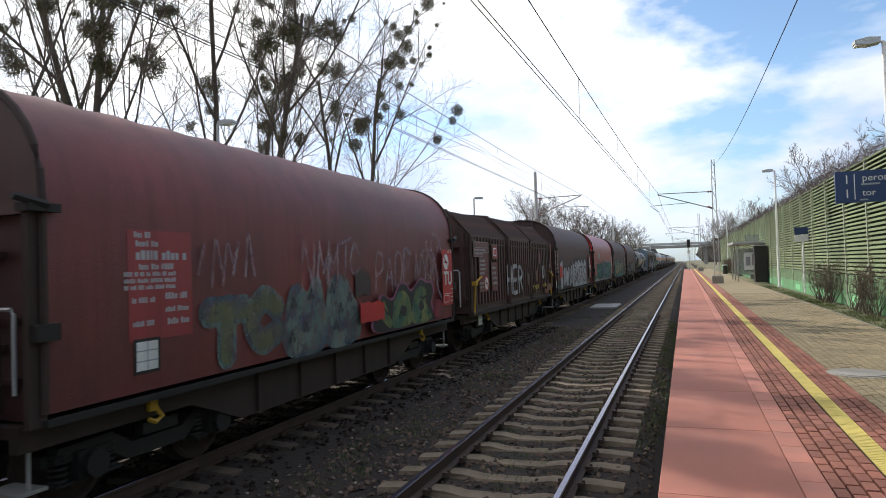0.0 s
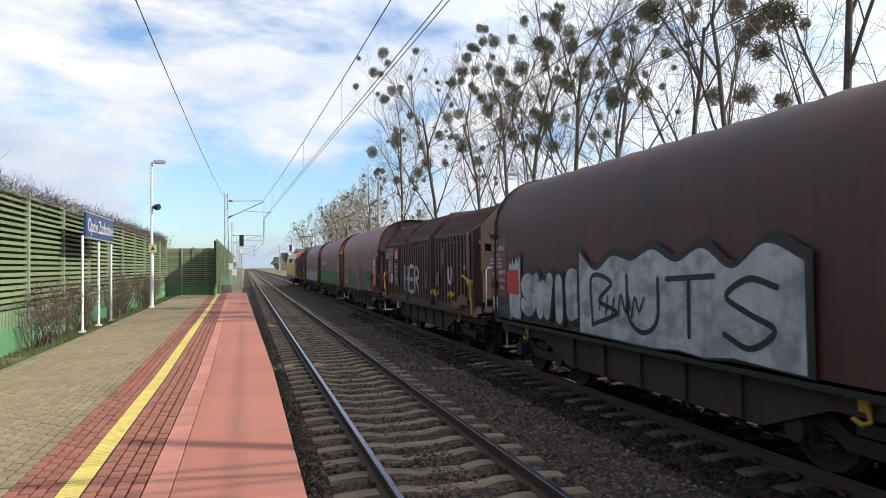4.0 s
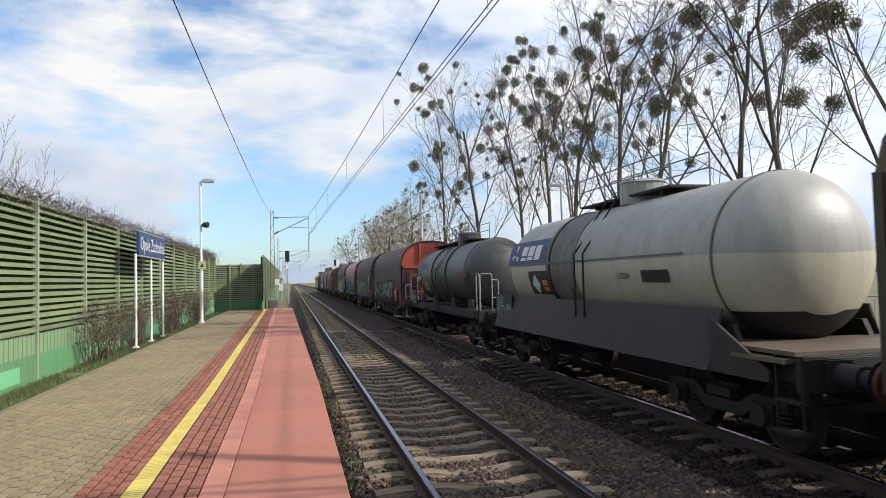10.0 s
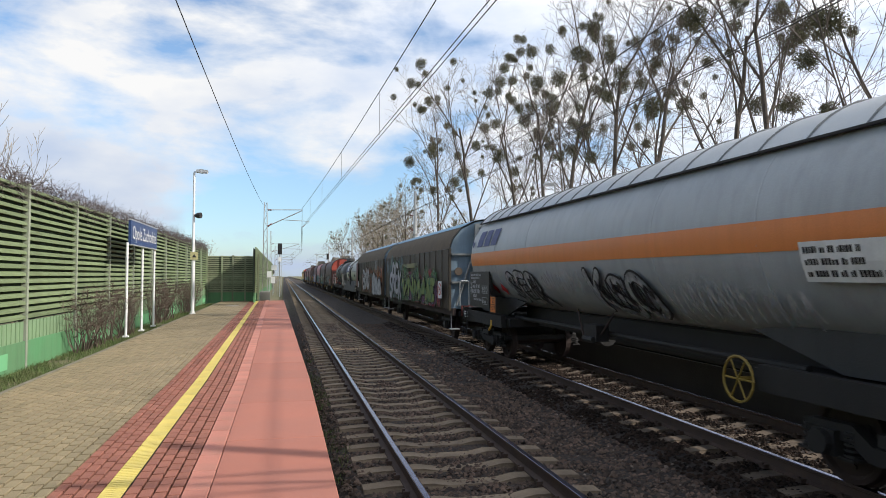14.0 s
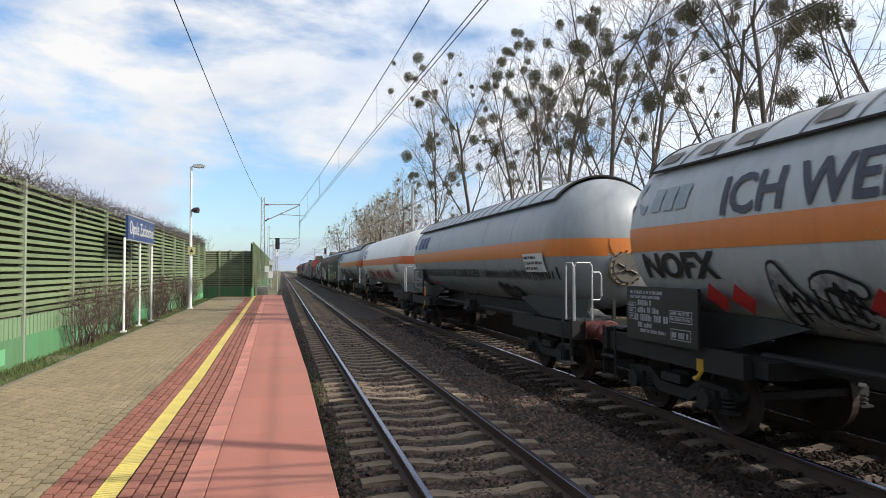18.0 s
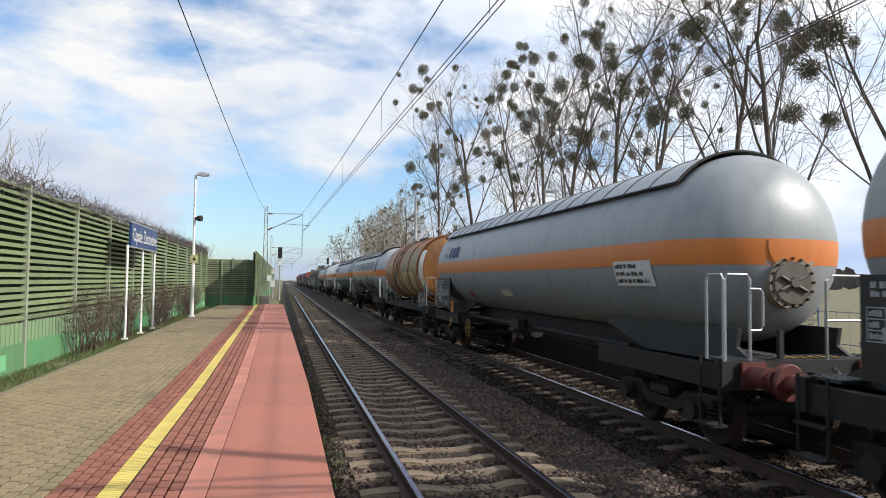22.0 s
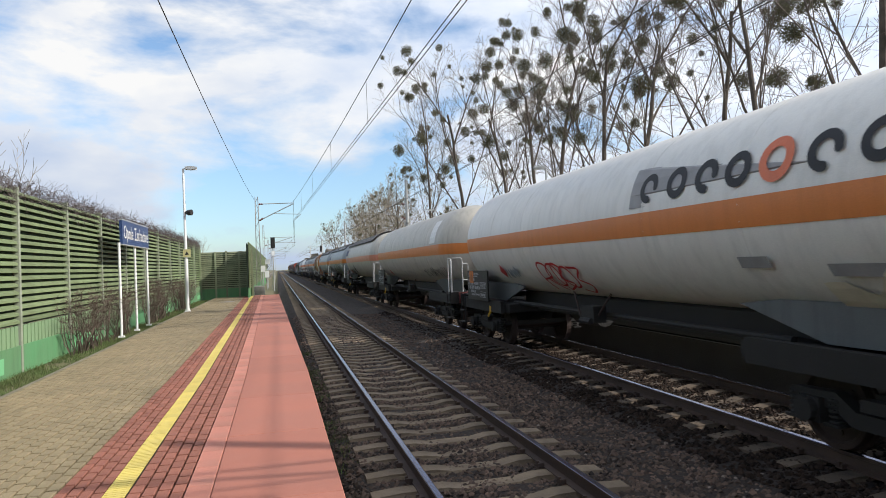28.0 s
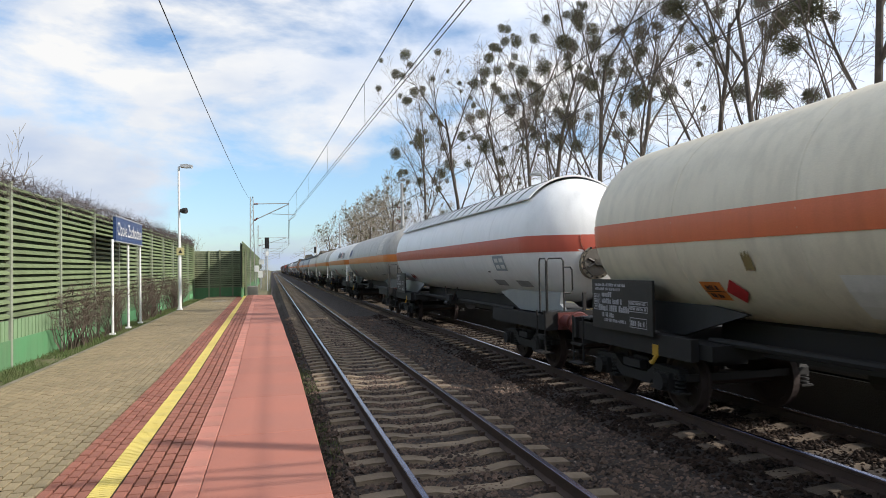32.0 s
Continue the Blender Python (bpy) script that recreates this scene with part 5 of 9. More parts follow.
def side_board(w, sk, u0, v0, u1, v1, mat="p_brown", seed=1):
    """Lettered data board near a wagon's end."""
    put(w, sk, "data_board", mat, [rect(u0, v0, u1, v1)], "painted data board")
    r = random.Random(seed)
    s = Shape()
    off = sk.next()
    W, H = u1 - u0, v1 - v0
    for f, h, a, b in ((0.93, 0.055, 0.1, 0.42), (0.85, 0.055, 0.12, 0.5), (0.73, 0.085, 0.12, 0.92), (0.64, 0.055, 0.16, 0.7), (0.34, 0.05, 0.05, 0.4), (0.36, 0.06, 0.55, 0.95), (0.24, 0.05, 0.55, 0.95), (0.13, 0.05, 0.06, 0.4), (0.12, 0.06, 0.58, 0.95)):
        print_row(s, sk, r, u0 + W * a, u0 + W * b, v0 + H * f, H * h, off)
    for z in (0.46, 0.52, 0.58):
        print_row(s, sk, r, u0 - 0.05, u0 + W * 0.75, v0 + H * z, H * 0.04, off)
    tagged(part("lettering", s, M["p_silver"], w, tidy=False), "white data lettering", kind="stuff")
    put(w, sk, "paper_frame", "p_black", [rect(u0 + 0.06, v0 - 0.32, u0 + 0.4, v0 + 0.02)])
    put(w, sk, "paper_label", "p_white", [rect(u0 + 0.09, v0 - 0.29, u0 + 0.37, v0 - 0.01)], "white paper label")
    lines(w, sk, "label_grid", "p_steel", [[(u0 + 0.09, v0 - 0.1), (u0 + 0.37, v0 - 0.1)], [(u0 + 0.09, v0 - 0.2), (u0 + 0.37, v0 - 0.2)], [(u0 + 0.23, v0 - 0.29), (u0 + 0.23, v0 - 0.01)]], 0.012)


def tu_board(w, sk, L, mat="p_red", body="TU", u=10.15, wd=0.64, sign=True):
    m = u + wd / 2
    put(w, sk, "sign_board", mat, [rect(u, 1.34, u + wd, 2.54)], "sign board near the wagon's end")
    if sign:
        no_hump(w, sk, m - 0.08, 2.27, 0.21)
        words(w, sk, "UIC St", m + 0.16, 2.5, 0.11, "p_white")
    words(w, sk, body, m, 1.9, 0.4 if len(body) == 2 else 0.31, "p_white", bold=0.012)
    x0, x1 = u + 0.06, u + wd * 0.55
    lines(w, sk, "table_frame", "p_white", [[(x0, 1.58), (x1 + 0.1, 1.58)], [(x0, 1.4), (x1, 1.4)], [(x0, 1.4), (x0, 1.54)], [(x0, 1.54), (x1, 1.54)], [(x1, 1.4), (x1, 1.54)], [(x1 + 0.1, 1.42), (u + wd - 0.05, 1.42)], [(x1 + 0.1, 1.67), (u + wd - 0.05, 1.67)], [(x1 + 0.1, 1.5), (u + wd - 0.05, 1.5)], [(x1 + 0.1, 1.58), (u + wd - 0.05, 1.58)]], 0.013)


def tele_wagon(label, front, back):
    w, L = wagon("telescopic_hood_wagon", label, front, back)
    ye = L / 2 - 0.7
    secs = [(-ye, -ye + 3.75, 0.0), (-ye + 3.6, ye - 3.6, 0.05), (ye - 3.75, ye, 0.0)]
    prof = [(1.40, 1.02), (1.40, 2.98), (0.80, 3.58), (0.0, 3.68)]
    for a, b, o in secs:
        p = [(x + o if x else 0, z + (o if z > 1.1 else 0)) for x, z in prof]
        full = [(-x, z) for x, z in p] + [(x, z) for x, z in reversed(p[:-1])]
        sec = part("hood_section", Shape().prism(full, a, b), M["steel_brown"], w, "ribbed sheet-steel hood section")
        side = {sx: Shape().box(sx * (p[0][0] + 0.02), 0, 1.98, 0.05, 0.12, 1.55).box(sx * (p[0][0] + 0.03), 0, 2.86, 0.05, 0.1, 0.14).mesh("side_rib", M["steel_brown"]) for sx in (-1, 1)}
        n = int((b - a) / 0.27)
        for i in range(n):
            y = a + 0.14 + (b - a - 0.28) * i / (n - 1)
            for sx in (-1, 1):
                part("side_rib", side[sx], None, sec, at=(0, y, 0))
        roof = Shape().tube([(-p[1][0], 0, p[1][1]), (-p[2][0], 0, p[2][1] + 0.01), (0, 0, p[3][1] + 0.01), (p[2][0], 0, p[2][1] + 0.01), (p[1][0], 0, p[1][1])], 0.022, 4, False).mesh("roof_rib", M["steel_brown"])
        n = int((b - a) / 0.14)
        for i in range(n):
            y = a + 0.07 + (b - a - 0.14) * i / (n - 1)
            part("roof_rib", roof, None, sec, at=(0, y, 0))
        for y in (a + 0.05, b - 0.05):
            part("section_hoop", Shape().tube([(x * 1.02, y, z * 1.005) for x, z in full], 0.05, 5), M["steel_brown"], sec)
    part("skirt_rail", Shape().box(-1.42, 0, 1.0, 0.12, 2 * ye, 0.1).box(1.42, 0, 1.0, 0.12, 2 * ye, 0.1), M["frame_rust"], w)
    for s in (1, -1):
        for x in (-1.25, -0.45, 0.45, 1.25):
            part("end_post", Shape().box(x, s * (ye + 0.05), 2.2, 0.1, 0.12, 2.5 if abs(x) < 1 else 1.8), M["steel_brown"], w)
        part("end_bar", Shape().box(0, s * (ye + 0.06), 2.72, 2.7, 0.1, 0.1), M["steel_brown"], w)
        part("end_bar", Shape().box(0, s * (ye + 0.06), 1.4, 2.7, 0.1, 0.08), M["steel_brown"], w)
    for s in (1, -1):
        y = s * (ye - 0.12)
        part("hood_lever", Shape().tube([(-1.46, y, 1.0), (-1.5, y, 1.72), (-1.47, y + 0.02, 1.8)], 0.035, 6).box(-1.5, y, 1.76, 0.12, 0.2, 0.1).tube([(-1.5, y - 0.05, 1.78), (-1.52, y - 0.55 * s, 1.92)], 0.03, 6), M["p_gold"], w, "yellow hood locking lever")
        rails_at(w, -1.2, s * (ye + 0.16), 1.2, 2.1, 0.3, M["galv"], "x")
    underframe(w, L, 2.2)
    rolling(w, L, L / 2 - 2.3)
    yellow_hook(w, 2.5, L)
    yellow_hook(w, L - 2.3, L)
    return w, L, Skin(L, "flat", 1.47)


def lathe(prof, n=40, a0=0.0, a1=2 * math.pi, c=0.0):
    """Turns a profile of (y, r) about the tank's axis."""
    s = Shape()
    s.sheet([[(r * math.cos(a0 + (a1 - a0) * k / n), y, c + r * math.sin(a0 + (a1 - a0) * k / n)) for k in range(n + 1)] for y, r in prof])
    return s


def tank_profile(half, r, dome=0.55, steps=8):
    out = []
    for i in range(steps + 1):
        t = i / steps * math.pi / 2
        out.append((half - dome + dome * math.sin(t), r * math.cos(t) ** 0.92 if i < steps else 0.001))
    return [(-y, q) for y, q in reversed(out)] + out


def end_platform(w, L, s, mat, rail="galv", railed=True):
    """Walkway, railings and hand wheel over the buffer beam."""
    y = s * (L / 2 - 0.85)
    part("end_walkway", Shape().box(0, y - s * 0.03, 1.215, 2.36, 0.42, 0.035), M["frame_mid"], w, "dark grated end walkway")
    grid = Shape()
    for k in range(19):
        grid.box(-1.12 + k * 0.124, y - s * 0.03, 1.236, 0.02, 0.4, 0.012)
    tagged(part("grating", grid, M["frame_grey"], w, tidy=False), kind="stuff")
    part("buffer_beam", Shape().box(0, s * (L / 2 - 0.68), 1.04, 2.6, 0.14, 0.36), M[mat], w)
    for x0, wd in ((-1.25, 0.36), (0.25, 0.8)) if railed else ():
        rails_at(w, x0, s * (L / 2 - 0.62), 1.22, 2.3, wd, M[rail], "x", "railing")
    if railed:
        yr = s * (L / 2 - 0.62)
        part("railing", Shape().tube([(-0.89, yr, 2.12), (-0.74, yr, 2.12), (-0.7, yr, 2.06), (-0.7, yr, 1.66), (-0.74, yr, 1.6), (-0.89, yr, 1.6)], 0.017, 6), M[rail], w)
        part("railing", Shape().tube([(0.25, yr, 1.72), (1.05, yr, 1.72)], 0.017, 6), M[rail], w)
        part("brake_post", Shape().box(-0.45, yr, 1.42, 0.06, 0.06, 0.36), M["frame_dark"], w)
        for k in range(6):
            part("warning_stripe", Shape().prism([(-0.4 + k * 0.16, 1.241), (-0.32 + k * 0.16, 1.241), (-0.32 + k * 0.16, 1.249), (-0.4 + k * 0.16, 1.249)], *sorted((y + s * 0.02, y + s * 0.19))), M["wheel_gold"], w, "yellow deck stripe")
        rails_at(w, -1.27, s * (L / 2 - 0.62) - (0.0 if s < 0 else 0.45), 1.22, 2.3, 0.34, M[rail], "y", "railing")
    part("ladder", Shape().tube([(-1.3, y - 0.2, 0.4), (-1.3, y - 0.2, 1.25)], 0.02, 5).tube([(-1.3, y + 0.2, 0.4), (-1.3, y + 0.2, 1.25)], 0.02, 5).box(-1.3, y, 0.42, 0.2, 0.42, 0.03).box(-1.3, y, 0.75, 0.1, 0.42, 0.03), M["frame_dark"], w)


def hand_wheel(w, x, y, z, r, mat):
    s = Shape()
    n = 18
    s.tube([(x, y + r * math.cos(2 * math.pi * k / n), z + r * math.sin(2 * math.pi * k / n)) for k in range(n + 1)], 0.018, 5, False)
    for k in range(3):
        a = k * math.pi / 3
        s.tube([(x, y - r * math.cos(a), z - r * math.sin(a)), (x, y + r * math.cos(a), z + r * math.sin(a))], 0.012, 5)
    s.tube([(x, y, z), (x + 0.2, y, z)], 0.03, 6)
    part("brake_wheel", s, M[mat], w, "spoked hand brake wheel")


DOME = 0.98


def gas_tank(label, front, back, shell="tank_grey", band="band_orange", shield="shield_grey", frame="frame_dark", r=1.37, c=2.71, bandz=(-0.27, 0.08), lower=None, rail="galv", web="frame_mid", wheel=None, shift=1.2, plate=(1.12, 1.92), rim="frame_dark"):
    """Long pressure-gas tank wagon; shift: length of frame ahead of the lettering's zero line."""
    w, L = wagon("gas_tank_wagon", label, front, back, "tank wagon")
    half = L / 2 - 0.92
    sh = part("tank_shell", lathe(tank_profile(half, r, DOME, 14), 44, c=c), M[shell], w, "", True)
    # the band keeps its height round the domed ends
    ring = [(y, q + 0.006) for y, q in tank_profile(half, r, DOME, 14) if q > 0.29]
    for q in (-1, 1):
        rows = [[(q * math.sqrt(max(0.0001, rr * rr - z * z)), y, c + z) for z in np.linspace(bandz[0], bandz[1], 7)] for y, rr in ring]
        part("warning_band", Shape().sheet(rows), M[band], w, "painted warning band round the tank", True)
    for q in (-1, 1):
        y0, k = (ring[-1][0], ring[-1][1])
        caps = []
        for f in np.linspace(-1, 1, 9):
            row = []
            for z in np.linspace(bandz[0], bandz[1], 7):
                x = f * math.sqrt(max(0.0001, k * k - z * z))
                d = min(0.999, math.hypot(x, z) / (r + 0.006))
                row.append((x, q * (half - DOME + (DOME + 0.012) * math.sqrt(1 - d ** (2 / 0.92))), c + z))
            caps.append(row)
        part("warning_band", Shape().sheet(caps), M[band], w, "painted warning band round the tank", True)
    for y in (-half + 3.0, -half / 3, half / 3, half - 3.0):
        part("weld_seam", lathe([(y - 0.02, r), (y, r + 0.007), (y + 0.02, r)], 44, c=c), M[shell], sh, "", True)
    if shield:
        rs = r + 0.07
        a, b = radians(40), radians(140)
        hs = half - 0.95
        shd = part("sun_shield", lathe([(-hs, rs), (hs, rs)], 20, a, b, c).add(*[[], []]), M[shield], w, "sheet-metal sun shield over the tank", True)
        rims = Shape()
        for y in (-hs, hs):
            rims.tube([(rs * math.cos(a + (b - a) * k / 16), y, c + rs * math.sin(a + (b - a) * k / 16)) for k in range(17)], 0.022, 5)
        for t in (a, b):
            rims.tube([(rs * math.cos(t), -hs, c + rs * math.sin(t)), (rs * math.cos(t), hs, c + rs * math.sin(t))], 0.022, 5)
        part("shield_rim", rims, M[rim], shd)
        ribs = Shape()
        n = int(2 * hs / 0.75)
        for i in range(1, n):
            y = -hs + 2 * hs * i / n
            ribs.tube([((rs + 0.006) * math.cos(a + (b - a) * k / 12), y, c + (rs + 0.006) * math.sin(a + (b - a) * k / 12)) for k in range(13)], 0.016, 4, False)
        tagged(part("shield_seams", ribs, M["frame_grey"], shd), kind="stuff")
    bog = L / 2 - 2.35
    for s in (1, -1):
        yb = s * bog
        y0, y1 = sorted((s * (L / 2 - 0.66), s * (bog - 2.0)))
        # end cradle: frame over the bogie and tapered webs that carry the tank
        e0, e1 = L / 2 - 0.66, bog - 1.75
        for sx in (-1, 1):
            part("end_frame", Shape().box(sx * 1.18, s * (e0 + e1) / 2, 1.0, 0.12, e0 - e1, 0.3), M["frame_dark"], w, "dark end frame over the bogie")
        for sx in (-1, 1):
            e = L / 2
            pts = [(s * (e - 0.62), 1.15), (s * (e - 1.0), 1.36), (s * (e - 0.95), 1.6), (s * (e - 4.0), 1.58), (s * (e - 4.7), 1.5), (s * (e - 3.3), 1.12)]
            part("cradle_web", Shape().prism(pts, sx * 0.78 - 0.03, sx * 0.78 + 0.03, "x"), M[web], w, "tapered web plate under the tank")
        part("cradle_floor", Shape().box(0, (y0 + y1) / 2, 0.98, 2.2, y1 - y0, 0.2), M[frame], w)
        end_platform(w, L, s, frame, rail, s < 0)
        if s > 0:
            part("data_plate", Shape().box(-1.3, L / 2 - 2.4, (plate[0] + plate[1]) / 2, 0.04, 1.85, plate[1] - plate[0]), M["black"], w, "black data plate with small lettering")
        else:
            ring = part("flange_ring", Shape().tube([(0, s * (half - 0.4), c - 0.5), (0, s * (half + 0.0), c - 0.5)], 0.355, 24), M["flange_tan"], w, "bolted manhole flange")
            part("manhole", Shape().tube([(0, s * (half - 0.1), c - 0.5), (0, s * (half + 0.02), c - 0.5)], 0.285, 24).tube([(-0.2, s * (half + 0.04), c - 0.6), (0.2, s * (half + 0.04), c - 0.4)], 0.02, 6).tube([(-0.2, s * (half + 0.04), c - 0.42), (0.2, s * (half + 0.04), c - 0.62)], 0.02, 6).tube([(0, s * (half + 0.02), c - 0.5), (0, s * (half + 0.07), c - 0.5)], 0.07, 10), M["flange_dark"], ring, "dark lid with cross handle")
            for k in range(16):
                q = k * math.pi / 8
                part("bolt", Shape().tube([(0.32 * math.cos(q), s * (half - 0.02), c - 0.5 + 0.32 * math.sin(q)), (0.32 * math.cos(q), s * (half + 0.035), c - 0.5 + 0.32 * math.sin(q))], 0.02, 5), M["frame_dark"], ring)
    # pipes and valves under the belly
    part("belly_pipe", Shape().tube([(-0.75, -bog + 1.5, 1.1), (-0.75, bog - 1.5, 1.1)], 0.05, 8), M["frame_dark"], w)
    # added box, no real sill: fills the darkness under the belly
    part("centre_sill", Shape().chamfer(0, 0, 1.17, 0.7, 2 * bog - 2.4, 0.5, 0.08), M["frame_dark"], w, "dark box added under the belly to close the view through")
    part("valve_box", Shape().box(-0.95, 0.0, 1.12, 0.25, 0.5, 0.3).tube([(-1.1, 0.2, 1.0), (-1.1, -0.2, 1.0)], 0.06, 8), M["frame_dark"], w)
    part("air_tank", Shape().tube([(0.3, 2.0, 0.85), (0.3, 3.2, 0.85)], 0.22, 12), M["frame_dark"], w)
    rr2 = random.Random(int(abs(front) * 10))
    part("pipe_bracket", Shape().tube([(-0.9, 0.9, 1.5), (-1.0, 0.4, 0.95)], 0.02, 6).tube([(-0.9, -0.6, 1.5), (-1.0, -0.1, 0.95)], 0.02, 6), M["frame_rust"], w)
    rolling(w, L, bog, BUFFER_RED)
    if wheel:
        hand_wheel(w, -1.3, L / 2 - 5.5, 0.82, 0.25, wheel)
    sk = Skin(L - 2 * shift, "round", r + 0.008, c)
    sk.dome = (half, DOME)
    fl = Skin(L, "flat", 1.322)
    plate_print(w, fl, 1.55, plate[0] + 0.05, 3.25, plate[1] - 0.04, int(front * 3))
    part("tie_hook", Shape().box(-1.2, bog - 0.9, 0.92, 0.1, 0.14, 0.16).tube([(-1.25, bog - 0.95, 0.86), (-1.3, bog - 0.9, 0.74), (-1.26, bog - 0.8, 0.74)], 0.03, 6), M["p_gold"], w, "yellow lashing hook")
    return w, L, sk


def chem_tank(label, front, back, shell, r=1.22, c=2.62, walkway=True, frame="frame_dark", rings=(), shift=0.0, walk=(-1.8, 1.8), cut=0.0, railed=True):
    """Four-axle liquid tank wagon on a full-length frame."""
    w, L = wagon("tank_wagon", label, front, back, "tank wagon")
    half = L / 2 - 1.35 - cut / 2
    part("tank_shell", lathe(tank_profile(half, r, 0.8, 12), 44, c=c), M[shell], w, "", True, at=(0, cut / 2, 0))
    for y, mat, th in rings:
        part("tank_ring", lathe([(y - 0.09, r + 0.005), (y - 0.09, r + th), (y + 0.09, r + th), (y + 0.09, r + 0.005)], 44, c=c), M[mat], w, "raised ring round the tank")
    e = L / 2 - 0.62
    for sx in (-1, 1):
        part("sole_bar", Shape().box(sx * 1.15, 0, 1.08, 0.1, 2 * e, 0.26), M[frame], w)
        for y in (-half + 0.9, -half / 3, half / 3, half - 0.9):
            part("saddle", Shape().prism([(y - 0.35, 1.2), (y + 0.35, 1.2), (y + 0.2, 1.5), (y - 0.2, 1.5)], sx * 1.0 - 0.04, sx * 1.0 + 0.04, "x"), M[frame], w)
    part("floor_frame", Shape().box(0, 0, 1.05, 2.2, 2 * e, 0.12).box(0, 0, 0.85, 0.5, 2 * e, 0.3), M[frame], w)
    for s in (1, -1):
        end_platform(w, L, s, frame, "mast", railed)
        if s < 0 and cut:
            continue
        part("data_plate", Shape().box(-1.24, s * (e - 1.0), 1.42, 0.04, 1.3, 0.62), M["black"], w, "black data plate with small lettering")
        fl = Skin(L, "flat", 1.262)
        u = L / 2 - s * (e - 1.0)
        plate_print(w, fl, u - 0.6, 1.14, u + 0.6, 1.7, int(front * 7) + s)
    if walkway:
        w0, w1 = walk
        deck = part("top_walkway", Shape().box(0, (w0 + w1) / 2, c + r + 0.1, 0.75, w1 - w0, 0.04).box(0.0, w0 + 0.5, c + r + 0.05, 0.5, 0.1, 0.1).box(0.0, w1 - 0.5, c + r + 0.05, 0.5, 0.1, 0.1), M[frame], w, "top walkway with railing")
        for x in (-0.38, 0.38):
            for z in (0.32, 0.58):
                part("rail", Shape().tube([(x, w0, c + r + 0.1 + z), (x, w1, c + r + 0.1 + z)], 0.014, 5), M["frame_grey"], deck)
            n = max(3, round((w1 - w0) / 1.2))
            for k in range(n + 1):
                y = w0 + (w1 - w0) * k / n
                part("post", Shape().tube([(x, y, c + r + 0.1), (x, y, c + r + 0.68)], 0.014, 5), M["frame_grey"], deck)
        part("dome", Shape().tube([(0, -0.2, c + r - 0.05), (0, -0.2, c + r + 0.36)], 0.42, 20).tube([(0, -0.2, c + r + 0.36), (0, -0.2, c + r + 0.41)], [0.45, 0.4], 20), M[shell], w, "filling dome with a lid")
        part("ladder", Shape().tube([(-1.25, 0.25, 1.0), (-1.25, 0.25, c + 0.2), (-0.5, 0.25, c + r + 0.1)], 0.022, 5).tube([(-1.25, -0.15, 1.0), (-1.25, -0.15, c + 0.2), (-0.5, -0.15, c + r + 0.1)], 0.022, 5), M[frame], w)
    rolling(w, L, L / 2 - 2.4)
    hand_wheel(w, -1.3, L / 2 - 4.6, 0.85, 0.26, "frame_rust")
    return w, L, Skin(L - 2 * shift, "round", r + 0.008, c)


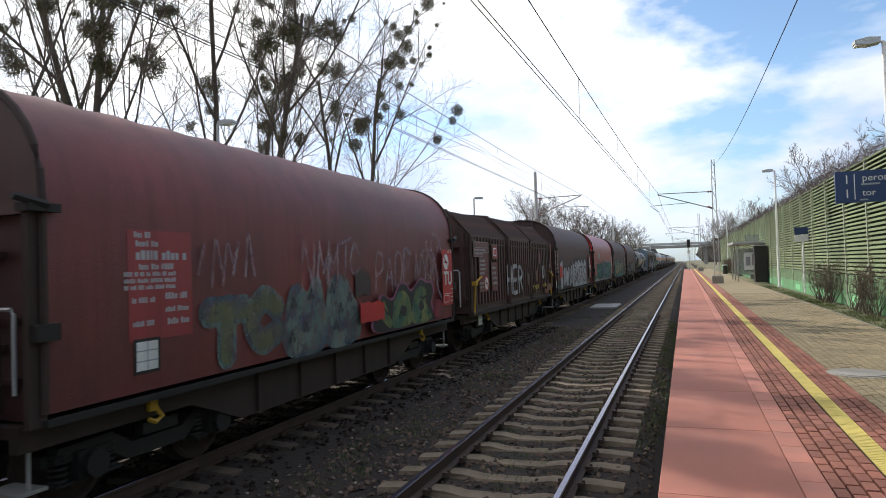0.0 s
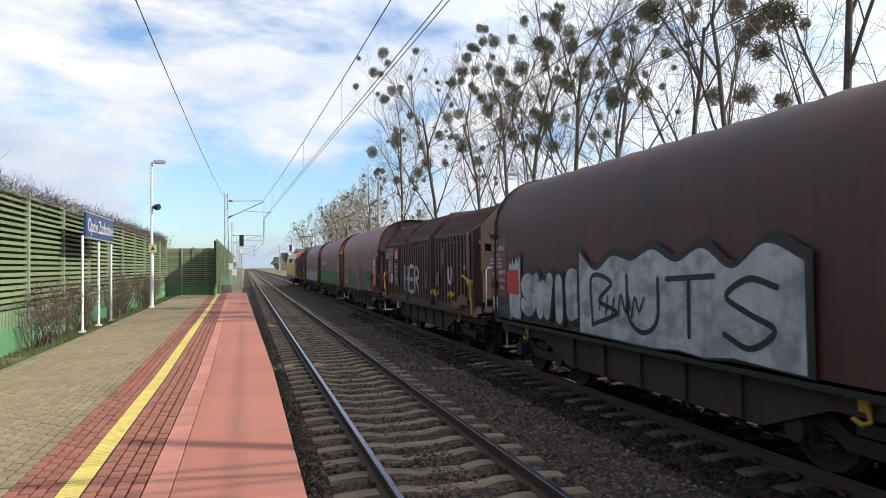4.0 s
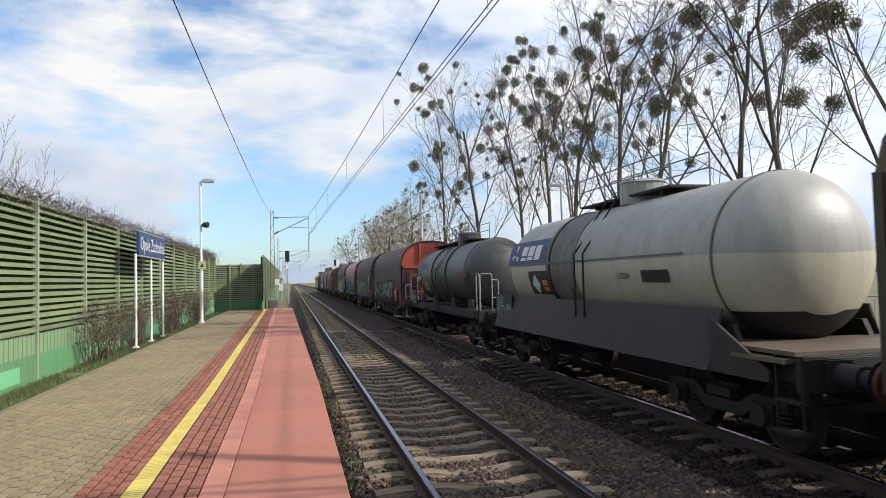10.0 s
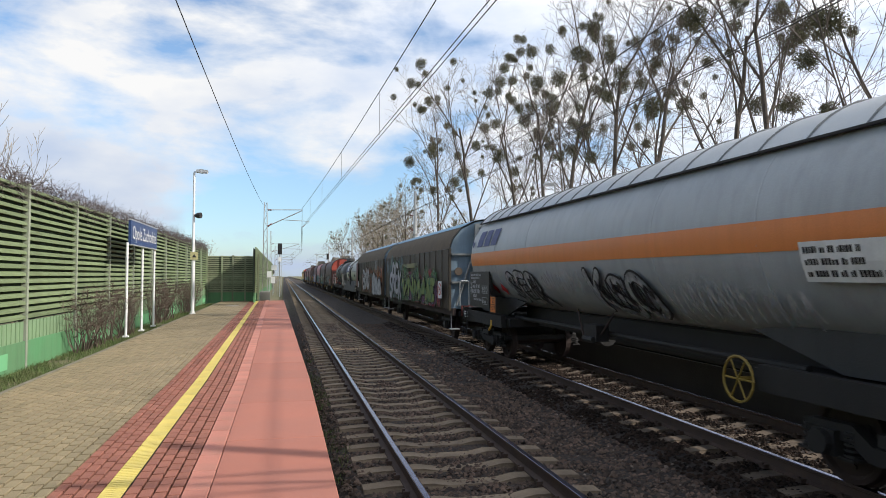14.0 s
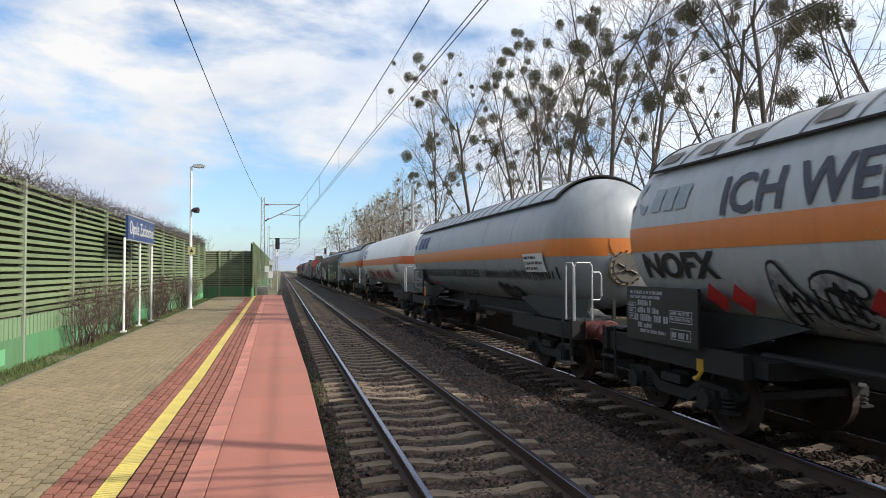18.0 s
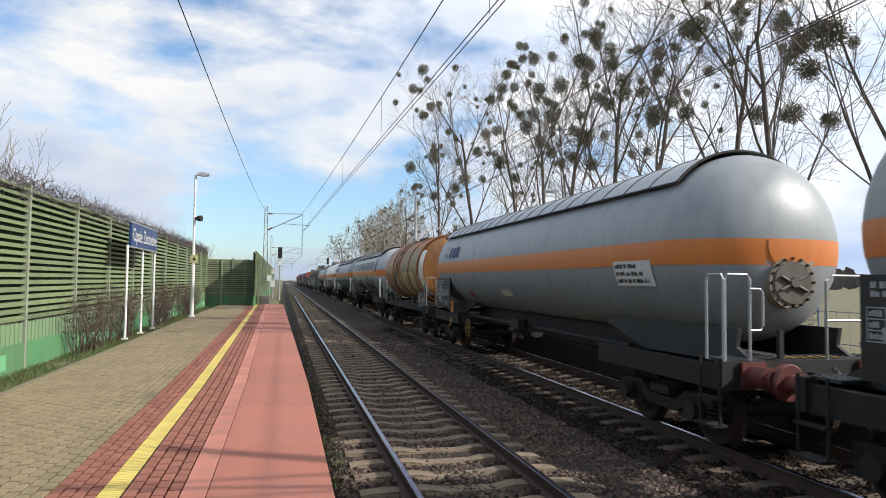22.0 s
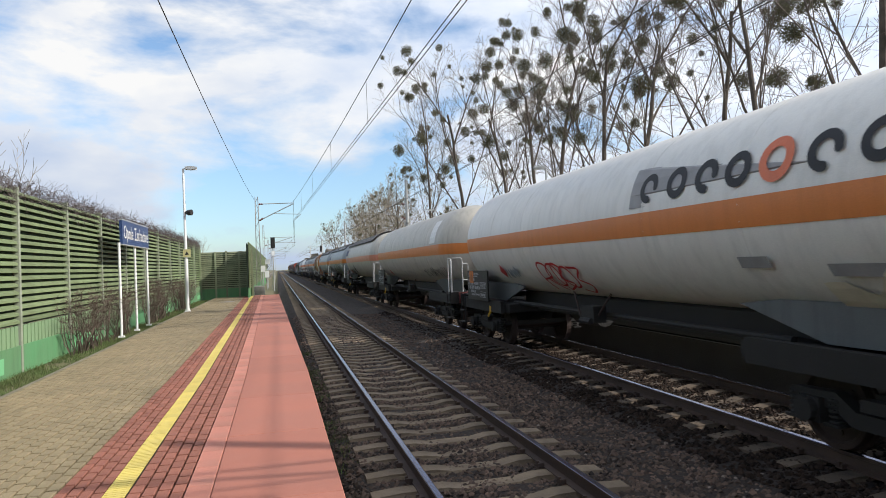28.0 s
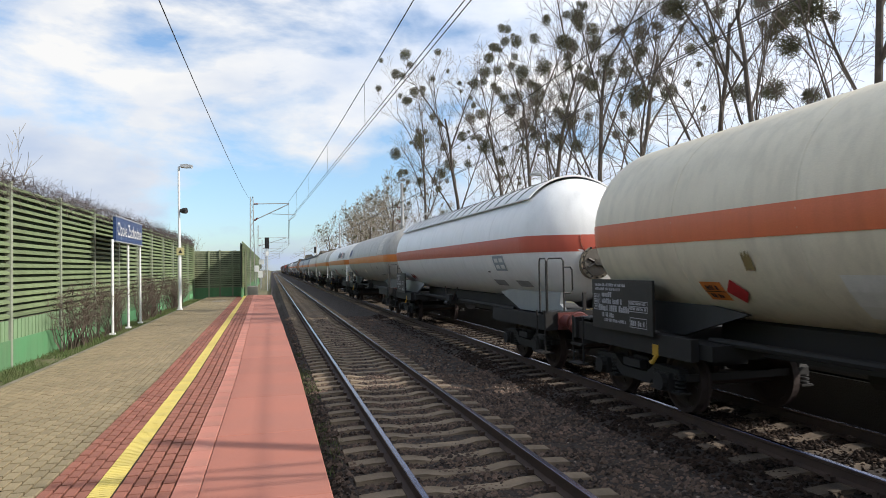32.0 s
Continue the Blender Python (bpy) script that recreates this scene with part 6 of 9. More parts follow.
def van_wagon(label, front, back, roofband="van_blue", inset=0.66):
    """Two-axle sliding-wall van: door panels with battens, curved roof, braced ends."""
    w, L = wagon("sliding_wall_van", label, front, back)
    ye = L / 2 - inset
    prof = [(1.40, 1.12), (1.40, 3.02), (1.30, 3.34), (1.02, 3.68), (0.55, 3.92), (0.0, 4.0)]
    full = [(-x, z) for x, z in prof] + [(x, z) for x, z in reversed(prof[:-1])]
    part("body", Shape().prism([(x * 0.97, z - 0.03) for x, z in full], -ye + 0.1, ye - 0.1), M["van_end"], w, "blue-grey van body", True)
    roof = [p for p in full if p[1] > 2.9]
    rs = Shape()
    rs.sheet([[(x * 1.012, y, z + 0.015) for x, z in roof] for y in np.linspace(-ye, ye, 12)])
    part("roof", rs, M["van_roof"], w, "curved brown roof sheet", True)
    part("roof_ridge", Shape().sheet([[(x, y, z) for x, z in ((-0.98, 3.745), (-0.57, 3.955), (-0.3, 4.0), (0.3, 4.0), (0.57, 3.955), (0.98, 3.745))] for y in (-ye - 0.01, ye + 0.01)]), M[roofband], w, "blue painted ridge")
    for q in (0, 1):
        a, b = (-ye, -0.02) if q == 0 else (0.02, ye)
        for sx in (-1, 1):
            door = part("sliding_wall", Shape().box(sx * 1.39, (a + b) / 2, 2.06, 0.06, b - a - 0.03, 1.94), M["van_brown"], w, "weathered brown sliding wall")
            n = 7
            for k in range(n + 1):
                y = a + 0.06 + (b - a - 0.12) * k / n
                part("batten", Shape().box(sx * 1.425, y, 2.06, 0.035, 0.07, 1.94), M["van_brown"], door)
    part("sole_bar", Shape().box(-1.25, 0, 1.0, 0.12, 2 * ye, 0.24).box(1.25, 0, 1.0, 0.12, 2 * ye, 0.24), M["frame_rust"], w)
    part("floor_frame", Shape().box(0, 0, 0.95, 2.2, 2 * ye, 0.14).box(0, 0, 0.72, 0.9, 3.5, 0.3), M["frame_dark"], w)
    for s in (1, -1):
        ew = part("end_wall", Shape().prism([(x * 0.985, z - 0.01) for x, z in full], *sorted((s * (ye - 0.1), s * (ye - 0.04)))), M["van_end"], w, "blue-grey end wall")
        for z in (1.95, 2.85):
            part("cross_bar", Shape().box(0, s * (ye + 0.02), z, 2.7, 0.1, 0.06), M["pale_frame"], ew)
        part("end_frame", Shape().prism([(-0.72, 1.0), (-0.54, 1.0), (-0.36, 3.0), (-0.5, 3.72), (0.5, 3.72), (0.36, 3.0), (0.54, 1.0), (0.72, 1.0), (0.6, 3.84), (-0.6, 3.84)], *sorted((s * (ye + 0.08), s * (ye + 0.2)))), M["pale_frame"], ew, "pale braced end frame")
        part("brace", Shape().tube([(-1.2, s * (ye + 0.03), 1.2), (-0.45, s * (ye + 0.06), 3.4)], 0.035, 6).tube([(1.2, s * (ye + 0.03), 1.2), (0.45, s * (ye + 0.06), 3.4)], 0.035, 6), M["pale_frame"], ew)
        for x in (-1.39, 1.39):
            part("corner_post", Shape().box(x, s * ye, 2.05, 0.06, 0.06, 2.0), M["van_brown"], ew)
        part("tail_disc", Shape().tube([(-1.12, s * (ye + 0.01), 2.3), (-1.12, s * (ye + 0.05), 2.3)], 0.13, 14), M["tank_seam"], ew, "round tan end plate")
        rails_at(ew, -1.1, s * (ye + 0.12), 1.2, 2.0, 0.3, M["galv"], "x")
        part("step", Shape().box(-1.2, s * (ye - 0.2), 0.45, 0.3, 0.3, 0.03).tube([(-1.3, s * (ye - 0.2), 0.45), (-1.3, s * (ye - 0.2), 0.95)], 0.02, 5), M["galv"], w)
    rolling(w, L, L / 2 - 2.6, BUFFER_RED, True)
    return w, L, Skin(L, "flat", 1.446)


def locomotive(front, back):
    w, L = wagon("locomotive", "red and yellow electric locomotive with a raised pantograph", front, back, "locomotive")
    ye = L / 2 - 0.6
    prof = [(1.45, 0.95), (1.48, 2.6), (1.2, 3.6), (0.9, 3.75), (0.0, 3.8)]
    full = [(-x, z) for x, z in prof] + [(x, z) for x, z in reversed(prof[:-1])]
    part("body", Shape().prism(full, -ye + 1.1, ye - 1.1), M["loco_yellow"], w, "yellow painted body side")
    for s in (1, -1):
        cab = Shape()
        a = [(x, s * (ye - 1.1), z) for x, z in full]
        b = [(x * 0.88, s * (ye - (0.0 if z < 2.0 else (0.35 if z < 3 else 0.8))), z) for x, z in full]
        n = len(a)
        cab.add(a + b, [(i, (i + 1) % n, n + (i + 1) % n, n + i) for i in range(n)] + [tuple(range(n, 2 * n))])
        c = part("cab", cab, M["loco_red"], w, "red cab")
        part("windscreen", Shape().prism([(-1.05, 2.75), (1.05, 2.75), (0.95, 3.35), (-0.95, 3.35)], *sorted((s * (ye - 0.62), s * (ye - 0.3)))), M["glass_dark"], c)
        part("side_window", Shape().box(-1.46, s * (ye - 0.95), 2.85, 0.06, 0.5, 0.5), M["glass_dark"], c)
    part("green_skirt", Shape().box(0, 0, 1.02, 2.96, 2 * ye - 2.3, 0.3), M["p_teal"], w)
    part("grille", Shape().box(-1.44, 0.0, 2.9, 0.05, 6.0, 0.45), M["frame_dark"], w)
    part("underframe", Shape().box(0, 0, 0.75, 2.4, 5.0, 0.5), M["frame_dark"], w)
    pan = part("pantograph", Shape().tube([(-0.5, -5.0, 3.9), (-0.5, -6.4, 4.7), (-0.4, -5.2, 5.55)], 0.03, 5).tube([(0.5, -5.0, 3.9), (0.5, -6.4, 4.7), (0.4, -5.2, 5.55)], 0.03, 5).box(0, -5.2, 5.58, 1.7, 0.25, 0.05), M["frame_dark"], w, "raised pantograph")
    part("pantograph", Shape().box(0, 5.5, 3.95, 1.6, 1.8, 0.08), M["frame_dark"], w)
    rolling(w, L, L / 2 - 4.2)
    return w


# positions of the couplings along the train, back from its head
HEAD = 222.5
locomotive(HEAD, 203.6)
wA, LA, sA = tele_wagon("dark brown ribbed telescopic-hood freight wagon", 203.6, 192.0)
wB, LB, sB = hood_wagon("brown-red hooded freight wagon behind the locomotive", 192.0, 180.1, "hood_maroon", "end_red")
wC, LC, sC = hood_wagon("faded red hooded freight wagon with green graffiti", 180.1, 168.2, "hood_maroon", "end_orange")
wD, LD, sD = hood_wagon("maroon hooded freight wagon with faded green graffiti", 168.2, 156.45, "hood_maroon", "end_rust")
wE, LE, sE = tele_wagon("dark brown ribbed telescopic-hood wagon with white sprayed letters", 156.45, 144.7)
wF, LF, sF = hood_wagon("dull brown hooded freight wagon with white graffiti", 144.7, 132.8, "hood_brown", "end_rust")
wG, LG, sG = hood_wagon("bright red hooded freight wagon with teal graffiti", 132.8, 121.15, "hood_red", "end_red")
wH, LH, sH = hood_wagon("dark brown hooded freight wagon with olive and teal graffiti", 121.15, 109.3, "hood_brown", "end_rust")
wI, LI, sI = hood_wagon("dark maroon hooded freight wagon with grey graffiti and orange ends", 109.3, 97.0, "hood_brown", "end_orange")
wJ, LJ, sJ = chem_tank("sooty black tank wagon with a top walkway", 97.0, 83.9, "tank_black", 1.14, 2.34, walk=(-1.6, 4.6), cut=0.7, rings=((-3.6, "tank_black", 0.02), (-0.9, "tank_black", 0.05), (1.5, "tank_black", 0.05), (3.9, "tank_black", 0.02)))
wK, LK, sK = chem_tank("pale grey streaked tank wagon with a dark frame skirt", 83.9, 71.2, "tank_pale_dirty", 1.17, 2.38, cut=0.2, railed=False)
wL, LL, sL = van_wagon("weathered brown sliding-wall van with silver graffiti", 71.2, 57.05, inset=0.5)
wM, LM, sM = van_wagon("weathered brown sliding-wall van with green graffiti and blue-grey ends", 57.2, 42.2)
wN, LN, sN = gas_tank("grey gas tank wagon with an orange band and graffiti", 42.2, 24.57, "tank_mid", shift=0.0, plate=(1.3, 2.28))
wO, LO, sO = gas_tank("white gas tank wagon with a red-orange band", 24.57, 6.75, "tank_white", "band_vermilion", None, web="frame_grey", shift=0.97)
wP, LP, sP = gas_tank("dirty grey gas tank wagon with an orange band", 6.75, -10.72, shift=1.05, plate=(1.3, 2.2))
wQ, LQ, sQ = gas_tank("pale grey gas tank wagon covered in black sprayed writing", -10.72, -28.08, "tank_pale", shift=1.08)
wR, LR, sR = chem_tank("ochre orange tank wagon with raised rings", -28.08, -40.72, "tank_ochre", 1.38, 2.66, False, shift=1.92, rings=((-4.3, "ochre_ring", 0.05), (-2.4, "ochre_ring", 0.05), (0.0, "ochre_ring", 0.05), (1.65, "ochre_ring", 0.05)))
wS, LS, sS = gas_tank("grey gas tank wagon with a bright orange band", -40.72, -58.61, wheel="wheel_gold", shift=1.98, plate=(1.3, 2.28))
wT, LT, sT = gas_tank("grey gas tank wagon, orange band, faded yellow graffiti", -58.61, -76.45, wheel="wheel_gold", shift=1.59, plate=(1.3, 2.28))
wU, LU, sU = gas_tank("beige gas tank wagon, salmon band, dark sun shield", -76.45, -93.8, "tank_beige", "band_salmon", "shield_dark", shift=1.25)
wV, LV, sV = gas_tank("dirty beige-grey gas tank wagon with an orange band", -93.8, -111.3, "tank_beige", "band_orange", None, shift=1.2)
wW, LW, sW = gas_tank("off-white gas tank wagon with an orange band and red graffiti", -111.3, -128.5, "tank_white", "band_orange", None, web="frame_grey", shift=1.2)
wX, LX, sX = gas_tank("taupe grey gas tank wagon with an orange band", -128.5, -146.8, "tank_taupe", "band_orange", None, web="frame_grey", rail="black", shift=1.5)
wY, LY, sY = gas_tank("clean white gas tank wagon with a dull red band", -146.8, -165.2, "tank_clean", "band_red", "tank_clean", web="tank_grey", rail="black", shift=1.3, rim="tank_clean")
wZ, LZ, sZ = gas_tank("cream gas tank wagon with a vermilion band", -165.2, -182.7, "tank_cream", "band_vermilion", None, shift=1.3)
wZ2, LZ2, sZ2 = gas_tank("cream gas tank wagon at the end of the train", -182.7, -200.2, "tank_cream", "band_vermilion", None, shift=1.3)
wZ3, LZ3, sZ3 = gas_tank("grey gas tank wagon at the end of the train", -200.2, -217.7, "tank_grey", "band_orange", None, shift=1.3)


# ---- lettering and graffiti on the wagons ----
def triad(w, sk, u, v, k, mat):
    """Plain three-armed company mark."""
    arms = []
    for i in range(3):
        a = math.pi / 2 + i * 2.094
        pt = lambda r, b: (u + k * r * math.cos(a + b), v + k * r * math.sin(a + b))
        arms.append([pt(0.15, 0), pt(0.75, -0.45), pt(1.0, -0.25), pt(1.0, 0.3), pt(0.7, 0.1)])
    put(w, sk, "company_mark", mat, arms, "plain three-armed company mark")


def blocks(w, sk, u0, v0, u1, v1, n, mat, slant=0.15):
    """Slanted plain blocks in place of a brand name."""
    cw = (u1 - u0) / n
    h = v1 - v0
    polys = [[(u0 + i * cw, v0), (u0 + (i + 0.78) * cw, v0), (u0 + (i + 0.78) * cw + slant * h, v1), (u0 + i * cw + slant * h, v1)] for i in range(n)]
    for q in polys:
        put(w, sk, "company_block", mat, [q], "plain slanted company block")


def diamond(w, sk, u, v, k, mat="p_red"):
    put(w, sk, "hazard_label", mat, [[(u - k, v), (u, v - k), (u + k, v), (u, v + k)]], "diamond hazard label")


def hazard_plate(w, sk, u, v, a=0.4, b=0.3, body=None):
    put(w, sk, "hazard_plate", "p_orange", [rect(u, v, u + a, v + b)], "orange hazard plate")
    lines(w, sk, "plate_rule", "p_black", [[(u + 0.02, v + b / 2), (u + a - 0.02, v + b / 2)]], 0.015)
    if body:
        words(w, sk, body[0], u + a / 2 + 0.03, v + b * 0.76, b * 0.46, "p_black", "plate_number")
        words(w, sk, body[1], u + a / 2, v + b * 0.26, b * 0.46, "p_black", "plate_number", fit=a * 0.8)
    else:
        bars(w, sk, u + 0.08, v + 0.02, u + a - 0.06, v + b - 0.02, 2, "p_black", 5, "plate_marks")


def info_label(w, sk, u, v, seed, mat="p_white"):
    put(w, sk, "info_label", mat, [rect(u, v, u + 1.15, v + 0.4)], "white information label")
    bars(w, sk, u + 0.05, v + 0.03, u + 1.1, v + 0.38, 3, "p_black", seed, "label_print")


wpaint("board_red", (0.155, 0.034, 0.031), (0.095, 0.028, 0.026), amount=0.6)
wpaint("p_dnavy", (0.045, 0.05, 0.075), (0.03, 0.035, 0.05), amount=0.6)
# C and B: far forward, faded pieces
put(wC, sC, "graffiti", "p_dgreen", [wobble(0.9, 1.12, 10.2, 1.95, 31, 0.15)], "dull green graffiti band")
tag(wC, sC, 1.2, 1.3, 8.0, 0.6, "p_olive", 5, 0.07, 14)
blocks(wC, sC, 1.6, 2.25, 4.2, 2.5, 5, "p_grey", 0)
tu_board(wC, sC, LC)
put(wB, sB, "graffiti", "p_steel", [wobble(0.9, 1.1, 10.0, 1.8, 32, 0.12)], "faded grey graffiti band")

# D: maroon wagon
wpaint("board_bright", (0.30, 0.042, 0.045), (0.21, 0.038, 0.04), amount=0.6)
side_board(wD, sD, 1.62, 1.56, 2.5, 2.64, "board_bright", 3)
throwup(wD, sD, "TC", 2.55, 1.1, 1.75, 0.92, "s_olives", "s_blues", 0.2, None, None, 51, label="faded olive graffiti letters")
put(wD, sD, "graffiti", "s_blues", [blob([(4.25, 1.1), (4.3, 1.85), (4.55, 2.02), (4.8, 1.9), (4.95, 2.08), (5.2, 2.0), (5.25, 1.1)]), blob([(5.3, 1.1), (5.35, 1.9), (5.6, 2.12), (5.95, 2.05), (6.1, 1.85), (6.3, 1.6), (6.35, 1.1)])], "pale blue graffiti letters")
s = Shape()
off = sD.next()
rr = random.Random(6)
for u, v in ((4.45, 1.75), (4.75, 1.4), (4.9, 1.85), (5.5, 1.9), (5.75, 1.6), (5.6, 1.35), (6.05, 1.75), (4.4, 1.3)):
    for du, dv in ((0, 0.05), (-0.05, -0.03), (0.05, -0.03)):
        k = rr.uniform(0.03, 0.045)
        patch(s, sD, [(u + du + k * math.cos(q), v + dv + k * 1.2 * math.sin(q)) for q in (0, 1, 2, 3, 4, 5)], off)
tagged(part("graffiti_dots", s, M["p_black"], wD, tidy=False), kind="stuff")
put(wD, sD, "repaint_patch", "hood_dark", [wobble(6.25, 1.75, 6.8, 2.2, 47, 0.12)], "dark overspray")
tag(wD, sD, 2.6, 2.05, 1.0, 0.6, "s_tag", 8, 0.05, 5)
for body, u, v, wd, hh, sd in (("NM", 4.6, 2.0, 0.8, 0.62, 13), ("MT", 5.3, 2.05, 0.75, 0.55, 14), ("C", 6.0, 2.05, 0.35, 0.45, 15), ("PADE", 6.9, 1.86, 1.55, 0.62, 3), ("NSOK", 8.65, 1.82, 1.3, 0.7, 4)):
    tagged(lines(wD, sD, "graffiti_tag", "s_tag", skeleton_of(body, u, v, wd, hh, tilt=0.12, seed=sd, jitter=0.14), 0.06), "pale grey sprayed tag", kind="stuff")
tagged(lines(wD, sD, "graffiti_tag", "s_tag", [[(9.5, 1.9), (9.55, 2.5), (9.75, 2.85), (10.0, 2.8), (10.2, 2.55)], [(9.75, 2.3), (9.9, 1.75), (10.1, 1.55)], [(9.2, 1.95), (9.3, 2.7)], [(9.3, 2.7), (9.5, 2.35), (9.75, 2.35)]], 0.07), "pale grey sprayed swirl", kind="stuff")
# green bubble letters with a black edge and a pink rim
edge = [(6.95, 1.10), (6.98, 1.52), (7.15, 1.70), (7.42, 1.62), (7.62, 1.62), (7.85, 1.84), (8.12, 1.87), (8.4, 1.72), (8.62, 1.82), (8.9, 1.93), (9.2, 1.86), (9.48, 1.84), (9.6, 1.66), (9.45, 1.45), (9.6, 1.22), (9.7, 1.10)]
put(wD, sD, "graffiti_rim", "p_pink", [blob([(u + 0.08 * (u - 8.3) / 1.4, v + (0.045 if v > 1.2 else 0)) for u, v in edge])], "pink sprayed rim")
put(wD, sD, "graffiti_outline", "p_black", [blob(edge)])
for pts in ([(7.45, 1.12), (7.1, 1.3), (7.03, 1.5), (7.2, 1.62), (7.35, 1.42), (7.5, 1.24)], [(7.55, 1.12), (7.55, 1.35), (7.65, 1.62), (7.95, 1.76), (8.25, 1.66), (8.4, 1.4), (8.35, 1.12)], [(8.48, 1.12), (8.5, 1.5), (8.7, 1.76), (9.0, 1.80), (9.2, 1.7), (9.15, 1.5), (9.35, 1.3), (9.45, 1.12)]):
    put(wD, sD, "graffiti_letter", "s_greens", [blob(pts)], "green bubble-letter graffiti")
put(wD, sD, "graffiti_eye", "p_black", [blob([(7.9, 1.34), (7.94, 1.48), (8.16, 1.44), (8.12, 1.28)], 0.03)])
put(wD, sD, "graffiti_eye", "p_black", [blob([(8.78, 1.4), (8.88, 1.54), (9.06, 1.4), (8.9, 1.32)], 0.03)])
lines(wD, sD, "graffiti_inner", "p_black", [[(7.1, 1.6), (7.25, 1.42), (7.42, 1.36)]], 0.05)
lines(wD, sD, "graffiti_inner", "p_black", [[(9.15, 1.6), (8.98, 1.56), (8.85, 1.6)]], 0.05)
put(wD, sD, "repaint_patch", "p_red", [wobble(6.28, 1.3, 7.18, 1.62, 46, 0.03)], "red overpainted rectangle")
put(wD, sD, "graffiti", "s_reds", [blob([(9.65, 1.12), (9.62, 1.4), (9.85, 1.5), (10.1, 1.42), (10.15, 1.12)])], "dull red spray")
tu_board(wD, sD, LD)
part("hand_grip", Shape().tube([(-1.46, LD / 2 - 10.86, 2.3), (-1.52, LD / 2 - 10.86, 2.3), (-1.52, LD / 2 - 10.86, 2.55), (-1.46, LD / 2 - 10.86, 2.55)], 0.015, 5), M["frame_dark"], wD)
words(wD, Skin(LD, "flat", 1.3), "WUFF", 11.15, 1.05, 0.22, "p_white", "graffiti_tag")
part("tail_lamp", Shape().tube([(-1.3, -LD / 2 + 0.55, 1.62), (-1.3, -LD / 2 + 0.47, 1.62)], 0.06, 10), M["lamp_red"], wD, "red tail lens")

# E: ribbed wagon
ring0 = lambda u, v, k: [(u + k * math.cos(a * math.pi / 8), v + k * math.sin(a * math.pi / 8)) for a in range(16)]
wpaint("rust_bright", (0.20, 0.062, 0.038), (0.12, 0.045, 0.032), amount=0.7)
put(wE, sE, "load_table", "p_brown", [rect(0.85, 2.42, 2.2, 2.82)], "load table")
lines(wE, sE, "table_frame", "p_grey", [[(0.9, 2.8), (2.2, 2.8)], [(0.88, 2.66), (2.2, 2.66)], [(0.86, 2.54), (2.2, 2.54)], [(0.86, 2.44), (1.7, 2.44)]] + [[(0.95 + 0.16 * i, 2.54), (0.95 + 0.16 * i, 2.8)] for i in range(9)], 0.016)
bars(wE, sE, 0.95, 2.46, 2.15, 2.66, 2, "p_silver", 9)
put(wE, sE, "data_board", "board_red", [rect(1.3, 1.52, 2.16, 2.42)], "painted data board")
bars(wE, sE, 1.38, 1.95, 1.95, 2.38, 4, "p_silver", 10)
bars(wE, sE, 1.35, 1.6, 1.75, 1.8, 2, "p_silver", 11)
no_hump(wE, sE, 1.93, 1.73, 0.2)
put(wE, sE, "data_board", "board_red", [rect(2.42, 1.5, 3.05, 2.28)], "painted data board")
put(wE, sE, "data_board", "board_red", [rect(2.5, 2.36, 3.1, 2.78)], "painted logo board")
put(wE, sE, "logo_square", "p_red", [rect(2.6, 2.42, 3.0, 2.7)], "red and white square mark")
put(wE, sE, "logo_frame", "p_white", [rect(2.64, 2.45, 2.96, 2.67)])
put(wE, sE, "logo_core", "p_red", [rect(2.68, 2.48, 2.79, 2.64), rect(2.82, 2.48, 2.92, 2.64)])
bars(wE, sE, 2.48, 1.65, 3.0, 2.2, 4, "p_silver", 12)
lines(wE, sE, "graffiti", "s_white", skeleton_of("HER", 4.05, 1.36, 2.0, 0.76, seed=5, jitter=0.05), 0.13, "white sprayed letters")
put(wE, sE, "paint_mark", "end_rust", [wobble(6.7, 1.5, 7.0, 1.95, 3, 0.04)], "rust-red paint mark")
for u0, v0, u1, v1, sd in ((0.75, 1.35, 0.85, 1.75, 1), (0.75, 2.65, 0.9, 2.88, 2), (10.8, 1.4, 10.95, 2.7, 3), (5.9, 1.1, 6.1, 1.4, 4), (7.9, 1.2, 8.1, 1.5, 5)):
    put(wE, sE, "rust_stain", "end_rust", [wobble(u0, v0, u1, v1, 60 + sd, 0.05, 4)], "orange rust stain")
words(wE, sE, "U", 9.33, 1.88, 0.56, "s_white", bold=0.045)
put(wE, sE, "round_label", "p_silver", [ring0(10.55, 2.12, 0.07)], "round white label")
for u0, v0, u1, v1, sd in ((8.05, 1.62, 8.3, 1.98, 71), (9.95, 1.2, 10.75, 1.42, 72), (8.6, 2.2, 8.75, 2.6, 73), (10.72, 2.0, 10.9, 3.0, 74), (9.5, 1.12, 10.2, 1.3, 75)):
    put(wE, sE, "rust_stain", "rust_bright", [wobble(u0, v0, u1, v1, sd, 0.05, 4)], "bright rust stain")
tag(wE, sE, 7.35, 1.32, 1.0, 0.2, "p_yellow", 15, 0.03, 8)
tag(wE, sE, 9.18, 1.34, 0.55, 0.18, "p_yellow", 16, 0.03, 5)
fl = Skin(LE, "flat", 1.262)
put(wE, fl, "paper_frame", "p_black", [rect(1.75, 0.62, 2.15, 0.92)])
put(wE, fl, "paper_label", "p_white", [rect(1.78, 0.64, 2.12, 0.9)], "white paper label")
lines(wE, fl, "label_grid", "p_steel", [[(1.78, 0.73), (2.12, 0.73)], [(1.78, 0.81), (2.12, 0.81)], [(1.9, 0.64), (1.9, 0.9)], [(2.02, 0.64), (2.02, 0.9)]], 0.01)

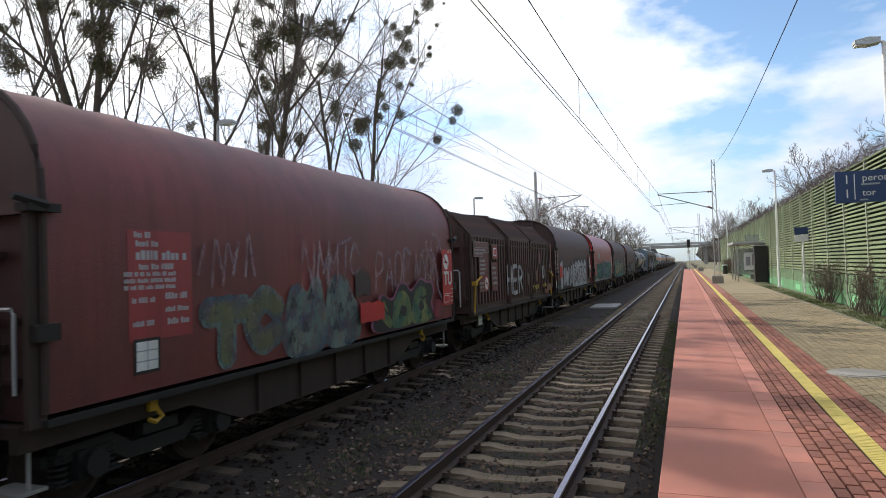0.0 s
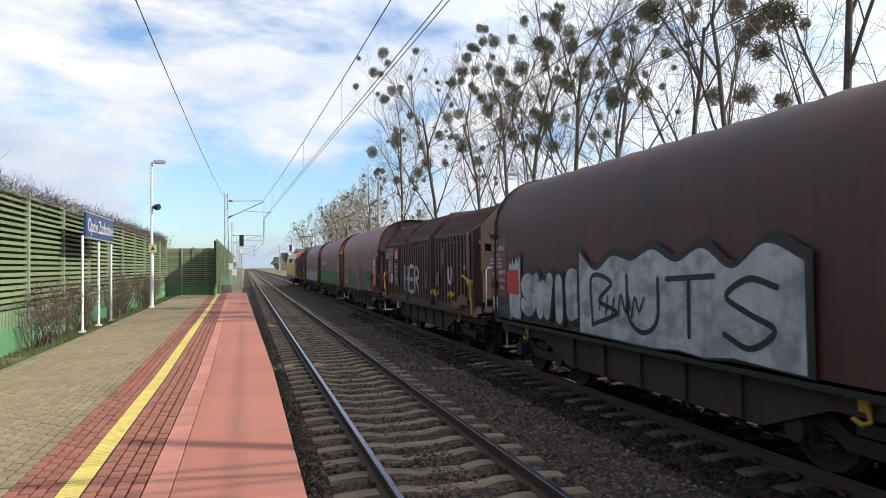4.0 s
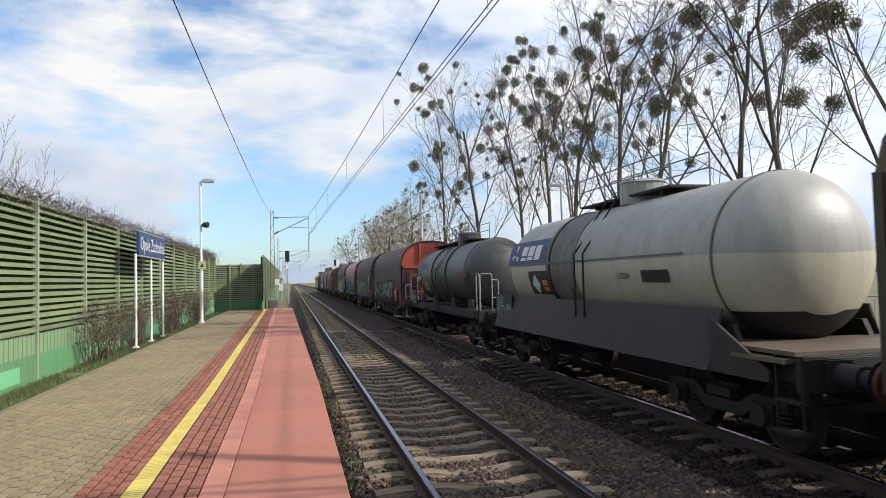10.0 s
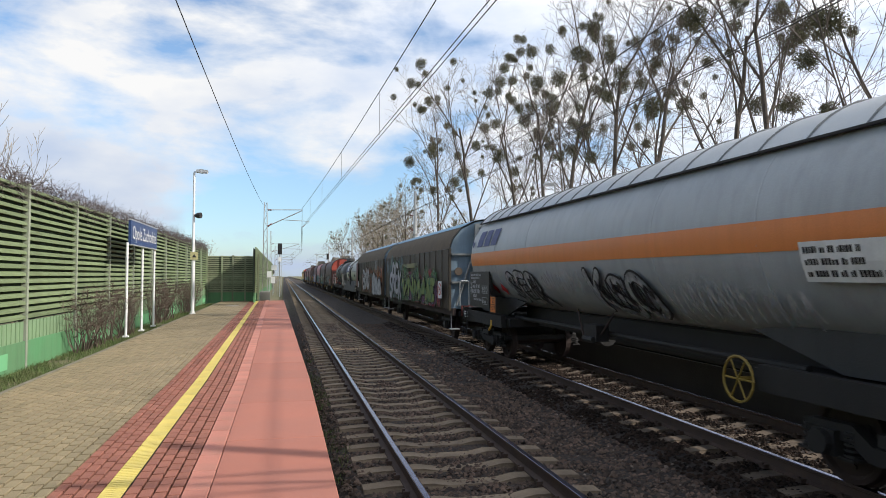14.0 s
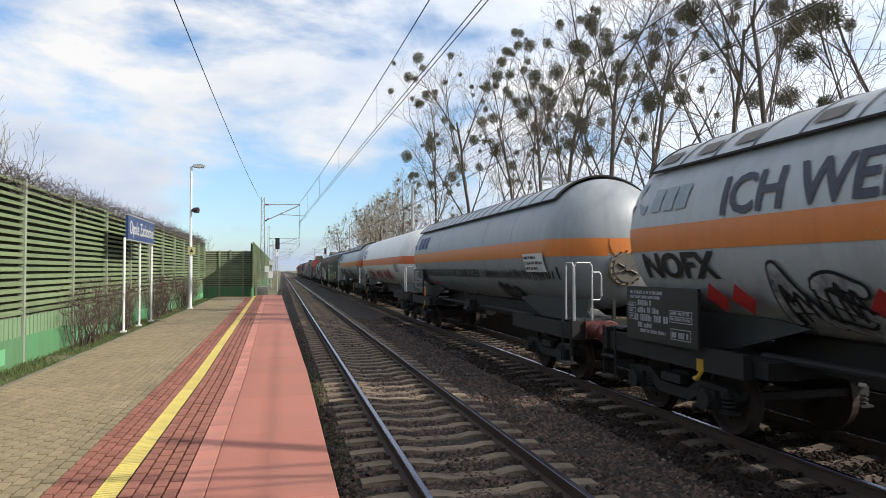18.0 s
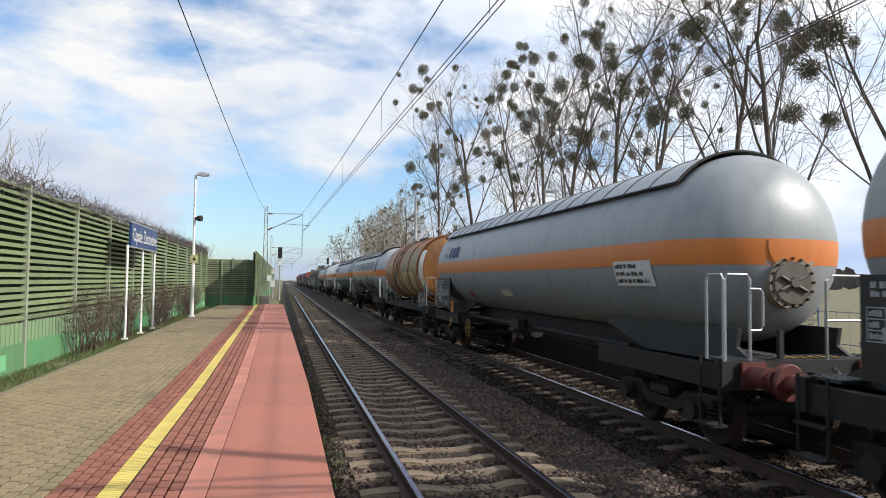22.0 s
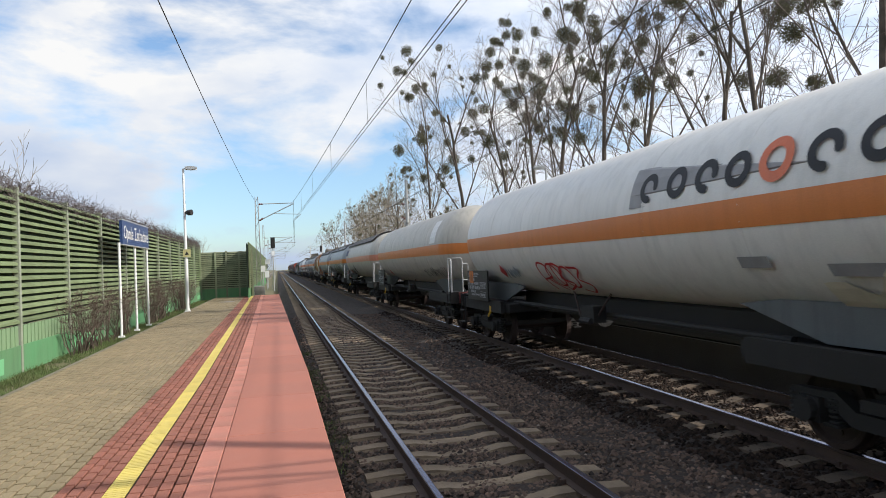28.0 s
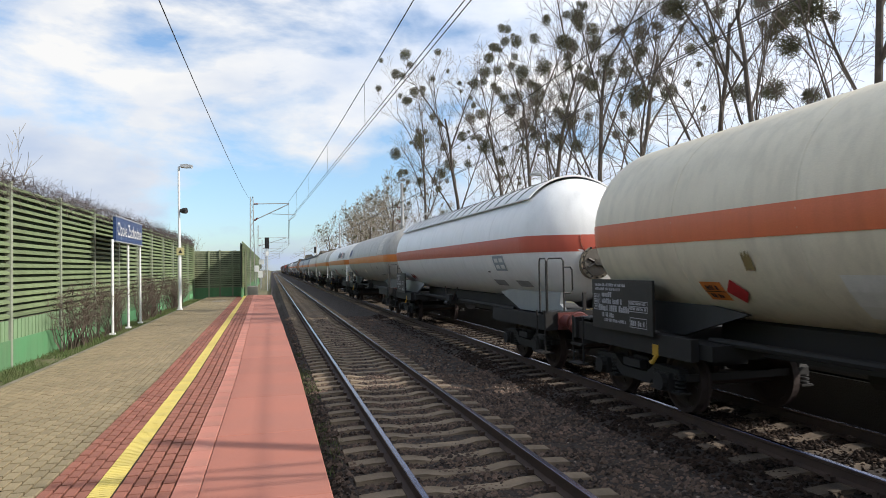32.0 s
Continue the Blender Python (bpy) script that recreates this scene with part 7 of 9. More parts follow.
# F: white throw-up
side_board(wF, sF, 0.45, 1.5, 1.3, 2.82, "p_brown", 4)
tag(wF, sF, 0.5, 1.12, 1.0, 0.25, "p_teal", 18, 0.03, 7)
put(wF, sF, "graffiti_outline", "p_black", [wobble(1.45, 1.08, 2.15, 2.3, 51, 0.15)])
put(wF, sF, "graffiti", "s_silver", [wobble(1.52, 1.1, 2.1, 2.22, 51, 0.12)], "white graffiti cap")
put(wF, sF, "repaint_patch", "p_red", [rect(1.4, 1.58, 2.02, 2.06)], "red overpainted rectangle")
throwup(wF, sF, "SWIB", 2.0, 1.08, 3.0, 1.05, "s_silver", "p_black", 0.24, None, None, 9, label="white bubble-letter graffiti")
put(wF, sF, "graffiti_outline", "p_black", [wobble(4.5, 1.08, 9.2, 2.3, 52, 0.18)])
put(wF, sF, "graffiti", "s_silver", [wobble(4.58, 1.1, 9.1, 2.2, 52, 0.16)], "broad white graffiti letters")
lines(wF, sF, "graffiti_inner", "p_black", skeleton_of("BUTS", 4.9, 1.25, 3.9, 0.75, seed=8), 0.07)
tag(wF, sF, 5.2, 1.4, 1.1, 0.35, "p_black", 19, 0.035, 6)
tu_board(wF, sF, LF, "p_brown", "TTU")

# G: red wagon
put(wG, sG, "graffiti_rim", "p_silver", [wobble(0.95, 1.1, 9.5, 2.1, 61, 0.1)], "pale spray haze")
throwup(wG, sG, "CYONE", 1.0, 1.15, 3.6, 0.98, "s_teals", "p_black", 0.17, None, "p_lime", 11, label="teal graffiti letters")
put(wG, sG, "graffiti", "p_pale", [wobble(4.75, 1.15, 6.1, 2.25, 62, 0.15)], "pale graffiti figure")
tag(wG, sG, 4.8, 1.2, 1.2, 0.9, "p_blue", 21, 0.05, 6)
throwup(wG, sG, "ZITTA", 5.9, 1.08, 3.55, 1.15, "s_teals", "p_black", 0.2, None, "p_silver", 12, tilt=0.12, label="teal graffiti letters")
tu_board(wG, sG, LG, "hood_red", "TTU", 9.4, 0.68)
put(wG, sG, "logo_frame", "p_silver", [rect(2.05, 2.35, 2.7, 2.7)])
put(wG, sG, "data_board", "end_red", [rect(0.3, 1.4, 0.95, 2.6)], "red data board")
bars(wG, sG, 0.36, 1.6, 0.9, 2.5, 6, "p_silver", 22)

# H: olive letters on teal
side_board(wH, sH, 0.36, 1.5, 1.14, 2.76, "p_brown", 6)
tag(wH, sH, 0.4, 1.1, 1.0, 0.22, "p_grey", 25, 0.028, 9)
put(wH, sH, "graffiti_ground", "s_teals", [wobble(1.4, 1.08, 8.2, 2.2, 71, 0.2, 12)], "teal graffiti background")
s = Shape()
off = sH.next()
rr = random.Random(8)
for _ in range(90):
    u, v, k = rr.uniform(1.55, 8.0), rr.choice((rr.uniform(1.95, 2.2), rr.uniform(1.15, 1.3))), rr.uniform(0.02, 0.04)
    patch(s, sH, [(u + k * math.cos(a), v + k * math.sin(a)) for a in (0, 1.2, 2.4, 3.6, 4.8)], off)
tagged(part("graffiti_dots", s, M["p_black"], wH, tidy=False), kind="stuff")
throwup(wH, sH, "OSKY", 1.7, 1.10, 6.2, 1.08, "s_yolive", "p_black", 0.28, "p_silver", None, 14, label="olive bubble-letter graffiti")
tu_board(wH, sH, LH, "p_brown", "TTU", 9.4, 0.72)
tag(wH, sH, 8.3, 1.1, 1.0, 0.25, "p_silver", 26, 0.03, 5)

# I: grey pieces
part("notice", Shape().box(0.72, -(LI / 2 - 0.72) - 0.012, 3.3, 0.26, 0.012, 0.4), M["p_gold"], wI, "yellow warning notice")
part("notice_mark", Shape().box(0.72, -(LI / 2 - 0.72) - 0.02, 3.36, 0.14, 0.006, 0.14).box(0.72, -(LI / 2 - 0.72) - 0.02, 3.2, 0.18, 0.006, 0.04), M["p_black"], wI)
side_board(wI, sI, 0.75, 1.5, 1.4, 2.3, "p_brown", 7)
put(wI, sI, "graffiti_ground", "s_dark", [wobble(1.5, 1.1, 9.4, 1.95, 81, 0.22, 14)], "dark spray ground")
throwup(wI, sI, "UAID", 1.6, 1.1, 3.2, 1.0, "s_grey", "s_dark", 0.24, None, None, 15, label="grey graffiti letters")
throwup(wI, sI, "KOET", 4.9, 1.1, 4.5, 1.1, "s_grey", "s_dark", 0.3, None, None, 16, label="grey graffiti letters")
lines(wI, sI, "graffiti_inner", "s_white", [[(4.9, 1.3), (5.3, 1.7), (5.9, 2.0)]], 0.05)
tag(wI, sI, 4.3, 2.2, 1.4, 0.3, "p_olive", 28, 0.04, 5)
put(wI, sI, "sign_board", "end_orange", [rect(9.6, 1.1, 10.4, 1.75)], "orange sign board")
no_hump(wI, sI, 10.0, 1.48, 0.2)

# J: black tank
blocks(wJ, sJ, 1.95, 2.6, 3.9, 2.86, 6, "tank_black_mark", 0.0)
ring = lambda u, v, k: [(u + k * math.cos(a * math.pi / 10), v + k * math.sin(a * math.pi / 10)) for a in range(21)]
lines(wJ, sJ, "company_ring", "tank_black_mark", [ring(1.62, 2.74, 0.15)], 0.07)
hazard_plate(wJ, sJ, 3.05, 1.74, 0.5, 0.3)
diamond(wJ, sJ, 3.85, 1.85, 0.27, "p_white")
diamond(wJ, sJ, 3.85, 1.85, 0.2, "p_maroon")
put(wJ, sJ, "plate", "p_grey", [rect(1.9, 2.18, 2.9, 2.3)])
put(wJ, sJ, "plate", "p_brown", [rect(9.9, 2.2, 10.6, 2.36), rect(9.4, 2.25, 9.8, 2.4)])

# K: streaked pale tank with a dark skirt
HK = LK / 2 - 1.45
for sx in (-1, 1):
    part("side_skirt", Shape().prism([(sx * 1.16, 1.70), (sx * 1.12, 1.70), (sx * 1.36, 0.92), (sx * 1.4, 0.92)], -HK + 0.75, LK / 2 - 1.2), M["skirt_brown"], wK, "dark brown sloping side skirt")
    part("skirt_end", Shape().prism([(-HK + 0.75, 1.62), (-HK + 0.75, 0.92), (-HK - 0.35, 0.92), (-HK - 0.35, 1.05)], sx * 1.34 - 0.02, sx * 1.34 + 0.02, "x"), M["skirt_brown"], wK, "brown gusset behind the skirt")
    part("deck_bracket", Shape().box(sx * 1.2, -LK / 2 + 1.3, 1.18, 0.34, 0.9, 0.05), M["tank_seam"], wK, "rusty step plate")
    for y in (-3.0, -2.0, 0.6, 2.6):
        part("skirt_mark", Shape().box(sx * 1.295, y, 1.2, 0.02, 0.35, 0.06), M["frame_grey"], wK, "faded white marking")
part("lower_shell", lathe(tank_profile(HK + 0.006, 1.174, 0.805, 12), 40, radians(178), radians(362), 2.38), M["tank_lower"], wK, "cream lower half of the tank", True, at=(0, 0.1, 0))
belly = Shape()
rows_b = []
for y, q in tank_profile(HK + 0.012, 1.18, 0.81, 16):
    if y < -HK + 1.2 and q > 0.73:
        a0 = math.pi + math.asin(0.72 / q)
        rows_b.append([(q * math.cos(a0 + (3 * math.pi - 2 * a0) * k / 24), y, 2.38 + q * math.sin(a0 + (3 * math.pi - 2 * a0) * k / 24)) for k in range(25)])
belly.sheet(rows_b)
part("sooty_belly", belly, M["frame_dark"], wK, "black underside of the tank end", True, at=(0, 0.1, 0))
part("spill_band", lathe([(0.45, 1.177), (1.95, 1.177)], 40, radians(40), radians(225), 2.38), M["tank_streaked"], wK, "sooty streaked spill band under the dome", True)
for y in (0.45, -HK + 0.9):
    part("weld_rib", lathe([(y - 0.02, 1.172), (y - 0.02, 1.184), (y + 0.02, 1.184), (y + 0.02, 1.172)], 44, c=2.38), M["tank_seam"], wK)
put(wK, sK, "company_panel", "p_navy", [rect(1.85, 2.45, 4.4, 3.05)], "navy company panel")
triad(wK, sK, 2.35, 2.72, 0.24, "p_white")
blocks(wK, sK, 2.75, 2.56, 4.1, 2.9, 3, "p_white")
put(wK, sK, "plate", "p_black", [rect(3.3, 1.75, 4.5, 2.3)])
diamond(wK, sK, 3.7, 2.0, 0.24, "p_white")
put(wK, sK, "plate", "p_orange", [rect(4.1, 1.85, 4.4, 2.1)])
lines(wK, sK, "belt_seam", "tank_seam", [[(2.2, 2.46), (LK / 2, 2.46), (LK - 3.0, 2.46)]], 0.03, "brown seam along the tank")
words(wK, sK, "L700H", 7.9, 2.15, 0.16, "p_black")
put(wK, sK, "plate", "p_black", [rect(8.5, 2.05, 9.3, 2.24)])
part("end_deck", Shape().box(0, -LK / 2 + 1.5, 1.26, 2.5, 1.4, 0.05), M["tank_seam"], wK, "rusty plank end deck")
part("belt", lathe([(1.7, 1.17), (1.7, 1.195), (1.78, 1.195), (1.78, 1.17)], 44, c=2.38), M["frame_dark"], wK)

# L: silver letters on an orange glow
put(wL, sL, "graffiti_glow", "s_glow", [wobble(4.0, 1.14, 13.5, 2.55, 91, 0.2, 16)], "orange and rust spray glow")
put(wL, sL, "graffiti_glow", "s_glow", [wobble(4.6, 1.16, 13.3, 2.25, 92, 0.2, 14)])
throwup(wL, sL, "EKID", 4.3, 1.16, 3.9, 1.36, "s_silver", "p_black", 0.23, "p_white", None, 17, tilt=0.06, label="silver graffiti letters", jitter=0.12)
put(wL, sL, "graffiti_outline", "p_black", [blob([(8.15, 1.14), (8.3, 2.1), (8.9, 2.3), (9.5, 2.2), (9.62, 1.6), (9.5, 1.14)])])
put(wL, sL, "graffiti_letter", "s_glow", [blob([(8.4, 1.16), (8.45, 1.9), (8.9, 2.05), (9.3, 1.85), (9.35, 1.4), (9.2, 1.16)])], "rust-red graffiti letter")
for u, k, top in ((9.55, 1.35, 2.32), (10.75, 1.2, 2.12), (11.8, 1.5, 2.0)):
    put(wL, sL, "graffiti_outline", "p_black", [blob([(u, 1.13), (u + 0.05, top - 0.3), (u + 0.35 * k, top + 0.07), (u + 0.8 * k, top), (u + k, top - 0.35), (u + k + 0.1, 1.13)])])
    put(wL, sL, "graffiti_letter", "s_silver", [blob([(u + 0.1, 1.16), (u + 0.15, top - 0.33), (u + 0.38 * k, top - 0.03), (u + 0.76 * k, top - 0.1), (u + 0.9 * k, top - 0.4), (u + k - 0.02, 1.16)])], "broad silver graffiti letter")
lines(wL, sL, "graffiti_inner", "p_black", [[(10.0, 1.2), (10.1, 1.6), (10.35, 1.85)], [(11.1, 1.2), (11.3, 1.6), (11.5, 1.7)], [(12.2, 1.25), (12.6, 1.55), (12.9, 1.3)]], 0.06)
tag(wL, sL, 10.9, 2.3, 0.9, 0.75, "p_grey", 31, 0.06, 5)
put(wL, sL, "notice", "p_brown", [rect(0.85, 1.4, 1.9, 3.0)], "rust-brown panel with marks")
tag(wL, sL, 2.6, 1.9, 1.0, 0.3, "p_lime", 33, 0.035, 5)
put(wL, sL, "paper_label", "p_white", [rect(2.2, 1.35, 2.6, 1.8)], "white paper label")
put(wL, sL, "vent", "p_black", [rect(3.2, 1.35, 3.5, 1.6)])

# M: two pieces
tag(wM, sM, 1.1, 2.15, 0.75, 0.8, "p_pale", 35, 0.06, 5)
put(wM, sM, "graffiti_glow", "s_blues", [wobble(2.05, 1.16, 6.0, 2.85, 101, 0.3, 12)], "pale blue spray glow")
throwup(wM, sM, "SREK", 2.2, 1.2, 3.6, 1.5, "s_silver", "p_black", 0.2, None, "s_dgreen", 18, jitter=0.14, label="grey and green graffiti letters")
put(wM, sM, "graffiti_stripe", "s_yolive", [rect(6.0, 2.48, 9.5, 2.66)], "ochre stripe")
put(wM, sM, "graffiti", "s_reds", [wobble(6.3, 1.15, 13.4, 2.2, 103, 0.25, 12)], "dull red spray ground")
put(wM, sM, "graffiti", "s_dgreen", [wobble(5.95, 1.15, 12.9, 2.35, 104, 0.3, 12)], "dark green graffiti piece")
for u in (7.6, 10.3, 12.2):
    put(wM, sM, "graffiti", "s_purple", [blob([(u, 1.2), (u - 0.1, 1.7), (u + 0.3, 2.15), (u + 0.7, 1.8), (u + 0.6, 1.25)])], "purple graffiti fill")
throwup(wM, sM, "VNMAE", 6.0, 1.15, 6.9, 1.0, "s_mgreen", "s_dark", 0.24, None, None, 19, tilt=0.2, label="yellow-green graffiti letters")
put(wM, sM, "sign_board", "p_white", [rect(13.3, 1.42, 13.85, 1.98)], "white sign plate")
no_hump(wM, sM, 13.57, 1.72, 0.2)

# N
triad(wN, sN, 1.75, 3.2, 0.36, "p_navy")
blocks(wN, sN, 2.35, 2.95, 4.2, 3.4, 3, "p_navy")
for u in (3.15, 3.85):
    diamond(wN, sN, u, 1.75, 0.2)
for body, u0, sd in (("SER", 4.5, 41), ("KSO", 9.1, 42)):
    throwup(wN, sN, body, u0, 1.3, 2.3, 1.05, "s_white", "p_black", 0.13, None, None, sd, tilt=-0.2, label="white graffiti letters with thick black edges")
    tag(wN, sN, u0 + 0.3, 1.5, 1.8, 0.7, "p_black", sd + 5, 0.05, 9)
hand_wheel(wN, -1.32, LN / 2 - 13.3, 0.95, 0.27, "wheel_gold")
tag(wN, sN, 7.0, 1.8, 2.0, 0.5, "s_white", 43, 0.05, 10)
tag(wN, sN, 11.8, 1.5, 2.6, 0.6, "s_white", 44, 0.045, 13)
info_label(wN, sN, 14.45, 2.13, 45)
tag(wN, sN, 16.3, 2.15, 1.6, 0.95, "p_red", 46, 0.035, 14)
fl = Skin(LN, "flat", 1.3)
words(wN, fl, "FEO", 0.95, 1.02, 0.26, "p_white", "graffiti_tag")
hazard_plate(wN, fl, 3.4, 1.22, 0.42, 0.4, ("23", "1077"))

# O
put(wO, sO, "company_panel", "p_blue", [rect(1.3, 2.86, 2.5, 3.4)], "blue company panel")
put(wO, sO, "company_panel", "p_white", [rect(1.75, 2.92, 2.44, 3.34)])
put(wO, sO, "company_panel", "p_steel", [rect(13.2, 2.05, 14.2, 2.5)])
for u0 in (3.0, 6.2, 9.2):
    tag(wO, sO, u0, 1.45, 2.5, 0.85, "p_red", 50 + int(u0), 0.05, 12)
    tag(wO, sO, u0 + 0.2, 1.5, 2.2, 0.7, "p_maroon", 60 + int(u0), 0.045, 8)
diamond(wO, sO, 2.6, 1.7, 0.2)

# P
triad(wP, sP, 0.95, 3.2, 0.36, "p_navy")
blocks(wP, sP, 1.6, 2.95, 3.3, 3.4, 3, "p_navy")
words(wP, sP, "NUR WER DIE REGELN BRICHT WIRD ZUM MENSCHEN!!", 5.95, 2.04, 0.36, "p_black", "graffiti", "black sprayed sentence", fit=7.2, bold=0.008)
tag(wP, sP, 9.75, 1.9, 5.2, 0.28, "p_black", 171, 0.045, 34)
diamond(wP, sP, 3.2, 1.55, 0.2)
tag(wP, sP, 4.6, 1.45, 2.6, 0.35, "p_teal", 71, 0.04, 9)
put(wP, sP, "graffiti", "p_black", [wobble(10.6, 1.15, 12.1, 1.75, 111, 0.14)], "black graffiti blob")
tag(wP, sP, 10.7, 1.25, 1.2, 0.4, "p_silver", 72, 0.03, 6)
info_label(wP, sP, 13.4, 2.12, 73)
fl = Skin(LP, "flat", 1.3)
hazard_plate(wP, fl, 3.4, 1.2, 0.36, 0.34)

# Q: the long sentence
triad(wQ, sQ, 0.75, 3.2, 0.32, "p_steel")
blocks(wQ, sQ, 1.15, 3.0, 2.1, 3.35, 3, "p_steel")
words(wQ, sQ, "ICH WERDE NIEMALS GEHORCHEN", 8.0, 3.05, 0.68, "p_dnavy", "graffiti", "tall dark sprayed sentence", fit=10.4, bold=0.016)
ring = lambda u, v, k: [(u + k * math.cos(a * math.pi / 10), v + k * math.sin(a * math.pi / 10)) for a in range(21)]
lines(wQ, sQ, "graffiti", "p_dnavy", [ring(14.1, 3.06, 0.36)], 0.1)
lines(wQ, sQ, "graffiti", "p_dnavy", skeleton_of("A", 13.83, 2.8, 0.54, 0.52), 0.09)
words(wQ, sQ, "NOFX", 1.75, 2.2, 0.5, "p_black", "graffiti", "black sprayed letters", fit=1.7, bold=0.016)
for u0, body, sd in ((3.3, "AS", 1), (5.1, "3R", 2), (8.7, "BE", 3), (10.4, "OS", 4), (12.1, "G3", 5)):
    throwup(wQ, sQ, body, u0, 1.28, 1.62, 1.0, "s_white", "p_black", 0.13, None, None, 80 + sd, tilt=-0.16, label="white graffiti letters with heavy black edges", jitter=0.16)
    tag(wQ, sQ, u0 + 0.25, 1.42, 1.1, 0.62, "p_black", 90 + sd, 0.05, 7)
words(wQ, sQ, "F.T.P.", 7.6, 2.02, 0.5, "p_black", "graffiti", "black sprayed letters", 0.85)
for u, m in ((2.5, "p_red"), (3.0, "p_red"), (5.0, "p_red")):
    diamond(wQ, sQ, u, 1.82, 0.22, m)
put(wQ, sQ, "repaint_patch", "tank_mid", [rect(1.9, 1.75, 2.25, 2.0)], "grey repainted square")
info_label(wQ, sQ, 13.0, 1.62, 75, "tank_cream")
sQ2 = Skin(LQ, "round", 1.378 + 0.075, 2.71)
for u in (2.0, 2.9, 3.7, 5.0, 5.9, 7.5, 8.6, 9.4, 10.6, 12.0, 12.7, 14.6, 15.3):
    put(wQ, sQ2, "roof_patch", "shield_dark", [rect(u, 3.85, u + 0.42, 4.1)])

# R: ochre tank
put(wR, sR, "repaint_patch", "olive_patch", [rect(5.2, 2.55, 8.5, 3.55)], "olive repainted patch")
put(wR, sR, "repaint_patch", "cream_patch", [rect(5.2, 1.45, 8.0, 2.55), rect(3.2, 1.5, 4.8, 2.5)], "cream repainted patch")
put(wR, sR, "repaint_patch", "tank_cream", [rect(9.1, 1.5, 10.0, 3.4)])
bars(wR, sR, 6.1, 1.65, 7.3, 2.35, 6, "p_black", 77)
put(wR, sR, "plate", "p_steel", [rect(8.75, 2.2, 9.05, 2.45)])
part("top_gangway", Shape().box(0, -0.35, 4.08, 0.6, 1.9, 0.04), M["tank_seam"], wR, "short rusty gangway")
side_arc = [(-1.43, 1.05), (-1.45, 2.4), (-1.41, 2.95), (-1.2, 3.45), (-0.85, 3.82), (-0.45, 4.05)]
lad = Shape()
for y in (0.2, 0.55):
    lad.tube([(x, y, z) for x, z in side_arc], 0.022, 5)
for k in range(13):
    t = k / 12 * (len(side_arc) - 1.001)
    i = int(t)
    p, q = side_arc[i], side_arc[i + 1]
    x, z = p[0] + (q[0] - p[0]) * (t - i), p[1] + (q[1] - p[1]) * (t - i)
    lad.tube([(x, 0.2, z), (x, 0.55, z)], 0.014, 4)
part("ladder", lad, M["tank_seam"], wR, "rusty curved ladder with rungs")
for x in (-0.32, 0.32):
    part("gangway_rail", Shape().box(x, -0.35, 4.12, 0.03, 1.9, 0.07), M["tank_seam"], wR, "rusty gangway edge")

# S, T
for w, sk, sd in ((wS, sS, 1), (wT, sT, 2)):
    triad(w, sk, 0.98, 3.08, 0.26, "p_navy")
    blocks(w, sk, 1.35, 2.9, 2.55, 3.25, 3, "p_navy")
    diamond(w, sk, 3.1, 1.7, 0.2)
    info_label(w, sk, 12.6, 2.12, 120 + sd)
    put(w, sk, "plate", "tank_cream", [rect(6.2, 1.75, 6.9, 1.95)])
    fl = Skin(LS if sd == 1 else LT, "flat", 1.3)
    hazard_plate(w, fl, 3.4, 1.2, 0.36, 0.34)
for u0, m, sd in ((4.8, "s_faded", 1), (7.4, "s_faded", 2), (9.6, "s_faded", 3)):
    put(wT, sT, "graffiti", m, [wobble(u0, 1.05, u0 + 2.3, 2.2, 130 + sd, 0.3)], "washed-out yellow-green graffiti")
    tag(wT, sT, u0 + 0.2, 1.2, 2.0, 0.9, "s_yolive", 140 + sd, 0.04, 9)

# U, V
blocks(wU, sU, 0.75, 2.95, 2.0, 3.42, 4, "p_navy")
hazard_plate(wU, sU, 1.9, 1.55, 0.42, 0.3)
tag(wU, sU, 2.7, 1.4, 2.3, 0.65, "p_black", 150, 0.06, 9)
tag(wU, sU, 4.9, 1.55, 0.8, 0.7, "p_black", 151, 0.07, 5)
fl = Skin(LU, "flat", 1.3)
diamond(wU, Skin(LU, "flat", 1.326), 2.7, 1.7, 0.14)
put(wV, sV, "repaint_patch", "tank_white", [rect(13.2, 2.85, 14.0, 3.7)], "pale repainted patch")
tag(wV, sV, 11.0, 1.5, 3.6, 0.5, "p_black", 152, 0.045, 14)
tag(wV, sV, 6.5, 1.4, 2.4, 0.5, "p_silver", 153, 0.04, 8)
diamond(wV, sV, 3.0, 1.7, 0.2)

# W
put(wW, sW, "company_panel", "p_grey", [rect(9.6, 2.87, 14.6, 3.5)], "grey company panel")
for i, u in enumerate((9.85, 10.55, 11.2, 11.8, 13.1, 13.75)):
    lines(wW, sW, "company_block", "p_black", [ring(u + 0.25, 3.14, 0.17)[: 21 if i % 2 else 16]], 0.11, "plain rounded company mark")
lines(wW, sW, "company_ring", "band_vermilion", [ring(12.68, 3.16, 0.2)], 0.12)
lines(wW, sW, "graffiti", "p_red", [ring(6.0, 1.75, 0.3), ring(6.6, 1.7, 0.28), *skeleton_of("RB3", 5.3, 1.3, 2.1, 0.75, seed=9)], 0.05, "red outlined graffiti")
diamond(wW, sW, 2.95, 1.85, 0.2)
tag(wW, sW, 3.2, 1.65, 0.8, 0.35, "p_steel", 160, 0.06, 5)
put(wW, sW, "rust_stain", "tank_cream", [wobble(13.0, 0.95, 15.6, 1.75, 161, 0.25)], "rusty cream stain low on the tank")
put(wW, sW, "print", "p_grey", [rect(11.9, 1.95, 12.4, 2.1), rect(13.2, 1.85, 14.2, 2.0)])
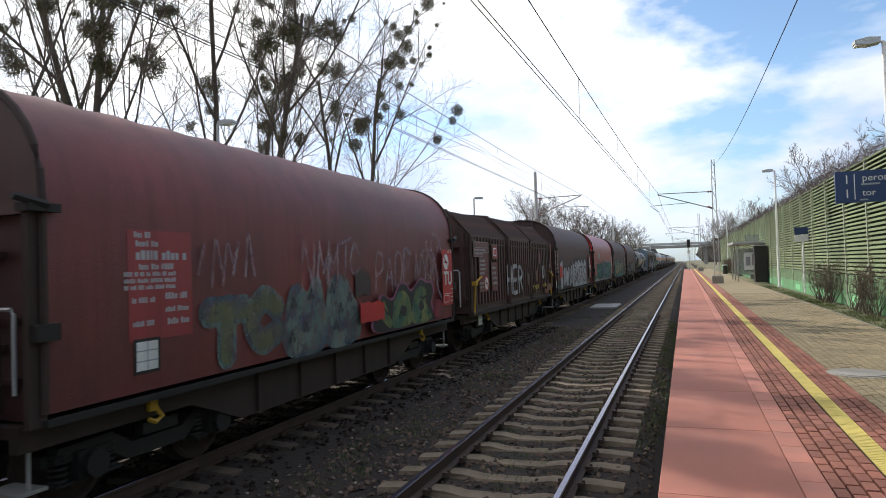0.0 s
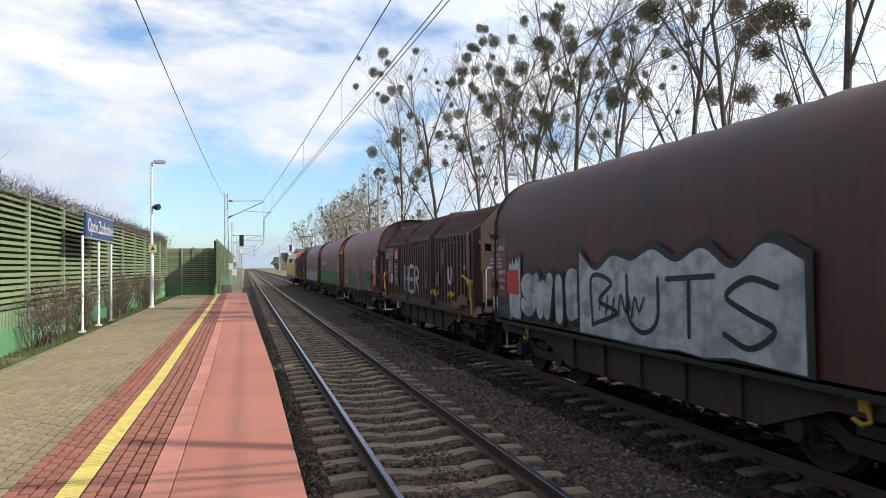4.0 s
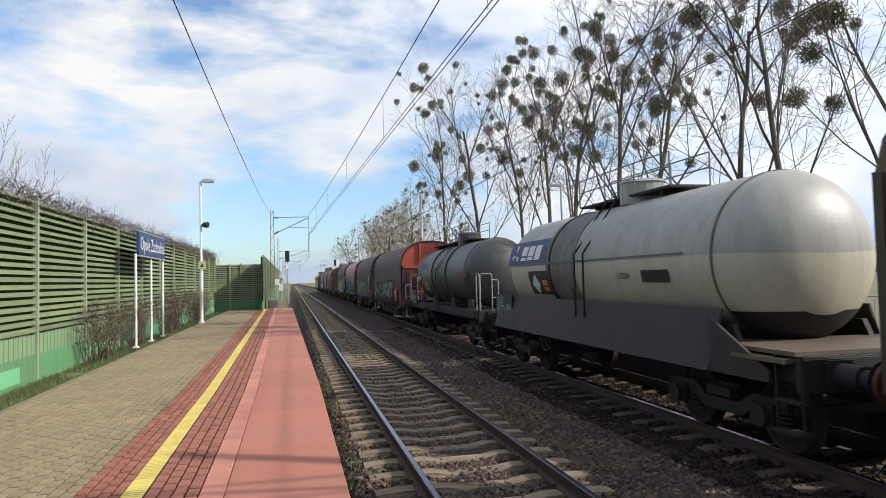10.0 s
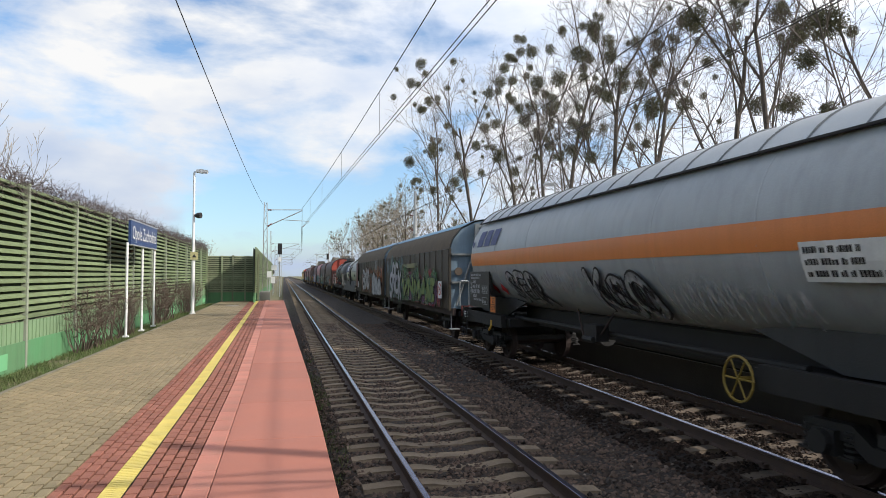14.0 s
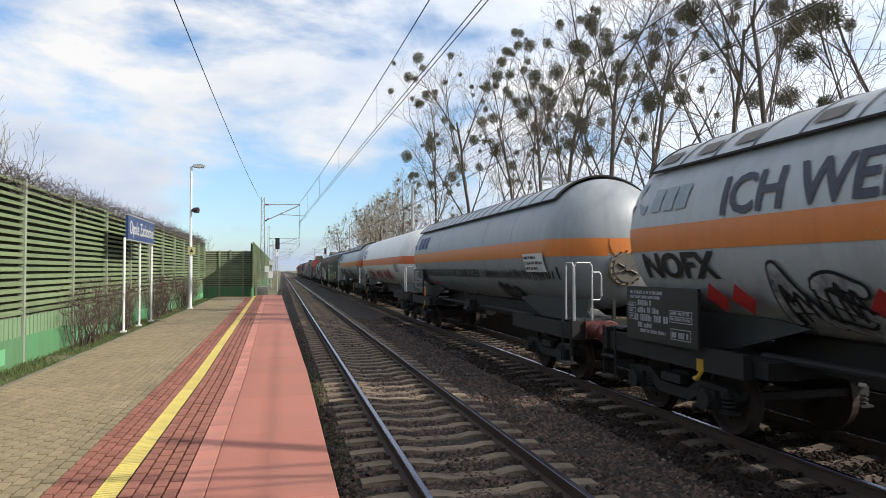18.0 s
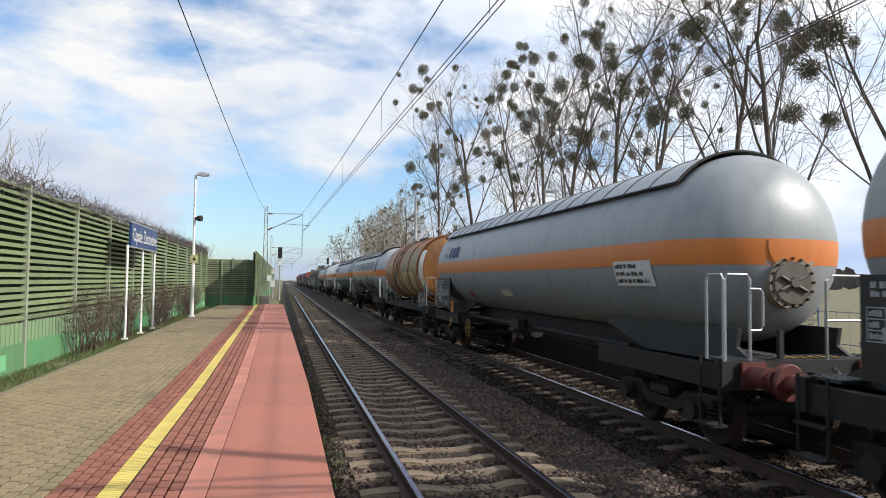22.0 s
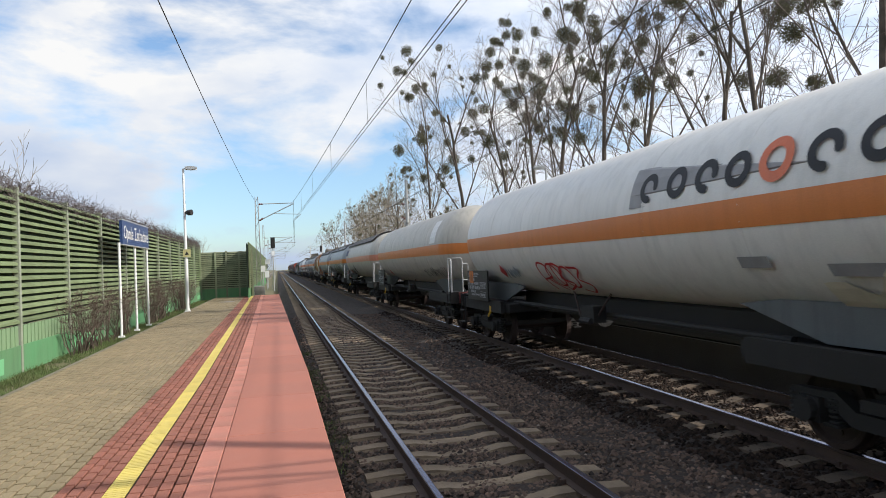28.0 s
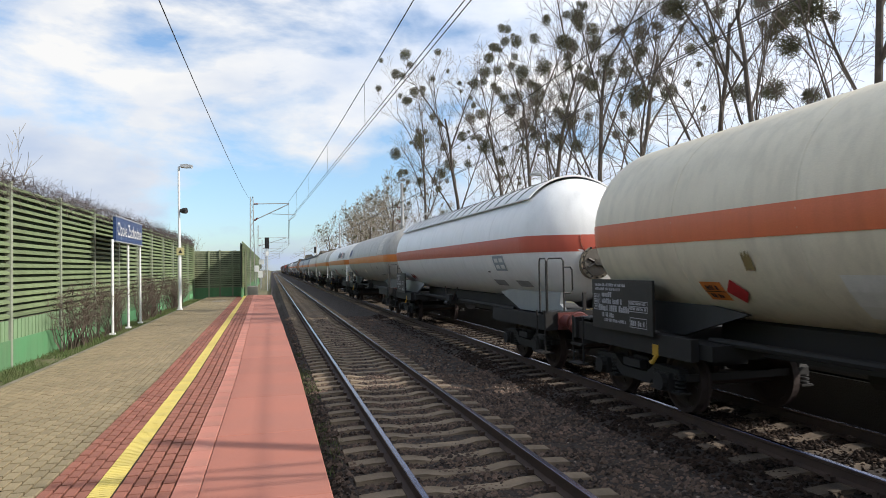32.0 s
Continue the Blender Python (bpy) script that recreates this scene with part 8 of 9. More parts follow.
fl = Skin(LW, "flat", 1.3)
hazard_plate(wW, Skin(LW, "flat", 1.326), 1.72, 1.58, 0.38, 0.32, ("23", "1077"))

# X
blocks(wX, sX, 0.6, 2.95, 1.75, 3.4, 4, "p_navy")
diamond(wX, sX, 2.6, 1.9, 0.2)
put(wX, sX, "repaint_patch", "tank_beige", [rect(13.3, 2.85, 14.7, 3.85)], "lighter repainted patch")
bars(wX, sX, 12.3, 2.05, 12.9, 2.3, 1, "p_black", 162)
bars(wX, sX, 12.9, 1.7, 14.3, 1.8, 1, "p_black", 163)
put(wX, sX, "plate", "tank_cream", [rect(7.4, 1.85, 8.0, 2.05)])
fl = Skin(LX, "flat", 1.3)
hazard_plate(wX, Skin(LX, "flat", 1.326), 1.6, 1.3, 0.34, 0.34)

# Y, Z
put(wY, sY, "company_panel", "p_steel", [rect(13.3, 2.02, 14.1, 2.4)], "blue-grey boxed company mark")
put(wY, sY, "company_panel", "p_white", [rect(13.4, 2.08, 13.65, 2.34), rect(13.75, 2.08, 14.0, 2.34)])
bars(wY, sY, 12.6, 1.95, 12.95, 2.05, 1, "p_black", 165)
put(wY, sY, "print", "p_grey", [rect(12.6, 1.55, 13.4, 1.75), rect(14.2, 1.55, 15.0, 1.75)])
for u in (2.4, 2.75):
    diamond(wY, sY, u, 1.72, 0.17, "p_maroon")
hazard_plate(wZ, sZ, 2.85, 1.55, 0.42, 0.32)
diamond(wZ, sZ, 3.5, 1.72, 0.2, "p_red")
put(wZ, sZ, "repaint_patch", "tank_white", [rect(5.2, 1.4, 6.6, 2.0)])
put(wZ, sZ, "rust_stain", "olive_patch", [wobble(3.9, 2.05, 4.05, 2.25, 171, 0.05)])


# ---- platform furniture ----
M["p_pale_yellow"] = surface("faded_yellow_plate", (0.50, 0.45, 0.22), 0.6, amount=0.4, scale=3)

def lamp_post(x, y, h=6.0, arm=0.55, mat="white", label="white steel platform lamp with a flat head", extras=False):
    lp = thing("platform_lamp", label, "lamp post", group="platform lamps", at=(x, y, 0))
    part("base_plate", Shape().box(0, 0, 0.03, 0.22, 0.22, 0.04).tube([(0, 0, 0.03), (0, 0, 0.12)], 0.09, 10), M[mat], lp)
    part("pole", Shape().tube([(0, 0, 0.05), (0, 0, 2.2), (0, 0, 2.22), (0, 0, h)], [0.075, 0.075, 0.055, 0.045], 10), M[mat], lp, "", True)
    s = 1 if arm > 0 else -1
    part("arm", Shape().tube([(0, 0, h), (s * 0.12, 0, h + 0.02)], 0.03, 6), M[mat], lp)
    hd = Shape().prism([(s * 0.08, h - 0.02), (s * 0.08, h + 0.08), (s * 0.3, h + 0.11), (arm, h + 0.07), (arm, h + 0.0), (s * 0.3, h - 0.05)], -0.13, 0.13)
    part("lamp_head", hd, M["galv"], lp, "flat grey lamp head")
    part("lens", Shape().box((s * 0.3 + arm) / 2, 0, h - 0.03, abs(arm - s * 0.3) * 0.9, 0.2, 0.03), M["white"], lp)
    if extras:
        part("speaker", Shape().tube([(0.05, 0, h - 1.85), (0.17, -0.06, h - 1.85), (0.30, -0.12, h - 1.85)], [0.06, 0.12, 0.125], 12), M["black"], lp, "black round loudspeaker")
        part("warning_plate", Shape().box(0.05, -0.09, 2.45, 0.3, 0.02, 0.32), M["p_pale_yellow"], lp, "yellow warning plate")
        part("warning_mark", Shape().prism([(-0.03, 2.38), (0.13, 2.38), (0.05, 2.53)], -0.108, -0.102), M["p_black"], lp)
    return lp


lamp_post(-3.8, 30.0, 6.0, 0.55, extras=True)
lamp_post(-3.53, 8.75, 6.0, 0.55)
lamp_post(-4.66, -40.4, 6.3, 0.62)
lamp_post(-6.2, -68.0, 6.3, 0.62)
lamp_post(-5.0, -92.0, 6.3, 0.62)
lampA = lamp_post(-3.95, -16.1, 6.0, 0.55)
for y in (-64, -42.0, -16.4, 9.8, 30.9, 55, 80):
    lamp_post(12.9, y, 6.05, -0.6, "galv", "grey platform lamp on the opposite platform")

# station name sign
sg = thing("station_sign", "navy station name board on three white posts", "station sign", at=(-4.1, 21.3, 0))
for y in (-2.0, 0.0, 1.85):
    part("post", Shape().tube([(-0.03, y, 0), (-0.03, y, 2.5)], 0.035, 8).box(-0.03, y, 0.02, 0.14, 0.14, 0.04), M["white"], sg)
part("board", Shape().box(0.0, 0, 2.79, 0.07, 3.75, 0.66), M["navy"], sg)
part("board_rim", Shape().box(0.002, 0, 3.125, 0.085, 3.8, 0.03).box(0.002, 0, 2.455, 0.085, 3.8, 0.03), M["galv"], sg)


def flat_text(owner, body, size, place, mat, name="lettering", stretch=1.0):
    """Letters on an upright board; place maps (u to the reader's right, v up) to the owner's space."""
    vs, fs = text_shape(body, size)
    return part(name, Shape().add([place(a * stretch, b) for a, b in vs], fs), M[mat], owner, tidy=False)


flat_text(sg, "Opole Zachodnie", 0.52, lambda u, v: (0.042, u, 2.78 + v), "p_white", stretch=0.93)

# platform number board on the lamp of the far end
pb = thing("platform_board", "navy board with platform and track number", "sign", at=(-3.25, -15.1, 0))
part("board", Shape().box(-0.1, 0, 2.95, 1.2, 0.06, 0.62), M["navy"], pb)
part("bracket", Shape().box(-0.55, -0.5, 3.1, 0.05, 1.0, 0.05).box(-0.55, -0.5, 2.8, 0.05, 1.0, 0.05), M["galv"], pb)
for body, u, v, s in (("1", -0.40, 3.09, 0.24), ("peron", 0.09, 3.11, 0.19), ("1", -0.40, 2.81, 0.24), ("tor", -0.03, 2.82, 0.18)):
    flat_text(pb, body, s, lambda a, b, u=u, v=v: (-0.1 - u - a, 0.034, v + b), "p_white")
part("divider", Shape().box(0.17, 0.033, 2.95, 0.015, 0.004, 0.5), M["p_white"], pb)
part("small_print", Shape().box(-0.1, 0.033, 2.99, 0.32, 0.004, 0.035).box(0.02, 0.033, 2.69, 0.14, 0.004, 0.03), M["p_steel"], pb)
sp = thing("small_sign", "small navy and white plate on a white post", "sign", at=(-4.85, -33.5, 0))
part("post", Shape().tube([(0, 0, 0), (0, 0, 2.6)], 0.04, 8), M["white"], sp)
part("plate", Shape().box(0.05, 0.05, 2.42, 0.55, 0.03, 0.3), M["white"], sp, "white plate")
part("top_plate", Shape().box(0.05, 0.05, 2.75, 0.55, 0.03, 0.32), M["navy"], sp, "navy plate")
part("box", Shape().box(-0.4, 0.0, 2.65, 0.35, 0.3, 0.55), M["navy"], sp, "dark box beside the plate")

# shelter
sh = thing("platform_shelter", "glazed grey platform shelter with a flat roof", "shelter", at=(-4.1, -54, 0))
for x in (-0.9, 0.75):
    for y in (-3, 0, 3):
        part("post", Shape().box(x, y, 1.3, 0.08, 0.08, 2.6), M["galv"], sh)
part("roof", Shape().box(-0.05, 0, 2.68, 2.2, 7.0, 0.14).box(-0.05, 0, 2.6, 2.0, 6.8, 0.05), M["galv"], sh, "pale flat roof")
glass, n, l, b = nodes_of("shelter_glass")
b.inputs["Base Color"].default_value, b.inputs["Roughness"].default_value, b.inputs["Alpha"].default_value = (0.28, 0.32, 0.30, 1), 0.1, 0.45
M["glass"] = glass
for y in (-2.25, -0.75, 0.75, 2.25):
    part("pane", Shape().box(-0.9, y, 1.35, 0.02, 1.4, 1.9), M["glass"], sh)
for y in (-3.0, 3.0):
    part("side_pane", Shape().box(-0.1, y, 1.35, 1.5, 0.02, 1.9), M["glass"], sh)
part("bench", Shape().box(-0.55, 0, 0.45, 0.4, 4.5, 0.05).box(-0.55, -1.8, 0.22, 0.3, 0.06, 0.44).box(-0.55, 1.8, 0.22, 0.3, 0.06, 0.44), M["mast"], sh, "slatted bench")
part("notice_board", Shape().box(-0.1, 3.05, 1.4, 0.9, 0.04, 1.2), M["white"], sh, "white timetable board")
part("notices", Shape().box(-0.3, 3.08, 1.5, 0.3, 0.01, 0.8).box(0.1, 3.08, 1.4, 0.28, 0.01, 0.6), M["p_grey"], sh)
part("roof_sign", Shape().box(-0.3, 2.0, 3.0, 0.9, 0.05, 0.5).tube([(-0.6, 2, 2.7), (-0.6, 2, 3.0)], 0.02, 5).tube([(0.0, 2, 2.7), (0.0, 2, 3.0)], 0.02, 5), M["glass"], sh)
kiosk = thing("dark_cabinet", "dark grey steel cabinet against the barrier", "cabinet", at=(-4.6, -49.2, 0))
part("body", Shape().box(0, 0, 1.2, 0.75, 0.9, 2.4), M["black"], kiosk)
part("cap", Shape().box(0, 0, 2.43, 0.85, 1.0, 0.06), M["galv"], kiosk)
for x, y in ((-3.9, -78), (-4.2, -84)):
    bn = thing("litter_bin", "dark litter bin on the platform", "bin", at=(x, y, 0))
    part("drum", Shape().tube([(0, 0, 0), (0, 0, 0.9)], 0.25, 12), M["black"], bn)
    part("rim", Shape().tube([(0, 0, 0.88), (0, 0, 0.95)], 0.28, 12), M["galv"], bn)


# ---- overhead line ----
def lattice_mast(x, y, h, side, arm_to=None, name="catenary_mast", label="grey lattice overhead-line mast", pole=False):
    """Four-legged tapered mast with diagonal lacing and a cantilever."""
    ms = thing(name, label, "mast", group="overhead line masts", at=(x, y, 0))
    z0 = -0.1
    a0, a1 = 0.17, 0.09
    for sx in () if pole else (-1, 1):
        for sy in (-1, 1):
            part("leg", Shape().tube([(sx * a0, sy * a0 * 0.8, z0), (sx * a1, sy * a1 * 0.8, h)], 0.025, 4), M["mast"], ms)
    lace = Shape()
    n = 16
    for i in range(n):
        za, zb = z0 + (h - z0) * i / n, z0 + (h - z0) * (i + 1) / n
        wa, wb = a0 + (a1 - a0) * i / n, a0 + (a1 - a0) * (i + 1) / n
        k = 1 if i % 2 else -1
        for sy in (-1, 1):
            lace.tube([(-k * wa, sy * wa * 0.8, za), (k * wb, sy * wb * 0.8, zb)], 0.012, 3)
        for sx in (-1, 1):
            lace.tube([(sx * wa, -k * wa * 0.8, za), (sx * wb, k * wb * 0.8, zb)], 0.012, 3)
    if pole:
        part("column", Shape().tube([(0, 0, z0), (0, 0, h)], [0.17, 0.1], 12), M["pole"], ms, "pale tapered steel column", True)
        part("collar", Shape().tube([(0, 0, 4.6), (0, 0, 4.75)], 0.19, 10).box(-0.16, 0, 4.68, 0.16, 0.2, 0.2), M["mast"], ms)
    else:
        part("lacing", lace, M["mast"], ms)
    part("footing", Shape().chamfer(0, 0, 0.18, 0.7, 0.7, 0.7, 0.06), M["concrete"], ms, "concrete footing")
    if arm_to is not None:
        t = arm_to - x
        s = 1 if t > 0 else -1
        part("top_tube", Shape().tube([(s * 0.1, 0, 6.15), (t, 0, 6.2)], 0.03, 6), M["mast"], ms)
        part("strut", Shape().tube([(s * 0.1, 0, 5.0), (t, 0, 6.15)], 0.035, 6), M["mast"], ms)
        part("steady_arm", Shape().tube([(s * abs(t) * 0.45, 0, 5.48), (t + s * 0.5, 0, 5.4), (t, 0, 4.98)], 0.022, 6), M["mast"], ms)
        for zz in (6.15, 5.0):
            part("insulator", Shape().tube([(s * (0.14 + k * 0.07), 0, zz + (0.065 * k if zz < 5.5 else 0) * 0.75) for k in range(5)], [0.03, 0.07, 0.035, 0.07, 0.03], 8), M["p_brown"], ms)
    return ms


lattice_mast(-1.34, 48, 6.66, 1, 1.14)
lattice_mast(-1.9, -48.5, 8.3, 1, 1.70)
for y in (100, 150, 200, 255, -100, -150, -205):
    lattice_mast(-1.9, y, 8.0, 1, T1)
for y in (1.85, -45.6, 50, 98, 150, 205, -98, -150, -205):
    lattice_mast(9.55, y, 8.0, -1, T2, label="pale tapered steel overhead-line mast", pole=True)


def span_wire(name, x, ys, zs, r, label, sag=0.0):
    xs = x if isinstance(x, list) else [x] * len(ys)
    for (xa, xb), (ya, yb), (za, zb) in zip(zip(xs, xs[1:]), zip(ys, ys[1:]), zip(zs, zs[1:])):
        n = 10
        s = Shape().tube([(xa + (xb - xa) * k / n, ya + (yb - ya) * k / n, za + (zb - za) * k / n - sag * 4 * (k / n) * (1 - k / n)) for k in range(n + 1)], r, 4, False)
        solid(name, s, M["wire"], label, "overhead wire", "overhead wires")


SUP = [-205, -150, -100, -48.5, 0, 48, 100, 150, 200, 255]
ZIG = [T1, T1 + 0.3, T1 - 0.3, 1.70, 2.62, 1.14, 2.4, 1.5, 2.4, T1]
for cx, xs in ((T1, ZIG), (T2, [T2] * 10)):
    span_wire("messenger_wire", xs, SUP, [6.32] * 10, 0.011, "stranded messenger wire over the track", 0.3)
    for o in (-0.04, 0.04):
        span_wire("contact_wire", [x + o for x in xs], SUP, [5.0] * 10, 0.009, "copper contact wire over the track")
    for i, (a, b) in enumerate(zip(SUP, SUP[1:])):
        for k in range(1, 6):
            f = k / 6
            x, y = xs[i] + (xs[i + 1] - xs[i]) * f, a + (b - a) * f
            dr = solid("dropper", Shape().tube([(x, y, 6.32 - 1.2 * f * (1 - f)), (x, y, 5.0)], 0.005, 3, False), M["wire"], "thin dropper between messenger and contact wire", "overhead wire")
            dr["group"] = "droppers"
feeder = Shape()
feeder.tube([(-1.5 - (0.4 * max(0, -y) / 48), y, 5.2 + (0.00056 if y > 0 else 0.00115) * y * y) for y in range(-48, 49, 4)], 0.0085, 4, False)
solid("feeder_wire", feeder, M["wire"], "feeder wire slung between the masts", "overhead wire")
span_wire("earth_wire", 9.6, [-205, -98, -45.6, 1.85, 50, 98, 205], [7.7] * 7, 0.01, "thin wire along the opposite masts", 0.25)
for k, (xx, zz) in enumerate(((17.5, 12.2), (17.8, 12.9))):
    span_wire("power_line", xx, [-160, -60, 30, 120, 240], [zz] * 5, 0.016, "power line beyond the trees", 0.9)


def signal(x, y, h, label):
    sg = thing("railway_signal", label, "railway signal", at=(x, y, -0.9))
    part("mast", Shape().tube([(0, 0, 0), (0, 0, h)], 0.07, 8), M["galv"], sg)
    part("head", Shape().box(0, 0, h + 0.45, 0.5, 0.22, 1.3), M["black"], sg, "black signal head")
    for k in range(4):
        part("hood", Shape().tube([(0, -0.1, h + 0.02 + k * 0.28), (0, -0.3, h + 0.02 + k * 0.28)], 0.11, 10), M["black"], sg)
        part("hood", Shape().tube([(0, 0.1, h + 0.02 + k * 0.28), (0, 0.3, h + 0.02 + k * 0.28)], 0.11, 10), M["black"], sg)
    part("ladder", Shape().tube([(-0.2, 0.15, 0.2), (-0.2, 0.15, h)], 0.015, 4).tube([(0.2, 0.15, 0.2), (0.2, 0.15, h)], 0.015, 4), M["galv"], sg)
    part("plate", Shape().box(0, -0.12, h - 0.8, 0.35, 0.03, 0.5), M["white"], sg)


signal(-0.55, 82, 5.2, "tall colour-light signal beside the track")
signal(9.3, 150, 6.2, "colour-light signal beyond the train")
signal(-0.5, -112, 4.6, "dark colour-light signal at the platform's end")
for y, z, wd, hh in ((47.7, 1.7, 0.3, 0.42), (70, 2.4, 0.5, 0.5), (64, 1.2, 0.4, 0.6)):
    tp = thing("track_sign", "small white sign by the track end of the platform", "sign", at=(-1.05, y, -0.2))
    part("post", Shape().tube([(0, 0, 0), (0, 0, z + 0.2)], 0.03, 6), M["galv"], tp)
    part("plate", Shape().box(0, -0.04, z + 0.2, wd, 0.03, hh), M["white"], tp)
cs = thing("cross_sign", "white cross-shaped marker on a thin post", "sign", at=(-2.0, 46.5, 0))
part("post", Shape().tube([(0, 0, 0), (0, 0, 1.2)], 0.025, 6), M["galv"], cs)
part("cross", Shape().box(0, -0.03, 1.25, 0.5, 0.03, 0.14).box(0, -0.03, 1.25, 0.14, 0.034, 0.5), M["white"], cs)

# ---- opposite platform, houses, bridge ----
op = thing("opposite_platform", "concrete platform beyond the second track", "platform", kind="structure")
# dark sheet before the platform body: shade painted as colour
part("face", Shape().box(8.2, 5, -0.7, 0.06, 250, 1.1), M["face_shade"], op, "platform face with its shade in the colour")
part("body", Shape().prism([(8.28, -1.3), (12.0, -1.3), (12.0, 0.0), (8.24, 0.0), (8.24, -0.12), (8.32, -0.16)], -120, 130), M["asphalt"], op)
part("edge_line", Shape().box(9.0, 5, 0.003, 0.15, 250, 0.012), M["yellow"], op)
fence = thing("platform_fence", "grey mesh fence behind the opposite platform", "fence", kind="structure")
for i in range(45):
    y = -60 + i * 3.0
    part("post", Shape().tube([(13.6, y, -0.75), (13.6, y, 1.05)], 0.03, 5), M["fence_blue"], fence)
mesh_s = Shape()
for i in range(330):
    y = -60 + i * 0.4
    mesh_s.box(13.6, y, 0.15, 0.008, 0.012, 1.6)
for z in (-0.5, 0.15, 0.95):
    mesh_s.box(13.6, 6, z, 0.02, 132, 0.02)
tagged(part("fence_bars", mesh_s, M["fence_blue"], fence, tidy=False), kind="stuff")


def house(x, y, sx, sy, h, roof_h, label, wallm="white", roofm="end_rust", turn=0.0):
    hs = thing("house", label, "house", at=(x, y, -0.75))
    hs.rotation_euler = (0, 0, turn)
    part("wall", Shape().box(0, 0, h / 2, sx, sy, h), M[wallm], hs)
    part("roof", Shape().prism([(-sx / 2 - 0.4, h), (sx / 2 + 0.4, h), (0, h + roof_h)], -sy / 2 - 0.3, sy / 2 + 0.3), M[roofm], hs, "pitched roof")
    part("chimney", Shape().box(sx * 0.15, sy * 0.2, h + roof_h * 0.9, 0.6, 0.6, 1.2), M["end_rust"], hs)
    for k in range(max(1, int(sy / 3))):
        for st in range(max(1, int(h / 2.8))):
            yy = -sy / 2 + 1.6 + k * 3.0
            wd = part("window", Shape().box(-sx / 2 - 0.02, yy, 1.5 + st * 2.8, 0.08, 1.2, 1.3), M["white"], hs)
            part("pane", Shape().box(-sx / 2 - 0.05, yy, 1.5 + st * 2.8, 0.04, 1.0, 1.1), M["glass_dark"], wd)


house(84, 15, 9, 11, 3.4, 2.4, "white two-storey house with a red pitched roof")
house(95, -62, 10, 14, 6.0, 3.5, "pale house with a dark roof behind trees", "white", "mast")
house(40, -118, 10, 12, 8.0, 3.5, "grey house with a dark roof", "concrete", "mast")
br = thing("road_bridge", "dark road bridge crossing far down the line", "bridge", at=(0, -265, 0))
part("deck", Shape().box(4, 0, 6.6, 60, 7, 0.9), M["mast"], br)
part("railing", Shape().box(4, 3.5, 7.6, 60, 0.08, 0.9), M["galv"], br)
for x in (-7, 13, 24):
    part("pier", Shape().box(x, 0, 2.8, 1.2, 5, 7.2), M["concrete"], br)
bc = thing("boarded_crossing", "dark boarded crossing laid between the rails", "crossing", at=(4.3, -38, 0))
part("board", Shape().chamfer(0, 0, -0.8, 1.4, 3.2, 0.14, 0.02), M["mast"], bc)


# ---- hedges and trees ----
def hedge(x, y0, y1, h, seed, label="bare brown clipped shrubs against the noise barrier"):
    own = thing("shrub", label, "shrub", group="shrubs along the barrier", at=(x, (y0 + y1) / 2, -0.05))
    r = random.Random(seed)
    s = Shape()
    L = y1 - y0
    for _ in range(int(L * 17)):
        p = Vector((r.uniform(-0.12, 0.12), r.uniform(-L / 2, L / 2) * 0.9, 0.0))
        d = Vector((r.uniform(-0.5, 0.5), r.uniform(-0.6, 0.6), 1.3))
        pts = [p.copy()]
        hh = h * r.uniform(0.75, 1.05)
        for k in range(5):
            d += Vector((r.uniform(-0.5, 0.5), r.uniform(-0.5, 0.5), r.uniform(-0.1, 0.3)))
            p = p + d.normalized() * hh / 4.6
            p.x = max(-0.32, min(0.38, p.x))
            pts.append(p.copy())
            if k > 0:
                for _ in range(5):
                    q = p + Vector((r.uniform(-0.25, 0.25), r.uniform(-0.25, 0.25), r.uniform(0.0, 0.22)))
                    s.tube([p, q], [0.005, 0.002], 3, False)
        s.tube(pts, [0.016, 0.012, 0.009, 0.006, 0.004, 0.002], 3, False)
    tagged(part("brushwood", s, M["hedge"], own, tidy=False), kind="stuff")


for i, (a, b, h) in enumerate(((15.9, 18.3, 1.25), (18.6, 21.6, 1.3), (24.4, 29.0, 1.35), (31.5, 35.5, 1.3))):
    hedge(-4.42, a, b, h, i)
for i, (a, b, h) in enumerate(((-24.0, -20.8, 1.35), (-30.0, -26.6, 1.3), (-92, -80, 1.5), (-75, -70, 1.6))):
    hedge(-4.72, a, b, h, 20 + i)


def ball_mesh(seed, leaves):
    """A clump of mistletoe: forked stems with small paired leaves."""
    r = random.Random(seed)
    s = Shape()
    for _ in range(leaves):
        d = Vector((r.gauss(0, 1), r.gauss(0, 1), r.gauss(0, 1))).normalized()
        rad = r.uniform(0.3, 1.0) ** 0.6 * (0.85 + 0.3 * noise.noise(d * 1.6 + Vector((seed, 0, 0))))
        c = d * rad
        a = Vector((r.gauss(0, 1), r.gauss(0, 1), r.gauss(0, 1))).normalized()
        t = (d + a * 0.8).normalized() * r.uniform(0.11, 0.2)
        q = t.cross(a).normalized() * 0.03
        s.add([tuple(c - q), tuple(c + t * 0.5 - q * 1.2), tuple(c + t), tuple(c + t * 0.5 + q * 1.2)], [(0, 1, 2, 3)])
    k = Shape()
    for _ in range(70):
        d = Vector((r.gauss(0, 1), r.gauss(0, 1), r.gauss(0, 1))).normalized()
        k.tube([(0, 0, 0), d * 0.4 + Vector((0, 0, 0.05)), d * r.uniform(0.6, 0.85)], [0.03, 0.022, 0.012], 3, False)
    s.add(k.v, k.f)
    me = s.mesh("mistletoe", M["mistletoe"])
    me.materials.append(M["mistletoe_core"])
    me.polygons.foreach_set("material_index", [0] * leaves + [1] * (len(s.f) - leaves))
    return me


